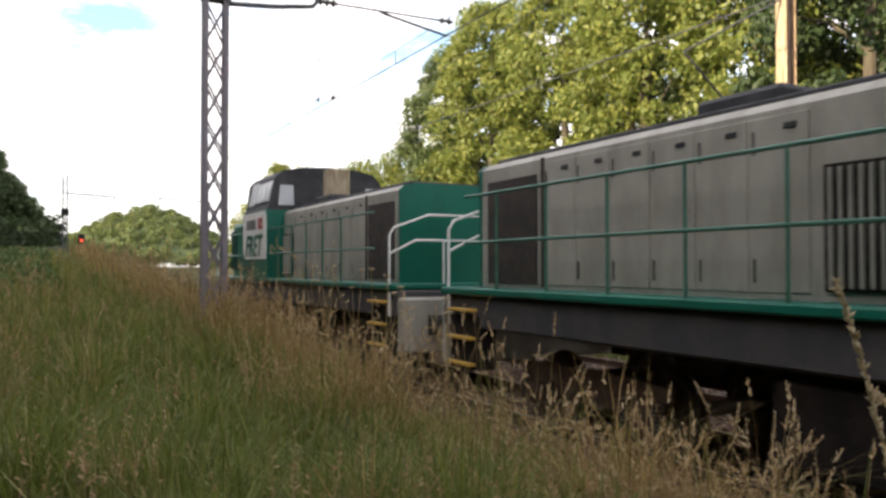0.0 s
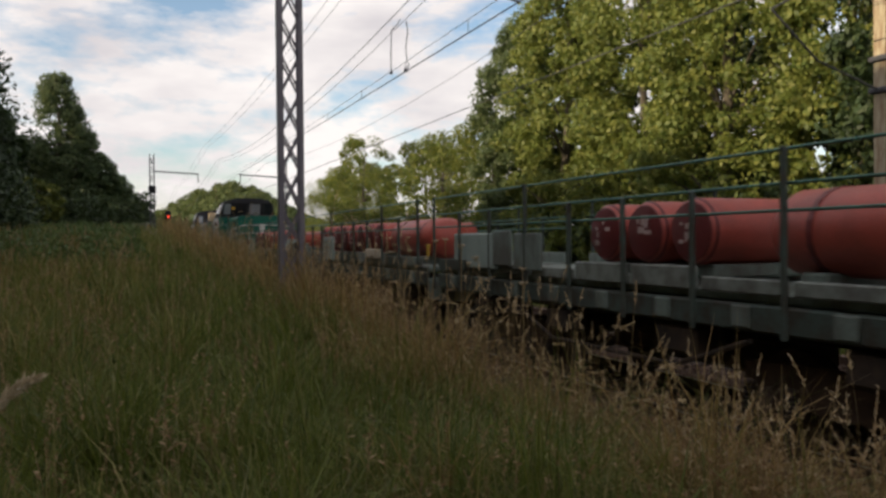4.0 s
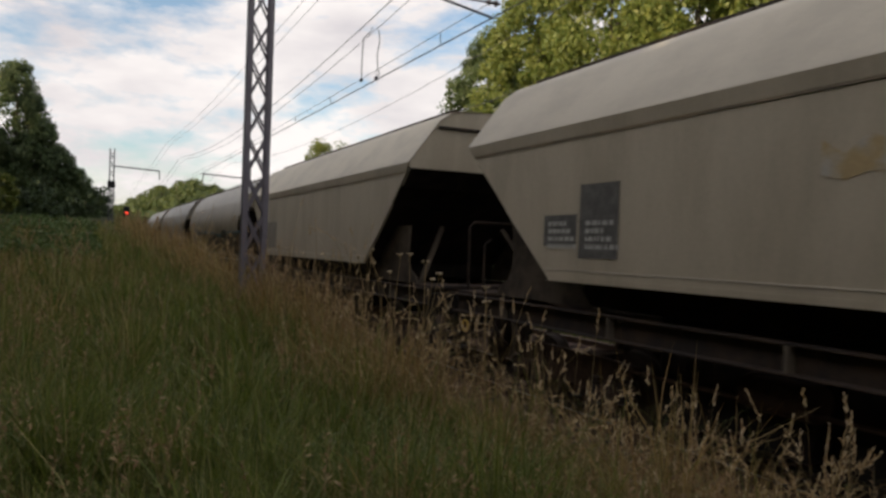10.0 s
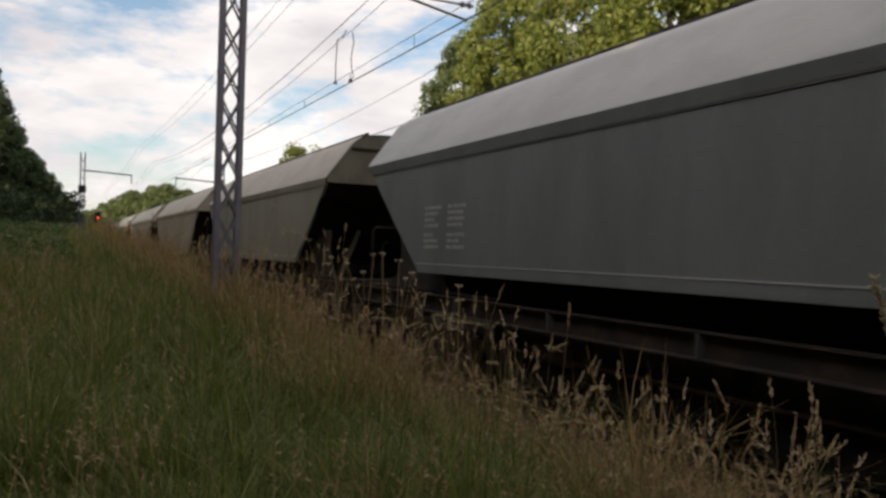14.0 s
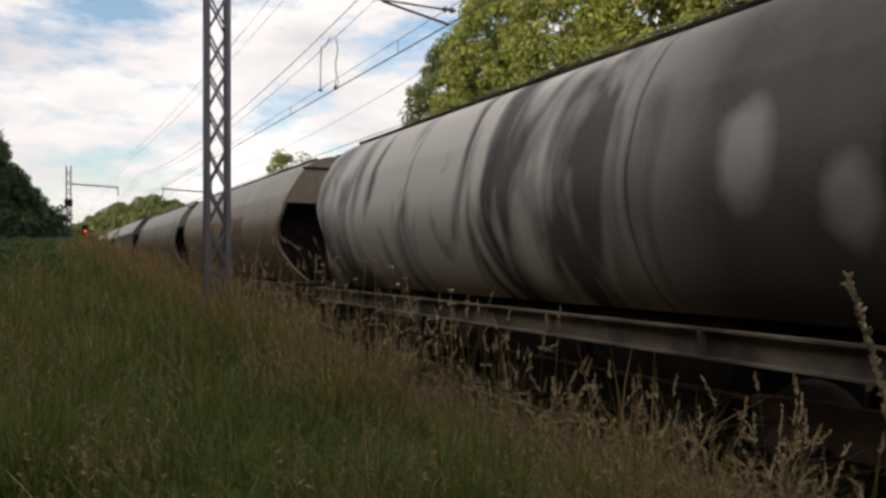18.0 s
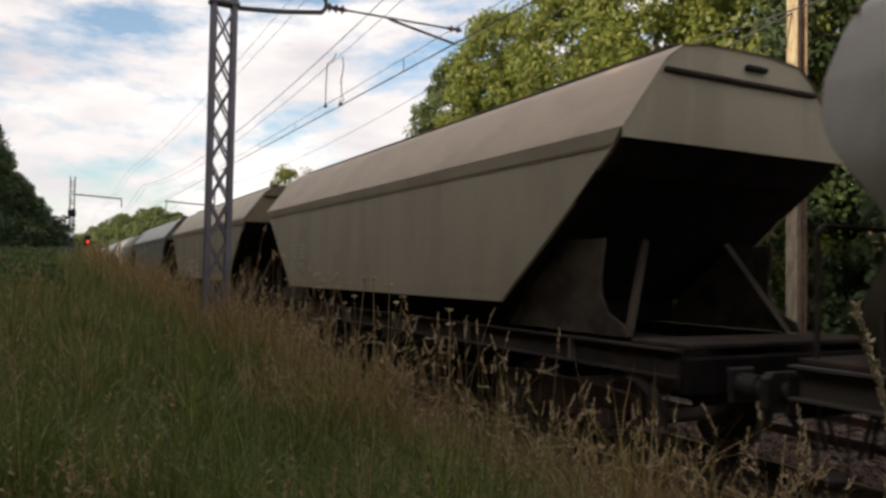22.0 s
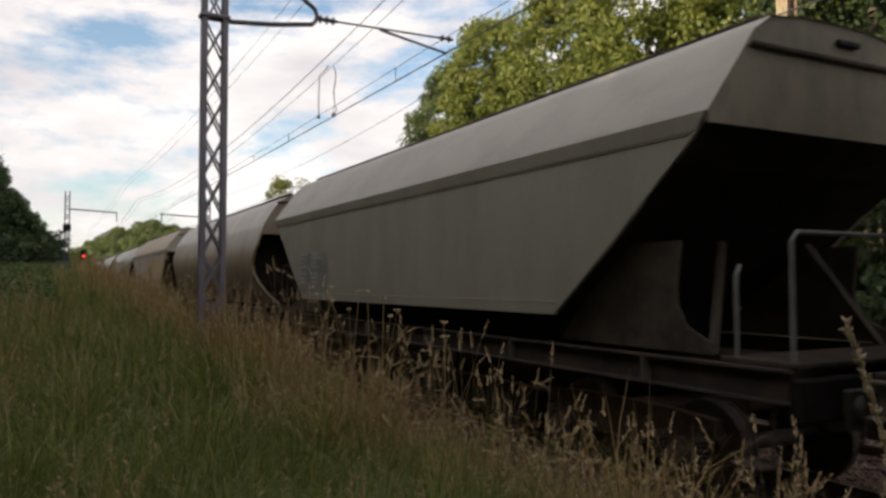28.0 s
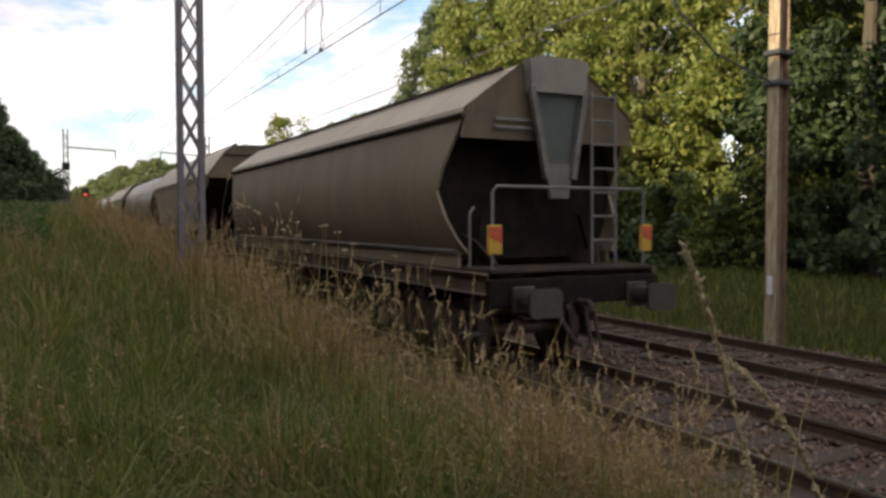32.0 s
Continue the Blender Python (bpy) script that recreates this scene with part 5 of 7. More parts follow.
for s in (-1, 1):
    b = part("tail_board", Geo().box((s * 1.18, -7.07, 1.78), (0.2, 0.05, 0.36), 0.03), M["yellow"], w, "yellow and red reflecting tail board")
    part("red_field", Geo().prism([(s * 1.18 - 0.085, 1.80), (s * 1.18 + 0.085, 1.74), (s * 1.18 + 0.085, 1.94), (s * 1.18 - 0.085, 1.94)], -7.102, -7.097), M["orange"], b)
for z in (3.3, 3.2):
    part("grab_bar", Geo().box((-0.6, y - 0.02, z), (0.6, 0.03, 0.04), 0.008), M["tube_grey"], w, "pale grab bar")


# ---- train: locomotives ----
def railing(parent, mat, pts_list, r=0.02, name="handrail", label=""):
    for pts in pts_list:
        part(name, Geo().tube(pts, r, 8), mat, parent, label, True)


def locomotive(label, u, cab, long_end, short_end, panel, slope, stack):
    """A diesel locomotive; all lengths along y from its middle. cab: its two ends; long_end, short_end: outer ends of the grey and the
    green hood; panel: the white panel's two ends."""
    w = thing("diesel_locomotive", label, "locomotive", "locomotives of the freight train")
    L = 6.7
    ca, cb = cab            # ca: end towards the grey hood
    d = 1 if long_end > ca else -1
    # frame and walkway
    part("frame", Geo().box((0, 0, 1.40), (2.7, 2 * L, 0.42), 0.03), M["loco_frame"], w, "dark grey frame")
    part("walkway_edge", Geo().box((0, 0, 1.665), (2.86, 2 * L - 0.1, 0.10), 0.02), M["loco_green"], w, "green walkway edge")
    part("tank", Geo().box((0, 0, 0.76), (2.5, 3.0, 0.85), 0.12), M["recess"], w, "black underfloor tank")
    for e in (-1, 1):
        bogie(w, e * 4.1)
        part("beam", Geo().box((0, e * (L + 0.05), 1.06), (2.66, 0.16, 0.88), 0.04), M["loco_grey"], w, "pale grey buffer beam")
        part("beam_plate", Geo().box((0, e * (L + 0.14), 1.06), (1.3, 0.03, 0.7), 0.02), M["loco_frame"], w, "dark plate on the buffer beam")
        for s in (-1, 1):
            part("step_well", Geo().box((s * 1.25, e * 6.1, 1.0), (0.25, 0.75, 0.7), 0.02), M["recess"], w)
            for z in (0.72, 1.06, 1.42):
                part("step", Geo().box((s * 1.37, e * 6.1, z), (0.2, 0.62, 0.04), 0.008), M["yellow"], w, "yellow step edge")
    buffers(w, L + 0.12)
    # long grey hood
    y0, y1 = sorted((long_end, ca))
    hp = [(-1.06, 1.71), (-1.06, 3.28), (-0.98, 3.36), (-0.8, 3.40), (0.8, 3.40), (0.98, 3.36), (1.06, 3.28), (1.06, 1.71)]
    part("long_hood", Geo().prism(hp, y0, y1), M["loco_grey"], w, "grey engine hood")
    part("hood_end", Geo().prism([(x * 1.01, z) for x, z in hp], *sorted((long_end, long_end + d * 0.06))), M["loco_green"], w, "green hood end")
    n, top = 6, abs(long_end - ca) - 1.5
    for k in range(n):
        wd = (top - 0.85) / n
        yy = ca + d * (0.9 + wd * (k + 0.5))
        for s in (-1, 1):
            door = part("hood_door", Geo().box((s * 1.062, yy, 2.50), (0.022, wd - 0.025, 1.46), 0.008), M["loco_grey"], w)
            part("door_bolt", Geo().box((s * 1.078, yy + wd * 0.4, 1.95), (0.012, 0.02, 0.2), 0.004), M["loco_frame"], door)
            part("door_bolt", Geo().box((s * 1.078, yy + wd * 0.4, 3.02), (0.012, 0.02, 0.2), 0.004), M["loco_frame"], door)
            part("door_slot", Geo().box((s * 1.078, yy - wd * 0.2, 3.13), (0.012, 0.12, 0.05), 0.004), M["loco_dark"], door)
    for s in (-1, 1):
        part("radiator_grille", Geo().box((s * 1.07, long_end - d * 0.74, 2.44), (0.03, 1.12, 1.34), 0.01), M["grille"], w, "dark brown radiator grille")
        part("hood_seam", Geo().box((s * 1.068, long_end - d * 1.42, 2.52), (0.022, 0.06, 1.55), 0.006), M["grille"], w, "dark seam in the hood")
        gr = part("air_grille", Geo().box((s * 1.08, ca + d * 0.42, 2.28), (0.03, 0.72, 0.98), 0.01), M["recess"], w, "ribbed air intake")
        for k in range(8):
            part("slat", Geo().box((s * 1.10, ca + d * (0.13 + k * 0.083), 2.28), (0.03, 0.035, 0.92), 0.006), M["loco_grey"], gr)
    part("roof_plate", Geo().box((0, (long_end + ca) / 2, 3.41), (1.75, abs(long_end - ca) - 0.1, 0.06), 0.02), M["loco_dark"], w, "dark hood roof")
    part("exhaust_box", Geo().box((-0.35, ca + d * 1.9, 3.50), (0.9, 1.0, 0.18), 0.05), M["loco_dark"], w, "dark exhaust box on the hood")
    if stack:
        part("exhaust_duct", Geo().box((-0.35, ca + d * 1.5, 3.82), (0.45, 0.45, 0.86), 0.03), M["post_beige"], w, "pale exhaust duct on the hood")
    # short green hood, narrower than the cab
    y0, y1 = sorted((cb, short_end))
    sp = [(-1.0, 1.71), (-1.0, 3.2), (-0.95, 3.29), (-0.82, 3.33), (0.82, 3.33), (0.95, 3.29), (1.0, 3.2), (1.0, 1.71)]
    part("short_hood", Geo().prism(sp, y0, y1), M["loco_green"], w, "green engine hood")
    f = -d
    part("hood_roof", Geo().box((0, (cb + short_end) / 2, 3.345), (1.5, abs(short_end - cb) - 0.3, 0.05), 0.015), M["loco_dark"], w, "dark walkway plate on the green hood")
    for k in range(3):
        part("hood_hatch", Geo().box((0.1, cb + f * (1.0 + 1.15 * k), 3.38), (1.0, 0.8, 0.05), 0.02), M["brake_rust"], w, "rusty hatch on the hood")
    for s in (-1, 1):
        for k in range(3):
            part("hood_door", Geo().box((s * 1.003, cb + f * (0.98 + 0.66 * k), 2.5), (0.018, 0.62, 1.36), 0.006), M["loco_green"], w, "green hood door")
        part("door_recess", Geo().box((s * 1.0, cb + f * 0.45, 2.62), (0.03, 0.14, 1.5), 0.008), M["loco_dark"], w, "dark upright recess")
        for k in range(2):
            yc = cb + f * (3.05 + 0.42 * k)
            gr = part("side_vent", Geo().box((s * 1.003, yc, 2.48), (0.02, 0.36, 1.2), 0.006), M["loco_vent"], w, "dark green louvred vent")
            for i in range(5):
                part("slat", Geo().box((s * 1.015, yc - 0.14 + i * 0.07, 2.48), (0.02, 0.03, 1.12), 0.005), M["loco_vent"], gr)
    ye = short_end + f * 0.02
    part("end_door", Geo().box((0.0, ye, 2.75), (1.5, 0.02, 1.05), 0.008), M["loco_green"], w)
    for s in (-1, 1):
        for k, x in enumerate((0.52, 0.80)):
            hl = part("headlight", Geo().tube([(s * x, ye - f * 0.02, 1.97), (s * x, ye + f * 0.14, 1.97)], 0.115, 16), M["tube_grey"], w, "round headlight in a bright rim")
            part("lens", Geo().tube([(s * x, ye + f * 0.141, 1.97), (s * x, ye + f * 0.155, 1.97)], 0.09, 16), M["glass"] if k else M["tail_lens"], hl)
    part("badge", Geo().box((0.05, ye + f * 0.01, 1.96), (0.46, 0.02, 0.27), 0.06), M["logo_red"], w, "dark red badge")
    part("end_plate", Geo().box((0.12, ye + f * 0.02, 2.68), (0.24, 0.02, 0.42), 0.02), M["white"], w, "white plate")
    part("roof_lamp", Geo().tube([(-0.15, short_end - f * 0.25, 3.45), (-0.15, short_end + f * 0.0, 3.45)], [0.1, 0.13], 16), M["tube_grey"], w, "round lamp on the hood")
    # cab
    part("cab_body", Geo().prism([(-1.45, 1.71), (-1.45, 3.38), (1.45, 3.38), (1.45, 1.71)], *sorted((ca, cb))), M["loco_green"], w, "green cab side")
    q0, q1 = panel
    dome = [(1.45, 3.38), (1.39, 3.5), (1.29, 3.95), (1.22, 4.2), (1.06, 4.36), (0.6, 4.47), (0.0, 4.50)]

    def half_width(z):
        for (x0, z0), (x1, z1) in zip(dome, dome[1:]):
            if z0 <= z <= z1:
                return x0 + (x1 - x0) * (z - z0) / (z1 - z0)
        return 0.0

    def front(z):
        return ca - d * slope * min(1.0, (z - 3.38) / 0.85)

    def rear(z):
        return cb - d * 0.42 * min(1.0, max(0.0, (z - 3.48) / 0.75))

    vs = [(s * x, yy(z), z) for x, z in dome for s in (-1, 1) for yy in (front, rear)]
    fs = [(0, 1, 3, 2)]
    for k in range(len(dome) - 1):
        a = 4 * k
        fs += [(a, a + 1, a + 5, a + 4), (a + 2, a + 3, a + 7, a + 6), (a, a + 2, a + 6, a + 4), (a + 1, a + 3, a + 7, a + 5)]
    part("cab_roof", Geo().add(vs, fs), M["loco_dark"], w, "dark domed cab roof")
    for s in (-1, 1):
        def pane(name, za, zb, o0, o1, mat, lab):
            quad = [(s * (half_width(z) + 0.004), front(z) - d * o, z) for z, o in ((za, o0), (za, o1), (zb, o1), (zb, o0))]
            g = Geo()
            out = Vector((s * 0.02, 0, 0.004))
            g.add(quad + [tuple(Vector(p) + out) for p in quad], [(3, 2, 1, 0), (4, 5, 6, 7), (0, 1, 5, 4), (1, 2, 6, 5), (2, 3, 7, 6), (3, 0, 4, 7)])
            part(name, g, mat, w, lab)
        for k in range(3):
            pane("side_window", 3.60, 4.10, 0.12 + 0.44 * k, 0.49 + 0.44 * k, M["glass"], "cab window, sky reflection put into its pale colour")
        # plate toned pale grey for the sky it reflects
        pane("side_plate", 3.56, 4.16, 1.46, 2.0, M["cab_metal"], "metal cab plate, sky reflection put into its grey")
        # panes in the end of the cab above the green hood
        for x0, x1 in ((0.86, 1.2), (0.08, 0.62)):
            quad = [(s * (x0 if z < 4 else min(x0, half_width(z) - 0.1)), rear(z) - d * 0.004, z) for z in (3.56,)] + [(s * min(x1, half_width(3.56) - 0.08), rear(3.56) - d * 0.004, 3.56), (s * min(x1, half_width(4.14) - 0.08), rear(4.14) - d * 0.004, 4.14), (s * x0, rear(4.14) - d * 0.004, 4.14)]
            g = Geo().add(quad + [(x, y - d * 0.015, z) for x, y, z in quad], [(3, 2, 1, 0), (4, 5, 6, 7), (0, 1, 5, 4), (1, 2, 6, 5), (2, 3, 7, 6), (3, 0, 4, 7)])
            # sky reflection put into the pale panes, none in the dark ones
            part("end_window", g, M["glass"] if (x0 > 0.5) == (s < 0) else M["dark_glass"], w, "cab end window")
        if slope < 0.3:
            y0 = ca + d * 0.01
            g = Geo().sheet([(s * 0.85, y0, 3.5), (s * 1.2, y0, 3.5), (s * 1.14, y0 - d * 0.06, 4.0), (s * 0.85, y0 - d * 0.06, 4.0)], 0.012)
            part("end_window", g, M["glass"], w, "pale cab end window")
        if s < 0:
            part("warning_label", Geo().box((s * 0.74, rear(3.92) - d * 0.02, 3.92), (0.17, 0.02, 0.2), 0.01), M["yellow"], w, "small yellow label")
        # white panel with cut corners
        lo, hi = min(q0, q1), max(q0, q1)
        x = s * 1.455
        g = Geo()
        ring = [(lo + 0.22, 2.18), (hi, 2.18), (hi, 3.18), (hi - 0.12, 3.36), (lo, 3.36), (lo, 2.42)] if d > 0 else [(lo, 2.18), (hi - 0.22, 2.18), (hi, 2.42), (hi, 3.36), (lo + 0.12, 3.36), (lo, 3.18)]
        m = len(ring)
        g.add([(x, yy, z) for yy, z in ring] + [(x + s * 0.012, yy, z) for yy, z in ring], [tuple(range(m)), tuple(range(m, 2 * m))[::-1]] + [(k, (k + 1) % m, m + (k + 1) % m, m + k) for k in range(m)])
        pn = part("cab_panel", g, M["panel_white"], w, "white panel with green lettering")
        part("panel_badge", Geo().prism([(x + s * 0.012, 2.92), (x + s * 0.018, 2.92), (x + s * 0.018, 3.2), (x + s * 0.012, 3.2)], *(((lo + 0.27), (lo + 0.74)) if s < 0 else ((hi - 0.74), (hi - 0.27)))), M["logo_red"], pn, "dark red badge")
        g = Geo()
        for k in range(6):
            yy = (hi - 0.46 - k * 0.165) if s < 0 else (lo + 0.46 + k * 0.165)
            g.box((x + s * 0.014, yy, 3.06), (0.008, 0.095, 0.25), 0.003)
        part("number_bar", g, M["loco_dark"], pn, "dark painted bars", kind="stuff")
        t = bpy.data.curves.new("lettering", "FONT")
        t.body, t.size, t.extrude, t.shear, t.align_x, t.offset = "FRET", 0.74, 0.004, 0.25, "CENTER", 0.018
        t.materials.append(M["loco_green"])
        ob = new("lettering", t)
        ob.parent = pn
        ob.matrix_basis = pose(x + s * 0.02, (lo + hi) / 2 + 0.05, 2.27, 90, 0, -90 if s < 0 else 90)
        tagged(ob, "green slanted lettering")
        part("cab_vent", Geo().box((s * 1.452, hi - 0.5, 1.95), (0.02, 0.75, 0.2), 0.006), M["loco_vent"], w, "dark vent in the cab side")
        # side rails along both hoods
        part("grab_rail", Geo().tube([(s * 1.36, cb - d * 0.03, 3.6), (s * 1.40, cb - d * 0.5, 2.92)], 0.018, 6), M["rail_green"], w, "slanting pale green grab rail")
        for z in (2.30, 2.90):
            part("side_rail", Geo().tube([(s * 1.4, ca + d * 0.05, z), (s * 1.4, long_end - d * 0.2, z)], 0.02, 6), M["rail_green"], w, "thin green side rail")
        for k in range(5):
            yy = ca + d * (0.83 + 1.03 * k)
            part("rail_post", Geo().tube([(s * 1.4, yy, 1.68), (s * 1.4, yy, 2.90)], 0.018, 6), M["rail_green"], w)
        part("side_rail", Geo().tube([(s * 1.4, cb + f * 0.08, 2.90), (s * 1.4, cb + f * 3.4, 2.90), (s * 1.4, cb + f * 3.65, 2.80), (s * 1.4, cb + f * 3.72, 2.55), (s * 1.4, cb + f * 3.72, 1.98)], 0.019, 6), M["rail_pale"], w, "pale green side rail bent down at its end", True)
        part("side_rail", Geo().tube([(s * 1.4, cb + f * 0.08, 2.30), (s * 1.4, cb + f * 2.9, 2.30)], 0.019, 6), M["rail_pale"], w, "pale green side rail")
        part("side_rail", Geo().tube([(s * 1.4, cb + f * 3.1, 2.0), (s * 1.4, cb + f * 3.72, 2.0)], 0.016, 6), M["rail_pale"], w, "pale green side rail")
    # white end rails
    for e in (-1, 1):
        yy = e * 6.5
        railing(w, M["panel_white"], [[(-1.38, yy, 1.2), (-1.38, yy, 2.5), (-1.31, yy, 2.62), (-0.75, yy, 2.84), (1.22, yy, 2.84), (1.34, yy, 2.78), (1.38, yy, 2.66), (1.38, yy, 1.2)],
                                      [(-1.38, yy, 2.2), (-0.95, yy, 2.42), (1.38, yy, 2.42)], [(-0.5, yy, 2.42), (-0.5, yy, 1.7)], [(0.95, yy, 2.84), (0.8, yy, 2.4), (0.8, yy, 1.7)]], 0.02, "end_rail", "white bent end rail")
    widen(w)
    TRAIN.append((w, u, CENTRE))
    return w


# the middle of each locomotive along the train
locomotive("green and grey diesel locomotive with a white lettered cab panel", 2.7, (0.28, -2.05), 6.2, -6.4, (0.28, -2.05), 0.85, False)
locomotive("leading green and grey diesel locomotive with a white cab panel", 17.7, (0.6, 2.9), -6.1, 6.3, (0.6, 2.9), 0.12, True)


# ---- train: flat wagons with red tanks ----
CHALK = material("worn_chalk", (0.55, 0.42, 0.39), 0.8)
TIMBER = material("pale_timber", (0.52, 0.45, 0.35), 0.8, second=(0.38, 0.32, 0.24), scale=4)
M["timber"] = TIMBER
STENCIL = material("faded_stencil", (0.36, 0.40, 0.36), 0.8)


def flat_wagon(label, u, half, tanks, long_tank, boxes):
    w = thing("flat_wagon", label, "flat wagon", "flat wagons of the freight train")
    part("deck", Geo().box((0, 0, 1.44), (2.6, 2 * half, 0.10), 0.02), M["flat_green"], w, "grey-green deck")
    for s in (-1, 1):
        # sill takes a darker green-grey in place of shade below the deck
        part("side_sill", Geo().box((s * 1.30, 0, 1.26), (0.08, 2 * half, 0.24), 0.02), M["flat_dark"], w, "grey-green side sill, shade put into its darker colour")
        n = int(2 * half / 1.02)
        pick = random.Random(int(half * 100) + s)
        for k in range(n):
            step = (2 * half - 0.2) / n
            tall = pick.choice((0.22, 0.22, 0.17, 0.13))
            part("side_board", Geo().box((s * 1.36, -half + 0.1 + (k + 0.5) * step, 1.475 + tall / 2), (0.05, step - 0.08, tall), 0.012), M[pick.choice(("flat_green", "flat_green", "flat_board", "flat_dark"))], w, "low worn grey-green side board")
        for k in range(n + 1):
            y = -half + 0.1 + k * (2 * half - 0.2) / n
            top = 2.70 if k in (0, n) or k % 4 == 2 else 2.40
            part("stanchion", Geo().box((s * 1.435, y, (top + 1.12) / 2), (0.035, 0.06, top - 1.12), 0.008), M["flat_dark"], w, "dark green stanchion")
        for z in (2.18, 2.40, 2.68):
            part("side_rail", Geo().tube([(s * 1.40, -half + 0.1, z), (s * 1.40, half - 0.1, z)], 0.015, 6), M["rail_green"], w, "long thin green rail")
        for k in range(9):
            y = -half + 0.7 + k * (2 * half - 1.4) / 8
            part("sill_pocket", Geo().box((s * 1.345, y, 1.27), (0.05, 0.22, 0.2), 0.015), M["flat_green"], w, "worn grey-green bracket")
        for k in range(4):
            y = -half + 1.6 + k * (2 * half - 3.2) / 3
            part("brake_hanger", Geo().box((s * 1.15, y, 0.95), (0.25, 0.6, 0.32), 0.05), M["under"], w, "grey box under the frame")
        part("truss_rod", Geo().tube([(s * 1.3, -half + 2.8, 1.05), (s * 1.3, -1.2, 0.7), (s * 1.3, 1.2, 0.7), (s * 1.3, half - 2.8, 1.05)], 0.025, 6), M["under"], w)
    part("centre_sill", Geo().box((0, 0, 1.05), (0.5, 2 * half, 0.3), 0.03), M["under"], w)
    part("brake_cylinder", Geo().tube([(-0.6, -0.9, 0.85), (-0.6, -0.85, 0.85), (-0.6, 0.5, 0.85), (-0.6, 0.55, 0.85)], [0.14, 0.2, 0.2, 0.14], 16), M["under"], w)
    part("under_tray", Geo().box((0.1, 0, 0.72), (0.9, 2 * half - 7.2, 0.42), 0.04), M["under"], w, "dark equipment tray under the frame")
    for e in (-1, 1):
        part("headstock", Geo().box((0, e * (half + 0.02), 1.08), (2.6, 0.12, 0.4), 0.02), M["flat_green"], w)
        bogie(w, e * (half - 2.0))
    buffers(w, half + 0.08)
    for y in tanks:
        t = part("tank", Geo().tube([(-1.05, y, 2.03), (-1.0, y, 2.03), (1.0, y, 2.03), (1.05, y, 2.03)], [0.31, 0.345, 0.345, 0.31], 24), M["tank_red"], w, "red cylindrical air tank", True)
        for s in (-1, 1):
            part("tank_end", Geo().tube([(s * 1.0, y, 2.03), (s * 1.06, y, 2.03), (s * 1.09, y, 2.03)], [0.347, 0.30, 0.12], 24), M["tank_end"], t, "dark red domed end", True)
            r = random.Random(int(y * 100))
            g = Geo()
            for k in range(6):
                g.box((s * 1.088, y + r.uniform(-0.13, 0.13), 2.03 + r.uniform(-0.16, 0.16)), (0.01, r.uniform(0.03, 0.13), r.uniform(0.02, 0.07)), 0.002)
            part("chalk_mark", g, CHALK, t, "worn pale marks", kind="stuff")
        part("tank_cradle", Geo().box((0, y, 1.62), (1.9, 0.4, 0.14), 0.02), M["flat_green"], w)
    for y0, y1 in long_tank:
        a, b = sorted((y0, y1))
        t = part("long_tank", Geo().tube([(-0.6, a, 2.0), (-0.6, a + 0.12, 2.0), (-0.6, a + 0.25, 2.0), (-0.6, b - 0.25, 2.0), (-0.6, b - 0.12, 2.0), (-0.6, b, 2.0)], [0.12, 0.32, 0.40, 0.40, 0.32, 0.12], 24), M["tank_red"], w, "long red air tank with domed ends", True)
        for f in (0.25, 0.75):
            y = a + (b - a) * f
            part("strap", Geo().tube([(-0.6, y - 0.03, 2.0), (-0.6, y + 0.03, 2.0)], 0.408, 24), M["tank_end"], t)
            part("tank_cradle", Geo().box((-0.6, y, 1.55), (0.7, 0.3, 0.2), 0.02), M["flat_green"], w)
        part("valve", Geo().tube([(-1.05, a + 0.05, 1.66), (-1.05, a + 0.05, 1.86)], 0.03, 8).box((-1.05, a + 0.05, 1.86), (0.06, 0.12, 0.05), 0.01), M["yellow"], w, "small yellow tap")
    for y, z, sy, sz, mat, x in boxes:
        b = part("equipment_box", Geo().box((x, y, z), (0.5 if x > -1.3 else 0.06, sy, sz), 0.02), M[mat], w, "pale green equipment box" if mat == "flat_pale" else "weathered board")
        if sz > 0.55 or mat == "flat_board":
            g = Geo()
            r = random.Random(int(abs(y) * 10))
            for k in range(3):
                g.box((x - (0.256 if x > -1.3 else 0.036), y, z + 0.32 * sz - 0.29 * sz * k), (0.006, sy * r.uniform(0.5, 0.75), 0.07), 0.002)
            part("faded_stencil", g, STENCIL, b, "faded pale marks", kind="stuff")
    widen(w)
    TRAIN.append((w, u, CENTRE))
    return w


flat_wagon("grey-green flat wagon carrying red air tanks and boards", -11.8, 6.55, [1.15 - 0.735 * i for i in range(4)], [(-1.45, -3.2)],
           [(3.5, 1.80, 1.1, 0.58, "flat_pale", -1.45), (-0.17, 1.78, 1.05, 0.60, "flat_pale", -1.45), (4.75, 1.68, 1.3, 0.34, "flat_board", -1.40), (-6.15, 1.85, 0.7, 0.4, "flat_pale", -1.15), (-3.9, 1.62, 1.2, 0.2, "flat_pale", -1.42)])
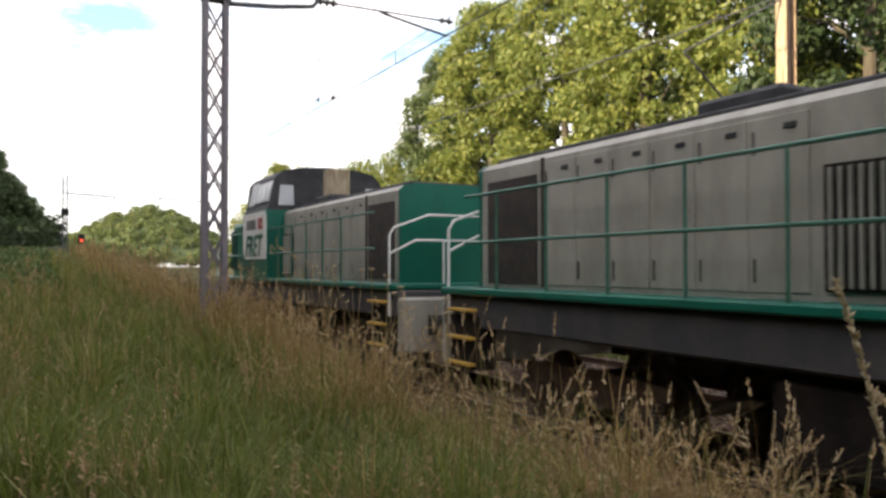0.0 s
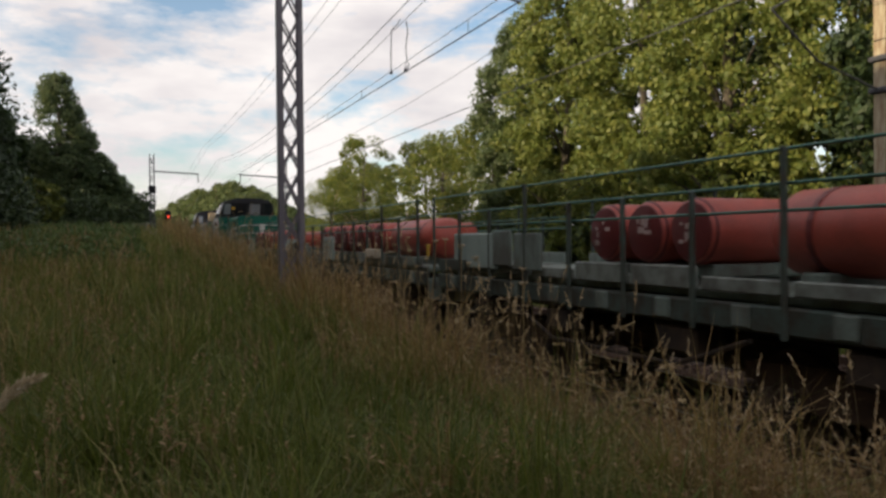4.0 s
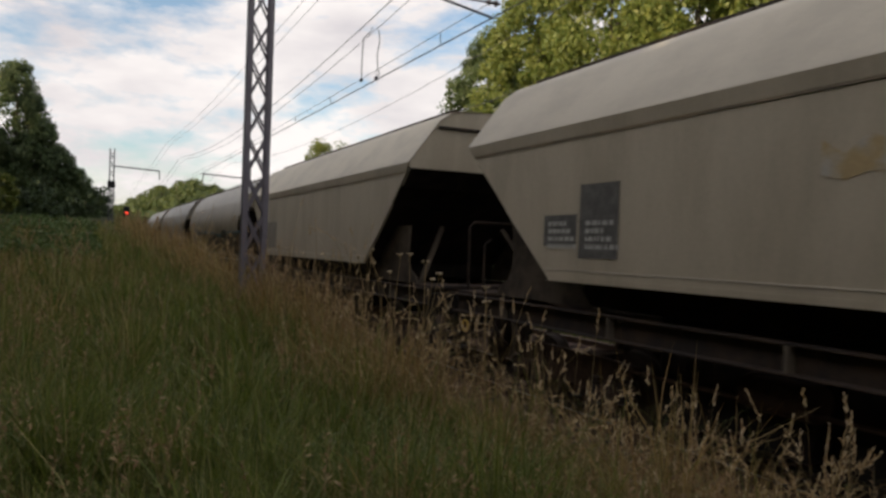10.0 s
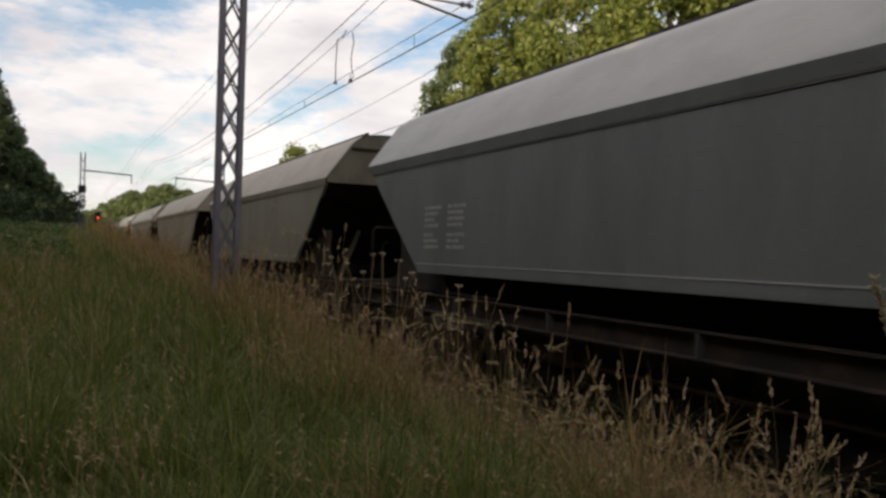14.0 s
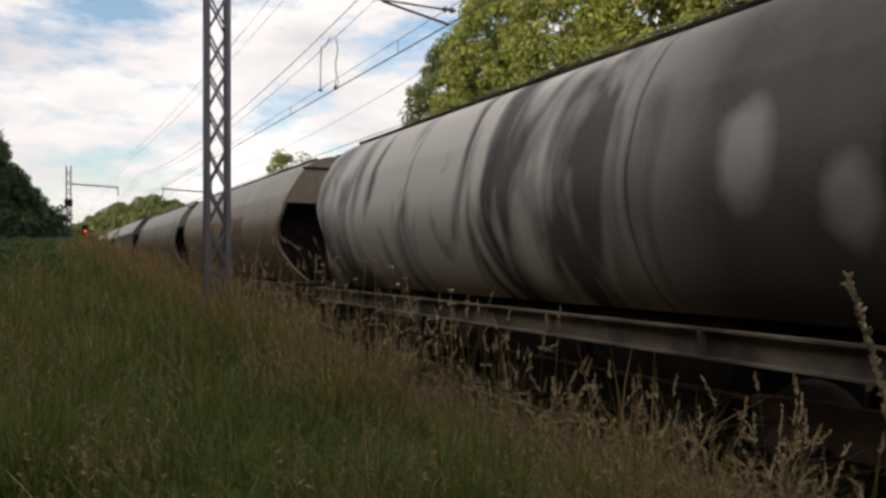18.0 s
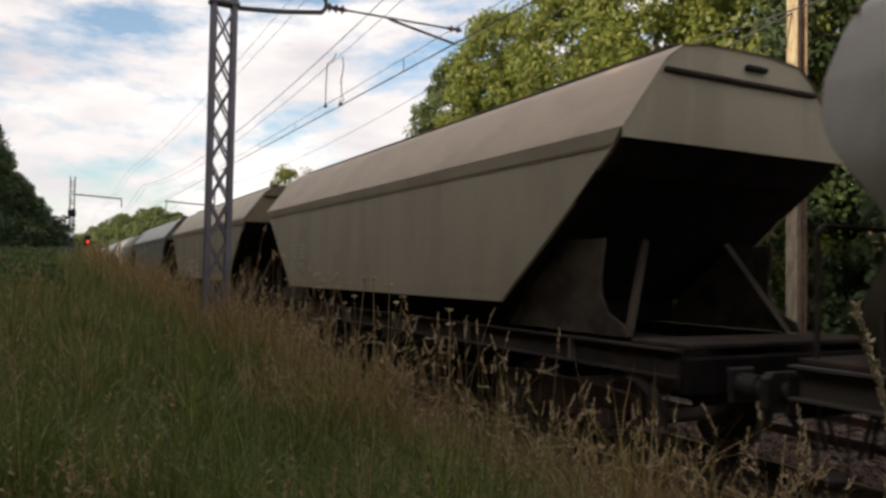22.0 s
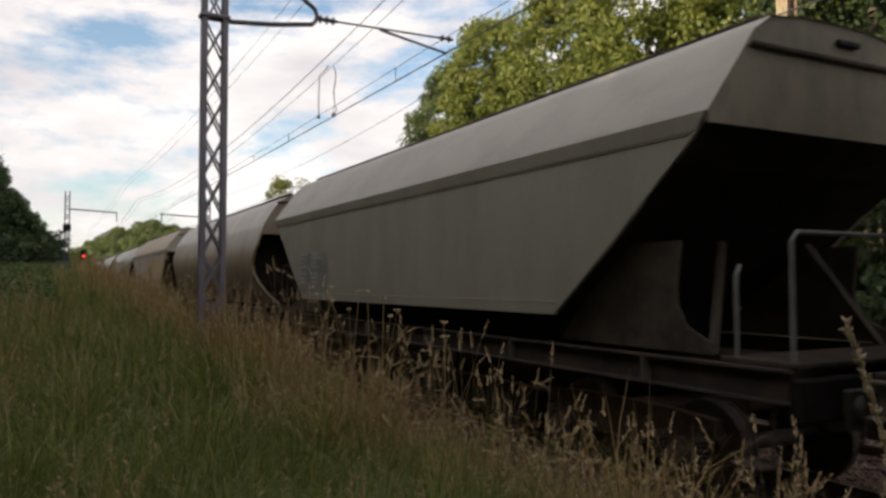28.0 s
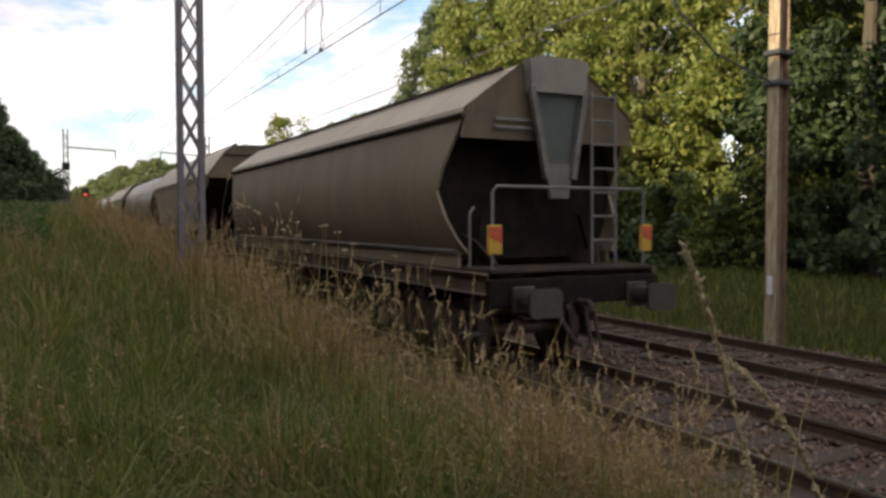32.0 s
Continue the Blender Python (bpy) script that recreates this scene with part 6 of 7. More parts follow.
flat_wagon("grey-green flat wagon with a row of red tanks", -25.5, 6.5, [2.47 - 0.74 * i for i in range(8)], [(-3.1, -5.85)],
           [(0.2, 1.78, 1.0, 0.60, "flat_pale", -1.45), (5.8, 1.72, 0.55, 0.36, "flat_green", -1.1), (5.1, 1.65, 0.9, 0.3, "flat_green", -1.1), (4.08, 1.87, 0.92, 0.54, "flat_green", -1.40), (4.35, 1.77, 0.42, 0.36, "grille", -1.43),
            (3.82, 1.82, 0.42, 0.32, "loco_dark", -1.43), (3.82, 1.82, 0.33, 0.24, "white", -1.455), (3.1, 1.23, 0.5, 0.1, "flat_green", -1.36), (-3.65, 1.69, 0.95, 0.2, "timber", -1.44), (-2.3, 1.22, 0.6, 0.1, "flat_green", -1.36)])
flat_wagon("grey-green flat wagon with equipment cabinets and a red tank", -37.6, 5.0, [0.4, -0.36, -1.12], [(-1.9, -4.4)],
           [(4.1, 1.82, 1.1, 0.5, "flat_pale", -0.95), (3.0, 1.80, 1.0, 0.52, "flat_pale", -1.42), (2.3, 1.84, 0.5, 0.5, "flat_green", -1.44), (1.6, 1.8, 0.7, 0.5, "flat_green", -1.42)])


# ---- vegetation ----
def field(x, y, size, seed):
    """Smooth uneven values over the ground, about -1 to 1, with patches of the given size in metres."""
    r = random.Random(seed)
    total = np.zeros(np.shape(x))
    for k in range(6):
        a, f = r.uniform(0, 6.28), 6.28 / size * r.uniform(0.45, 1.3)
        total = total + np.sin((x * math.cos(a) + y * math.sin(a)) * f + r.uniform(0, 6.28))
    return total / 2.4


def blades(name, x, y, h, w, lean, mat, label, seed, segs=3, heading=None):
    """Bent, tapering blades of grass standing on the ground."""
    rng = np.random.default_rng(seed)
    n = len(x)
    w = np.broadcast_to(w, n)
    z = ground_z(x, y) - 0.03
    a = rng.uniform(0, 2 * np.pi, n) if heading is None else heading
    d = np.stack([np.cos(a), np.sin(a)], 1)
    fa = rng.uniform(0, 2 * np.pi, n)
    s = np.stack([np.cos(fa), np.sin(fa)], 1)
    v = np.zeros((n, (segs + 1) * 2, 3), np.float32)
    for k in range(segs + 1):
        f = k / segs
        off = (lean * h * f ** 2)[:, None] * d
        ww = (w * (1 - f) ** 0.7 + 0.0006)[:, None] * s * 0.5
        zz = z + h * (f - 0.3 * lean * f ** 3)
        for q, sg in ((0, -1), (1, 1)):
            v[:, 2 * k + q, 0] = x + off[:, 0] + sg * ww[:, 0]
            v[:, 2 * k + q, 1] = y + off[:, 1] + sg * ww[:, 1]
            v[:, 2 * k + q, 2] = zz
    q = np.array([(2 * k, 2 * k + 1, 2 * k + 3, 2 * k + 2) for k in range(segs)])
    f = (np.arange(n)[:, None, None] * (segs + 1) * 2 + q).reshape(-1, 4)
    ob = new(name, mesh_from_arrays(name, v.reshape(-1, 3), f, mat))
    return tagged(ob, label, "grass", kind="stuff")


def panicles(name, x, y, h, label, seed, mat):
    """Thin upright stems with a loose brown head of small spikelets."""
    rng = np.random.default_rng(seed)
    n, m = len(x), 11
    z = ground_z(x, y)
    r = np.hypot(x + 6.3, y)
    a = rng.uniform(0, 6.28, n)
    d = np.stack([np.cos(a), np.sin(a), np.zeros(n)], 1)
    lean = rng.uniform(0.02, 0.28, n)
    base = np.stack([x, y, z], 1)

    def at(f):
        return base + d * (lean * h * f ** 2)[:, None] + np.array([0, 0, 1.0]) * (h * (f - 0.2 * lean * f ** 2))[:, None]

    fa = rng.uniform(0, 3.14, n)
    side = np.stack([np.cos(fa), np.sin(fa), np.zeros(n)], 1) * (0.0008 + 0.0002 * r)[:, None]
    quads = []
    for f0, f1 in ((0.0, 0.4), (0.4, 0.75), (0.75, 1.0)):
        p, q = at(f0), at(f1)
        quads.append(np.stack([p - side, p + side, q + side * 0.7, q - side * 0.7], 1))
    for k in range(m):
        c = at(0.76 + 0.24 * k / m)
        out = rng.normal(0, 1, (n, 3)) * np.array([1, 1, 0.5]) + np.array([0, 0, 0.9])
        out /= np.linalg.norm(out, axis=1)[:, None]
        ln = (rng.uniform(0.018, 0.04, n) * (1.15 - 0.6 * k / m) * (1 + 0.02 * r))[:, None]
        t = np.cross(out, rng.normal(0, 1, (n, 3)))
        t /= np.linalg.norm(t, axis=1)[:, None]
        wd = ln * 0.13 + 0.0003 * r[:, None]
        quads.append(np.stack([c, c + out * ln * 0.55 + t * wd, c + out * ln, c + out * ln * 0.55 - t * wd], 1))
    v = np.concatenate(quads, 0).reshape(-1, 3)
    ob = new(name, mesh_from_arrays(name, v, np.arange(len(v)).reshape(-1, 4), mat))
    return tagged(ob, label, "grass", kind="stuff")


def build_grass():
    rng = np.random.default_rng(11)

    def polar(n, r0, r1, a0, a1, power=1.0):
        """Points round the camera's stand, denser near it."""
        r = r0 * (r1 / r0) ** rng.uniform(0, 1, n) ** power
        a = np.radians(rng.uniform(a0, a1, n))
        return -6.3 + r * np.sin(a), r * np.cos(a)

    def edge(y):
        """Where the sward gives way to the dry fringe beside the track."""
        return -3.98 + 0.16 * np.sin(y * 1.7 + 0.6) + 0.10 * np.sin(y * 4.3) + 0.12 * np.sin(y * 0.63)

    def dryness(x, y):
        r = np.hypot(x + 6.3, y)
        return 0.95 / (1 + np.exp(-(x - edge(y)) / 0.13)) + 0.26 * field(x, y, 1.5, 4) + 0.18 * field(x, y, 0.5, 5) + np.clip((r - 6) * 0.03, 0, 0.35) + np.clip((-5.95 - x) * 0.35, 0, 0.30) * np.clip((r - 3.5) * 0.5, 0, 1)

    # tussocks: blades that spring from a common foot and arch outward
    for stem, n, r0, r1, per, segs, seed in (("meadow", 4000, 2.3, 8.5, 15, 3, 1), ("far_meadow", 8000, 8, 42, 9, 2, 7)):
        cx, cy = polar(n, r0, r1, -22, 60)
        k = cx < -3.3
        cx, cy = cx[k], cy[k]
        tall = np.clip(0.98 + 0.42 * field(cx, cy, 0.8, 9) + rng.normal(0, 0.25, len(cx)), 0.4, 1.8)
        dry = dryness(cx, cy) + rng.normal(0, 0.15, len(cx))
        for mat, label, lo, hi, size in (("grass_green", "tall uncut green grass in soft tussocks", -9, 0.42, (0.22, 0.50)), ("grass_mixed", "yellowing grass in loose tussocks", 0.42, 0.85, (0.28, 0.58)), ("grass_dry", "dry brown grass in loose tussocks", 0.85, 9, (0.30, 0.66))):
            pick = (dry >= lo) & (dry < hi)
            x0, y0, ts = (np.repeat(q[pick], per) for q in (cx, cy, tall))
            m = len(x0)
            if not m:
                continue
            a = rng.uniform(0, 6.28, m)
            r = np.hypot(x0 + 6.3, y0)
            spread = np.abs(rng.normal(0, 0.045, m)) * (1 + 0.05 * r)
            x, y = x0 + np.cos(a) * spread, y0 + np.sin(a) * spread
            h = rng.uniform(*size, m) * ts * np.where(rng.uniform(0, 1, m) < 0.12, 1.35, 1.0)
            blades(stem + "_" + mat, x, y, h, 0.0055 + 0.0013 * r, rng.uniform(0.05, 1.2, m) ** 1.2, M[mat], label, seed + int(hi * 10) % 7, segs, a + rng.normal(0, 0.5, m))
    # fine blades between the tussocks
    for name, n, r0, r1, segs, seed in (("meadow_grass", 18000, 2.3, 8, 2, 21), ("meadow_grass_far", 42000, 8, 60, 2, 22)):
        x, y = polar(n, r0, r1, -24, 62)
        k = (x < -3.5) & (dryness(x, y) < 1.0)
        x, y = x[k], y[k]
        r = np.hypot(x + 6.3, y)
        blades(name, x, y, rng.uniform(0.14, 0.42, len(x)) * (1 + 0.3 * field(x, y, 0.9, 9)), 0.005 + 0.0011 * r, rng.uniform(0.1, 0.9, len(x)), M["grass_green"] if r1 < 9 else M["grass_mixed"], "short fine grass between the tussocks", seed, segs)
    # loose brown heads over the sward
    x, y = polar(4500, 2.9, 40, -20, 58)
    k = (x < -3.6) & (rng.uniform(-0.15, 0.75, len(x)) < dryness(x, y))
    x, y = x[k], y[k]
    panicles("meadow_panicles", x, y, rng.uniform(0.38, 0.74, len(x)) * (1 + 0.2 * field(x, y, 1.4, 3)), "loose brown grass panicles over the meadow", 31, M["panicle"])
    # dry fringe at the edge of the cutting, highest beside the mast
    n = 12000
    y = 1.6 * (48 / 1.6) ** rng.uniform(0, 1, n)
    x = rng.normal(0.06, 0.27, n) + edge(y)
    k = (x < -3.25) & (x > -5.0)
    x, y = x[k], y[k]
    r = np.hypot(x + 6.3, y)
    up = 0.8 + 0.6 * np.clip((y - 3.5) / 6, 0, 1)
    clump = 0.85 + 0.4 * field(x, y, 0.5, 12)
    blades("dry_grass", x, y, rng.uniform(0.25, 0.74, len(x)) * np.clip(clump, 0.4, 1.5) * up, 0.004 + 0.001 * r, rng.uniform(0.03, 0.8, len(x)), M["grass_dry"], "dry straw-coloured grass fringe beside the track", 3)
    x, y, r, up = x[::22], y[::22], r[::22], up[::22]
    panicles("fringe_panicles", x, y, rng.uniform(0.5, 0.9, len(x)) * up, "brown grass panicles in the dry fringe", 33, M["panicle"])
    # golden tussocks along the outer edge
    n = 1700
    y = 1.7 * (30 / 1.7) ** rng.uniform(0, 1, n)
    x = rng.normal(-3.42, 0.2, n) - 0.1 * np.sin(y * 2.9)
    k = (x < -2.95) & (x > -4.1) & (field(x, y, 0.6, 15) > -0.25)
    x, y = x[k], y[k]
    blades("tussock_grass", x, y, rng.uniform(0.3, 0.8, len(x)) * (0.9 + 0.3 * field(x, y, 0.4, 16)), 0.0026 + 0.0006 * np.hypot(x + 6.3, y), rng.uniform(0.05, 0.7, len(x)), M["grass_dry"], "golden dry grass tussocks at the edge of the ballast", 17)
    # greener tufts in the foot of the fringe
    n = 7000
    y = 1.5 * (22 / 1.5) ** rng.uniform(0, 1, n)
    x = rng.normal(-0.1, 0.28, n) + edge(y)
    k = (x < -3.45) & (x > -5.2) & (field(x, y, 0.7, 18) > -0.1)
    x, y = x[k], y[k]
    blades("fringe_grass", x, y, rng.uniform(0.2, 0.55, len(x)), 0.003 + 0.0009 * np.hypot(x + 6.3, y), rng.uniform(0.05, 0.7, len(x)), M["grass_green"], "green grass among the dry stalks beside the track", 13)
    # coarser grass over the rest of the bank
    n = 30000
    r = 0.7 * (24 / 0.7) ** rng.uniform(0, 1, n)
    a = np.radians(rng.uniform(-24, 336, n))
    x, y = -6.3 + r * np.sin(a), r * np.cos(a)
    k = (x < -4.2) & ((r < 2.6) | (a > np.radians(60)))
    x, y = x[k], y[k]
    low = np.clip(np.hypot(x + 6.2, y + 0.05) / 3.0, 0.35, 1.0)
    blades("bank_grass", x, y, rng.uniform(0.2, 0.5, len(x)) * low, 0.009 + 0.0035 * np.hypot(x + 6.3, y), rng.uniform(0.1, 0.9, len(x)), M["grass_green"], "uncut green grass on the bank", 9, 2)
    # grass on the far verge
    n = 20000
    y = rng.uniform(3, 40, n)
    x = rng.uniform(6.7, 11, n)
    blades("verge_grass", x, y, rng.uniform(0.2, 0.45, n), 0.03, rng.uniform(0.1, 0.8, n), M["grass_green"], "green grass verge beyond the second track", 4, 2)
    # stalks with seed heads
    n = 1750
    y = 2.0 * (24 / 2.0) ** rng.uniform(0, 1, n)
    x = rng.normal(-3.66, 0.3, n)
    k = (x < -2.95) & (x > -4.6) & (field(x, y, 0.7, 23) > -0.5)
    stalks("seed_grass", x[k], y[k], rng.uniform(0.55, 1.3, k.sum()) * (0.75 + 0.3 * field(x[k], y[k], 0.8, 19)) * (1 + 0.25 * np.clip((y[k] - 4) / 5, 0, 1)), 5)
    n = 140
    x, y = rng.uniform(-4.1, -3.0, n), rng.uniform(1.7, 3.8, n)
    stalks("near_seed_grass", x, y, rng.uniform(0.6, 1.1, n), 8)


def stalks(name, x, y, h, seed):
    """Thin stems that end in a fuzzy spike of small husks, many of them nodding over."""
    rng = np.random.default_rng(seed)
    z = ground_z(x, y) - 0.02
    sv, sf, vs, fs = [], [], [], []
    steps = (0, 0.3, 0.55, 0.72, 0.80, 0.87, 0.94, 1.0)
    for i in range(len(x)):
        a = rng.uniform(0, 6.28)
        d = np.array([np.cos(a), np.sin(a), 0.0])
        fa = rng.uniform(0, 3.14)
        s = np.array([np.cos(fa), np.sin(fa), 0.0])
        lean = rng.uniform(0.0, 0.22)
        droop = rng.uniform(0.0, 0.08) if rng.uniform() < 0.66 else rng.uniform(0.12, 0.30)
        r = math.hypot(x[i] + 6.3, y[i])
        w = 0.0008 + 0.0002 * r
        pts = [np.array([x[i], y[i], z[i]]) + d * h[i] * (lean * f * f + droop * max(0, f - 0.6) ** 2 * 5)
               + np.array([0, 0, h[i] * (f - 0.15 * lean * f * f - droop * max(0, f - 0.6) ** 2 * 5.5)]) for f in steps]
        for j, (p, q) in enumerate(zip(pts, pts[1:])):
            o = len(sv)
            w0, w1 = w * (1.3 - 0.12 * j), w * (1.3 - 0.12 * (j + 1))
            sv.extend([p - s * w0, p + s * w0, q + s * w1, q - s * w1])
            sf.append((o, o + 1, o + 2, o + 3))
        start = 1 - rng.uniform(0.08, 0.15) / max(h[i], 0.4)
        nh = 26
        for k in range(nh):
            f = start + (1 - start) * k / nh
            j = min(6, int(np.searchsorted(steps, f, "right") - 1))
            g = (f - steps[j]) / (steps[j + 1] - steps[j])
            c = pts[j] + (pts[j + 1] - pts[j]) * g
            e = (pts[j + 1] - pts[j]) / np.linalg.norm(pts[j + 1] - pts[j]) + rng.normal(0, 0.4, 3)
            e /= np.linalg.norm(e)
            t = np.cross(e, rng.normal(0, 1, 3))
            t /= max(np.linalg.norm(t), 1e-3)
            ln = rng.uniform(0.016, 0.028) * (1 + 0.03 * r) * (1.1 - 0.5 * (f - start) / (1 - start))
            o = len(vs)
            ww = ln * 0.135
            vs.extend([c, c + e * ln * 0.45 + t * ww, c + e * ln, c + e * ln * 0.45 - t * ww])
            fs.append((o, o + 1, o + 2, o + 3))
    tagged(new(name + "_stems", mesh_from_arrays(name + "_stems", np.array(sv), np.array(sf), M["stem"])), "dull straw stems of tall dry grass", "grass stalks", kind="stuff")
    tagged(new(name + "_heads", mesh_from_arrays(name + "_heads", np.array(vs), np.array(fs), M["seed"])), "pale fuzzy seed heads of tall dry grass", "seed heads", kind="stuff")


def near_stalk(label, base, tip, bend_to, seed, r=0.004, start=0.38, husk=0.0048):
    """A single large seed head close by."""
    rng = random.Random(seed)
    w = thing("grass_stalk", label, "grass stalk", "near grass stalks", at=pose(*base))
    b, t, m = Vector((0, 0, 0)), Vector(tip) - Vector(base), Vector(bend_to) - Vector(base)
    pts = [b * (1 - f) ** 2 + m * 2 * f * (1 - f) + t * f * f for f in [i / 14 for i in range(15)]]
    part("stem", Geo().tube(pts, [r * (1 - 0.5 * i / 14) for i in range(15)], 6), M["grass_dry"], w, "dry straw stem", True)
    g = Geo()
    for k in range(420):
        f = rng.uniform(start, 1.0)
        i = min(13, int(f * 14))
        c = pts[i].lerp(pts[i + 1], rng.random())
        ax = (pts[i + 1] - pts[i]).normalized()
        e = (ax + Vector((rng.gauss(0, 0.35), rng.gauss(0, 0.35), rng.gauss(0, 0.35)))).normalized()
        o = e.orthogonal().normalized()
        o.rotate(Matrix.Rotation(rng.uniform(0, 6.28), 3, e))
        ln, ww = rng.uniform(0.014, 0.028), husk
        side = e.cross(o) * ww
        g.add([c, c + e * ln * 0.5 + side, c + e * ln, c + e * ln * 0.5 - side, c + e * ln * 0.5 + o * ww, c + e * ln * 0.5 - o * ww],
              [(0, 1, 4), (1, 2, 4), (2, 3, 4), (3, 0, 4), (0, 5, 1), (1, 5, 2), (2, 5, 3), (3, 5, 0)])
    part("seed_head", g, M["seed_pale"], w, "pale feathery seed head", kind="stuff")
    return w


def wild_carrot(x, y, h, seed):
    """A tall dead umbel plant: forked stem, each fork with a flat head of small pale florets."""
    r = random.Random(seed)
    w = thing("wild_carrot", "tall dried wild carrot with pale flat flower heads", "wild flower", "wild carrots", at=pose(x, y, float(ground_z(x, y)) - 0.02))
    top = Vector((r.uniform(-0.1, 0.1), r.uniform(-0.1, 0.1), h))
    fork = top * 0.62
    part("stem", Geo().tube([(0, 0, 0), fork, top], [0.006, 0.0045, 0.003], 6), M["stem"], w, "thin brown stem", True)
    tips = [top]
    for k in range(r.randint(0, 2)):
        tip = fork + Vector((r.uniform(-0.2, 0.2), r.uniform(-0.2, 0.2), h * r.uniform(0.2, 0.34)))
        part("branch", Geo().tube([fork * r.uniform(0.75, 1.0), tip], [0.0035, 0.002], 5), M["stem"], w, "thin brown branch")
        tips.append(tip)
    for tip in tips:
        g, f = Geo(), Geo()
        rad = r.uniform(0.022, 0.042)
        for k in range(12):
            a, q = r.uniform(0, 6.28), rad * math.sqrt(r.random())
            p = tip + Vector((math.cos(a) * q, math.sin(a) * q, 0.035 + r.uniform(-0.006, 0.006)))
            g.tube([tip, p], 0.0012, 4)
            f.box(p, (0.013, 0.013, 0.007), 0.003)
        head = part("flower_head", f, M["seed_pale"], w, "pale flat flower head")
        part("ray", g, M["stem"], head, kind="stuff")
    return w


def leaves(name, centres, radii, per, size, mat, seed, flat=0.55, hang=0.0):
    """Leaf quads scattered near the shells of many clumps."""
    rng = np.random.default_rng(seed)
    c = np.repeat(np.asarray(centres, float), per, 0)
    rr = np.repeat(np.asarray(radii, float), per)
    n = len(c)
    d = rng.normal(0, 1, (n, 3))
    d /= np.linalg.norm(d, axis=1)[:, None]
    d[:, 2] *= 0.8
    p = c + d * (rr * rng.uniform(0.35, 1.08, n) ** 0.6)[:, None]
    nrm = d * 0.7 + rng.normal(0, 0.6, (n, 3)) + np.array([0, 0, 0.35])
    nrm /= np.linalg.norm(nrm, axis=1)[:, None]
    t = np.cross(nrm, rng.normal(0, 1, (n, 3)))
    t /= np.linalg.norm(t, axis=1)[:, None]
    t = t + np.array([0, 0, -hang])
    t /= np.linalg.norm(t, axis=1)[:, None]
    b = np.cross(nrm, t)
    b /= np.maximum(np.linalg.norm(b, axis=1), 1e-3)[:, None]
    s = (size * rng.uniform(0.6, 1.3, n))[:, None]
    v = np.stack([p - t * s * 0.5, p + b * s * flat * 0.5 + t * s * 0.05, p + t * s * 0.55, p - b * s * flat * 0.5 + t * s * 0.05], 1)
    q = np.arange(n * 4).reshape(-1, 4)
    return mesh_from_arrays(name, v.reshape(-1, 3), q, mat)


def tree(name, label, x, y, height, spread, leaf, mat, seed, clumps=70, per=420, trunk_r=0.2, low=0.25, shape="round", limbs=9, group="", puff=(0.13, 0.26), hang=0.0):
    rng = random.Random(seed)
    z = float(ground_z(x, y))
    w = thing(name, label, "tree", group, at=pose(x, y, z - 0.1))
    pts = [(0, 0, 0), (rng.uniform(-0.1, 0.1), rng.uniform(-0.1, 0.1), height * 0.3), (rng.uniform(-0.25, 0.25), rng.uniform(-0.25, 0.25), height * 0.6), (rng.uniform(-0.3, 0.3), rng.uniform(-0.3, 0.3), height * 0.9)]
    part("trunk", Geo().tube(pts, [trunk_r * 1.25, trunk_r, trunk_r * 0.6, trunk_r * 0.15], 10), M["bark"], w, "", True)
    cs, rs = [], []
    for k in range(limbs):
        a, f = rng.uniform(0, 6.28), rng.uniform(low + 0.05, 0.75)
        ln = spread * rng.uniform(0.5, 0.85)
        p0 = Vector((0, 0, height * f))
        p2 = p0 + Vector((math.cos(a) * ln, math.sin(a) * ln, height * rng.uniform(0.08, 0.2)))
        part("limb", Geo().tube([p0, p0.lerp(p2, 0.5) + Vector((0, 0, 0.25)), p2], [trunk_r * 0.4, trunk_r * 0.25, trunk_r * 0.08], 7), M["bark"], w, "", True)
    for k in range(clumps):
        f = rng.uniform(low, 1.0)
        if shape == "cone":
            env = spread * (max(0.03, 1.02 - f) ** 0.8 + 0.06)
        elif shape == "column":
            env = spread * (1 - max(0, f - 0.6) ** 2 * 4.5) * (0.7 + 0.3 * rng.random())
        else:
            env = spread * math.sqrt(max(0.02, 1 - ((f - 0.55) / 0.5) ** 2))
        a, r = rng.uniform(0, 6.28), env * rng.uniform(0.3, 1.0) ** 0.5
        cs.append((math.cos(a) * r, math.sin(a) * r, height * f * 0.97))
        rs.append((0.35 * env + 0.35 if shape == "cone" else spread) * (rng.uniform(0.5, 0.9) if shape == "cone" else rng.uniform(*puff)))
    part("crown", leaves("crown", cs, rs, per, leaf, mat, seed, hang=hang), None, w)
    return w


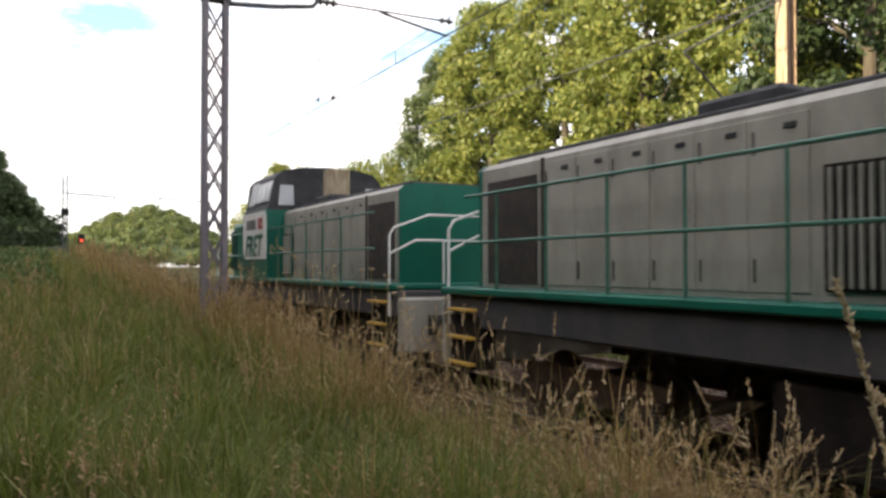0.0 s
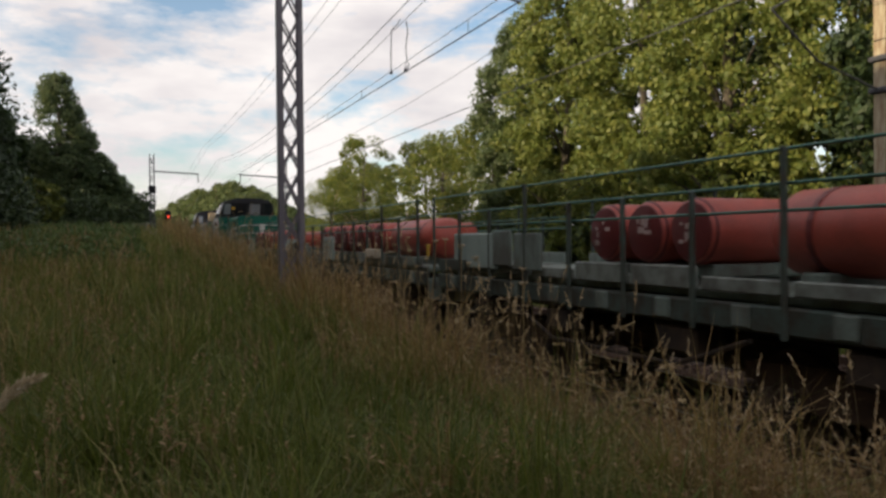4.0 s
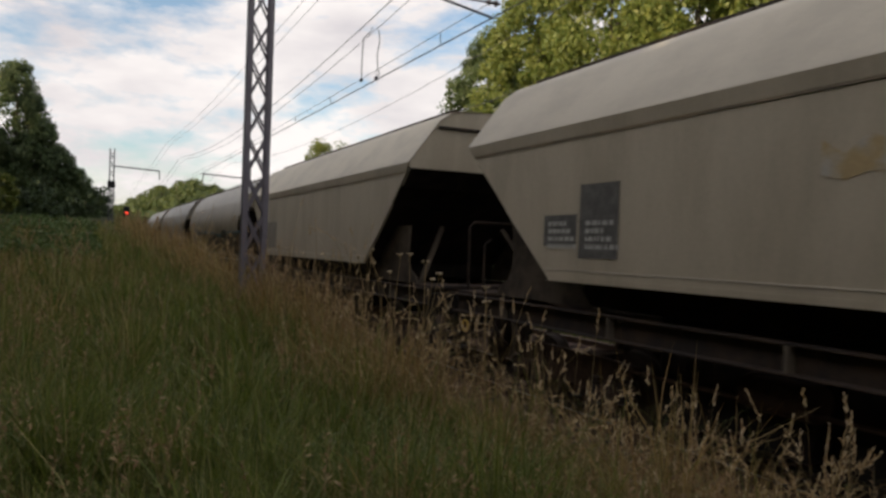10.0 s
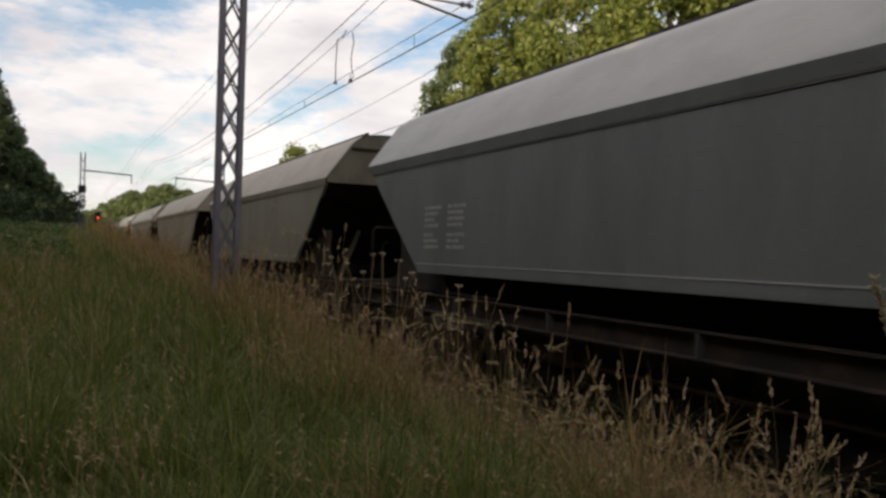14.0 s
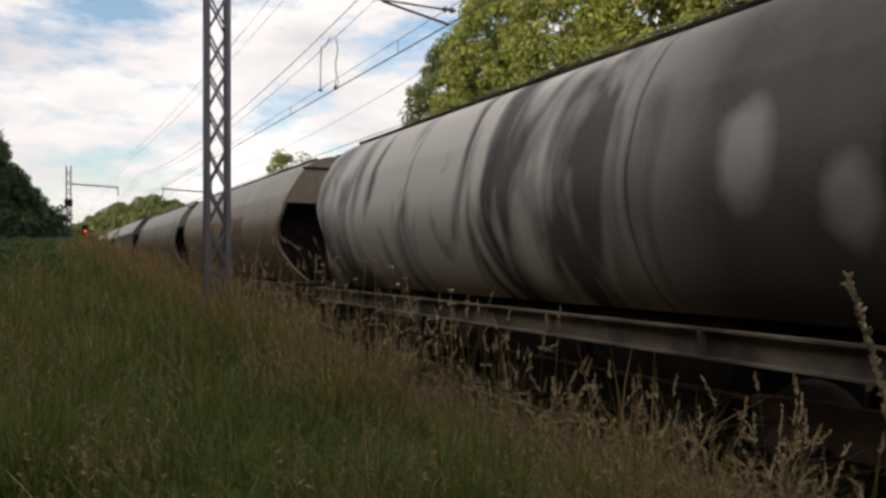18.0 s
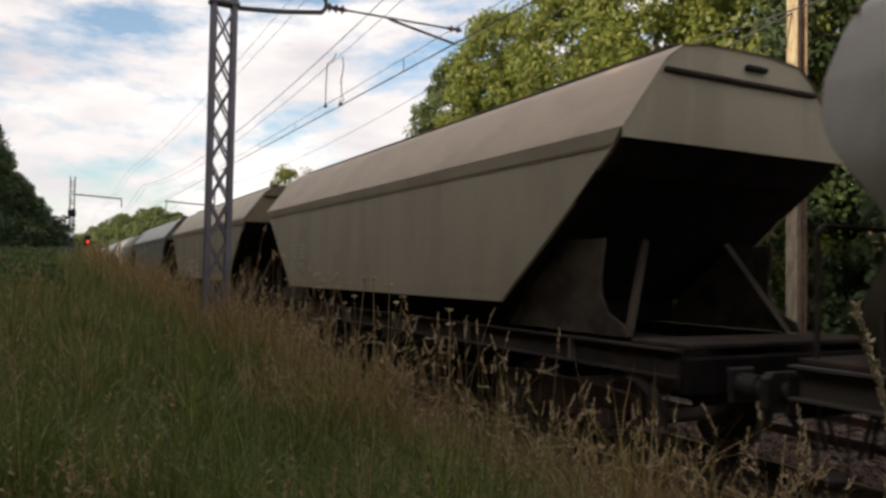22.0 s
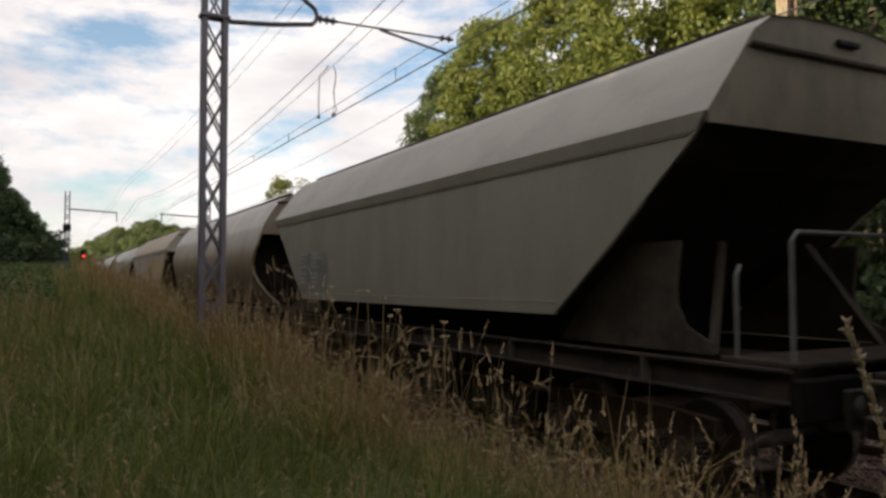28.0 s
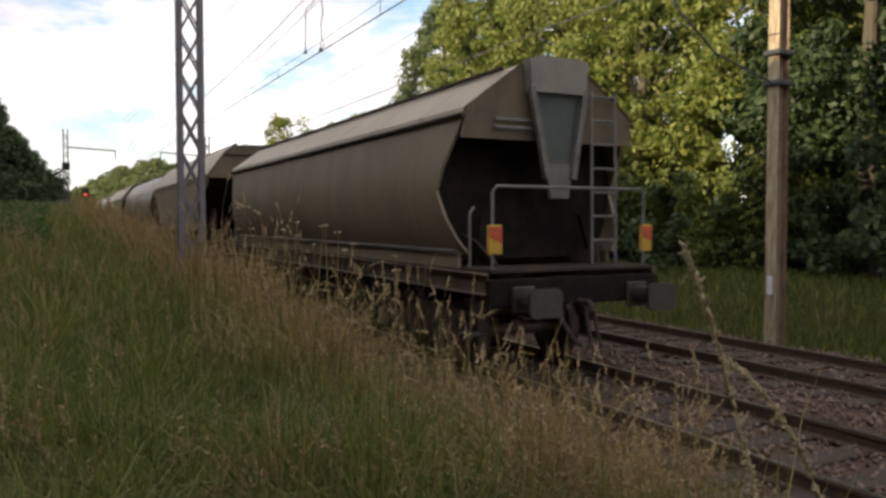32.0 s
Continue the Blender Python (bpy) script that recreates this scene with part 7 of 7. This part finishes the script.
def build_trees():
    # tall row beyond the second track
    spec = [(12.6, 6.5, 13.5, 3.3), (11.6, 11.5, 13.8, 3.2), (12.8, 15.5, 14.5, 3.5), (11.8, 19.8, 14.0, 3.3), (12.4, 24.5, 14.2, 3.4), (11.6, 29.3, 13.6, 3.0), (11.9, 33.6, 12.4, 2.7), (15.0, 33.0, 11.5, 2.9), (16.0, 9.0, 14.5, 3.6), (16.5, 21.0, 15.0, 3.6), (13.2, 1.0, 13.5, 3.4), (13.0, -5.0, 13.5, 3.4), (16.2, 14.5, 13.0, 3.4), (16.0, 27.0, 12.5, 3.2), (15.8, 3.0, 13.0, 3.4)]
    for i, (x, y, h, s) in enumerate(spec):
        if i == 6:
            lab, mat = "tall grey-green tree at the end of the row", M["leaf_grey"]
        # end and back of the row: shade put into a dark leaf colour
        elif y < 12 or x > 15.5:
            lab, mat = "broadleaf tree with bare lower trunk, shade put into its leaf colour" if y < 12 else "tree behind the sunlit row, shade put into its leaf colour", M["leaf_dark"]
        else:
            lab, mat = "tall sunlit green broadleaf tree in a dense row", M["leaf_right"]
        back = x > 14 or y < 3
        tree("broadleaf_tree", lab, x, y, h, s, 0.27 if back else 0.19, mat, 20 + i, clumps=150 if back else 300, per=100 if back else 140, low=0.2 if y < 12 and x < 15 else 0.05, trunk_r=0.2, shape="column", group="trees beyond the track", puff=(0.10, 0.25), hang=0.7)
    # lower growth further along
    for i, (x, y, h, s) in enumerate([(12.5, 38, 8.5, 3.0), (12.0, 44, 8.0, 3.2), (13.0, 50, 8.3, 3.2), (11.0, 58, 9.6, 3.0), (13, 66, 8.5, 3.5), (15, 76, 9, 4), (17, 90, 9, 4.5)]):
        tree("broadleaf_tree", "smaller yellowish green tree along the line", x, y, h, s, 0.2, M["leaf_bush"], 40 + i, clumps=130, per=110, low=0.05, trunk_r=0.13, group="trees beyond the track", puff=(0.11, 0.27), hang=0.4)
    # undergrowth below the row and filler shrubs behind; shade is in their leaf colours
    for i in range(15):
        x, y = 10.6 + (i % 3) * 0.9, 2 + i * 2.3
        tree("bush", "leafy undergrowth below the trees, shade put into its colour", x, y, 2.9, 1.9, 0.23, M["leaf_mid"], 60 + i, clumps=26, per=110, low=0.05, trunk_r=0.06, limbs=4, group="undergrowth")
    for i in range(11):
        tree("bush", "tall shrub added behind the row, shade put into its colour", 14.3 + (i % 2) * 0.8, 3 + i * 3.1, 6.0 + (i % 3) * 0.6, 2.3, 0.32, M["leaf_dark"], 240 + i, clumps=40, per=90, low=0.03, trunk_r=0.07, limbs=4, group="undergrowth")
    # trees on the bank to the left
    for i, (x, y, h, s, lab) in enumerate([(-11.4, 70, 12.3, 2.3, "tall narrow dark green tree on the bank"), (-10.4, 70.2, 10.0, 2.1, "dark green tree crowded against a taller one"), (-9.6, 70.5, 8.0, 1.9, "dark green tree leaning against a taller one"),
                                           (-8.3, 71, 5.8, 1.7, "dark rounded tree on the bank"), (-7.2, 72, 4.2, 1.5, "low dark tree at the end of the clump"), (-6.2, 73, 2.7, 1.3, "low dark shrub at the end of the clump")]):
        tree("bank_tree", lab, x, y, h, s, 0.24, M["leaf_grey"] if i == 0 else M["leaf_mid"], 80 + i, clumps=190 if i == 0 else 120, per=110, low=0.02, shape="column", group="trees on the bank", puff=(0.14, 0.36), hang=0.3)
    for i, (x, y, h, s) in enumerate([(-14.6, 45, 15.5, 3.9), (-18.5, 49, 12, 4.4)]):
        tree("bank_tree", "large dark tree at the edge of the meadow", x, y, h, s, 0.26, M["leaf_dark"], 86 + i, clumps=260 if i == 0 else 120, per=110, low=0.02, shape="cone" if i == 0 else "round", group="trees on the bank")
    tree("bank_bush", "yellow-green sunlit bush on the bank", -11.9, 58, 3.4, 1.5, 0.2, M["leaf_bush"], 92, clumps=60, per=150, low=0.03, trunk_r=0.07, limbs=4, group="trees on the bank")
    # trees added, mostly out of sight, to keep the low sun off the cutting
    for i in range(14):
        y = -46 + i * 6.2
        tree("meadow_tree", "tree added along the meadow to cast shade", -14.6 - max(0, y - 22) * 0.04, y, 9.8 + (i % 3) * 0.5, 3.9, 1.2, M["leaf_dark"], 100 + i, clumps=90, per=42, low=0.02, group="trees along the meadow")
        tree("meadow_tree", "tree added along the meadow to cast shade", -20.5 - max(0, y - 12) * 0.12, y + 3, 10.4 + (i % 3) * 0.5, 4.4, 1.3, M["leaf_dark"], 130 + i, clumps=90, per=42, low=0.02, group="trees along the meadow")
    for i, (x, y) in enumerate([(-15.5, 40.5), (-16, 46), (-19, 42)]):
        tree("meadow_tree", "low tree added along the meadow to cast shade", x, y, 8.6, 3.6, 1.2, M["leaf_dark"], 160 + i, clumps=90, per=42, low=0.02, group="trees along the meadow")
    for i in range(5):
        tree("meadow_tree", "tree added along the meadow to cast shade", -18.0 - 0.2 * i, 53 + i * 6.2, 9.5 + (i % 2) * 0.5, 4.0, 1.2, M["leaf_dark"], 215 + i, clumps=80, per=34, low=0.02, group="trees along the meadow")
    for i in range(17):
        tree("meadow_tree", "low tree added along the meadow to cast shade", -15.5 - 0.05 * i + (i % 3) * 0.6, 80 + i * 6.5, 7.4 + (i % 4) * 0.4, 3.6, 1.1, M["leaf_dark"], 170 + i, clumps=70, per=36, low=0.02, group="trees along the meadow")
    for i in range(17):
        tree("meadow_tree", "tree added along the meadow to cast shade", -14.5 + (i % 3) * 0.6, 192 + i * 8.5, 11.0 + (i % 4) * 0.5, 4.6, 1.4, M["leaf_dark"], 190 + i, clumps=70, per=32, low=0.02, group="trees along the meadow")
    # wooded rise in the distance
    def rise(x):
        return 7 + 16.5 * math.exp(-((x - 27) / 24) ** 2)

    xs, fs = [-60 + 4 * i for i in range(46)], [0, 0.15, 0.35, 0.6, 0.85, 1.0, 1.15]
    v = np.array([(x, 225 + 50 * f, 3 + (rise(x) - 5.5) * min(f, 1.0) ** 0.8) for x in xs for f in fs], float)
    q = np.array([(i * 7 + k, (i + 1) * 7 + k, (i + 1) * 7 + k + 1, i * 7 + k + 1) for i in range(45) for k in range(6)])
    tagged(new("distant_rise", mesh_from_arrays("distant_rise", v, q, M["rise"])), "distant green rise beyond the line", "hill", kind="structure")
    rng = random.Random(7)
    cs, rs = [], []
    for i in range(1100):
        x = rng.uniform(-40, 75)
        f = rng.random()
        top = rise(x)
        r = rng.uniform(1.1, 2.6)
        cs.append((x, 225 + 50 * f, 4 + (top - 4) * f ** 0.8 - r * 0.8))
        rs.append(r)
    tagged(new("distant_wood", leaves("distant_wood", cs, rs, 75, 1.0, M["leaf_far"], 3)), "distant wooded rise in soft green", "woodland", kind="stuff")
    cs, rs = [], []
    for i in range(300):
        x, y = rng.uniform(-10.5, -6.0), rng.uniform(19, 50)
        r = rng.uniform(0.2, 0.42)
        cs.append((x, y, float(ground_z(x, y)) + rng.uniform(0.05, 0.42)))
        rs.append(r)
    tagged(new("nettle_patch", leaves("nettle_patch", cs, rs, 70, 0.13, M["leaf_weed"], 5, hang=0.3)), "tall dark green nettles on the crest of the bank", "weeds", kind="stuff")
    cs, rs = [], []
    for i in range(110):
        cs.append((rng.uniform(-16, -4.2), rng.uniform(60, 110), rng.uniform(3.4, 5.2)))
        rs.append(rng.uniform(0.6, 1.3))
    tagged(new("bank_scrub", leaves("bank_scrub", cs, rs, 170, 0.3, M["leaf_dark"], 4)), "low dark scrub along the crest of the bank", "scrub", kind="stuff")


build_trees()
build_grass()
near_stalk("dry grass stalk with a feathery seed head close by", (-4.1, 1.2, 0.3), (-4.58, 1.2, 1.95), (-4.28, 1.2, 1.4), 1)
near_stalk("drooping dry grass stalk with a feathery seed head", (-3.75, 1.2, 0.15), (-4.44, 1.2, 1.66), (-3.95, 1.2, 1.42), 2)
near_stalk("pale drooping grass seed head in the meadow", (-6.76, 1.6, 0.45), (-6.50, 1.6, 1.72), (-6.72, 1.6, 1.66), 3, 0.0025, 0.72, 0.003)

for i, (x, y, h) in enumerate([(-3.95, 5.5, 1.30), (-3.85, 5.9, 1.36), (-3.75, 6.8, 1.34), (-3.7, 4.9, 1.28), (-3.8, 7.4, 1.30)]):
    wild_carrot(x, y, h, 50 + i)


# ---- motion ----
def run(t):
    """Metres that the train has run at t seconds."""
    return 10.9914 * t + 0.07042 * t * t - 0.0010445 * t ** 3


def motions():
    for w, u, off in TRAIN:
        rows = []
        for i in range(33):
            y = run(i) + u
            rows.append((float(i), pose(off + bend(y), y, 0, 0, 0, -math.degrees(math.atan(0.0004 * max(0.0, y - 55.0))))))
        walk(w, rows)


motions()
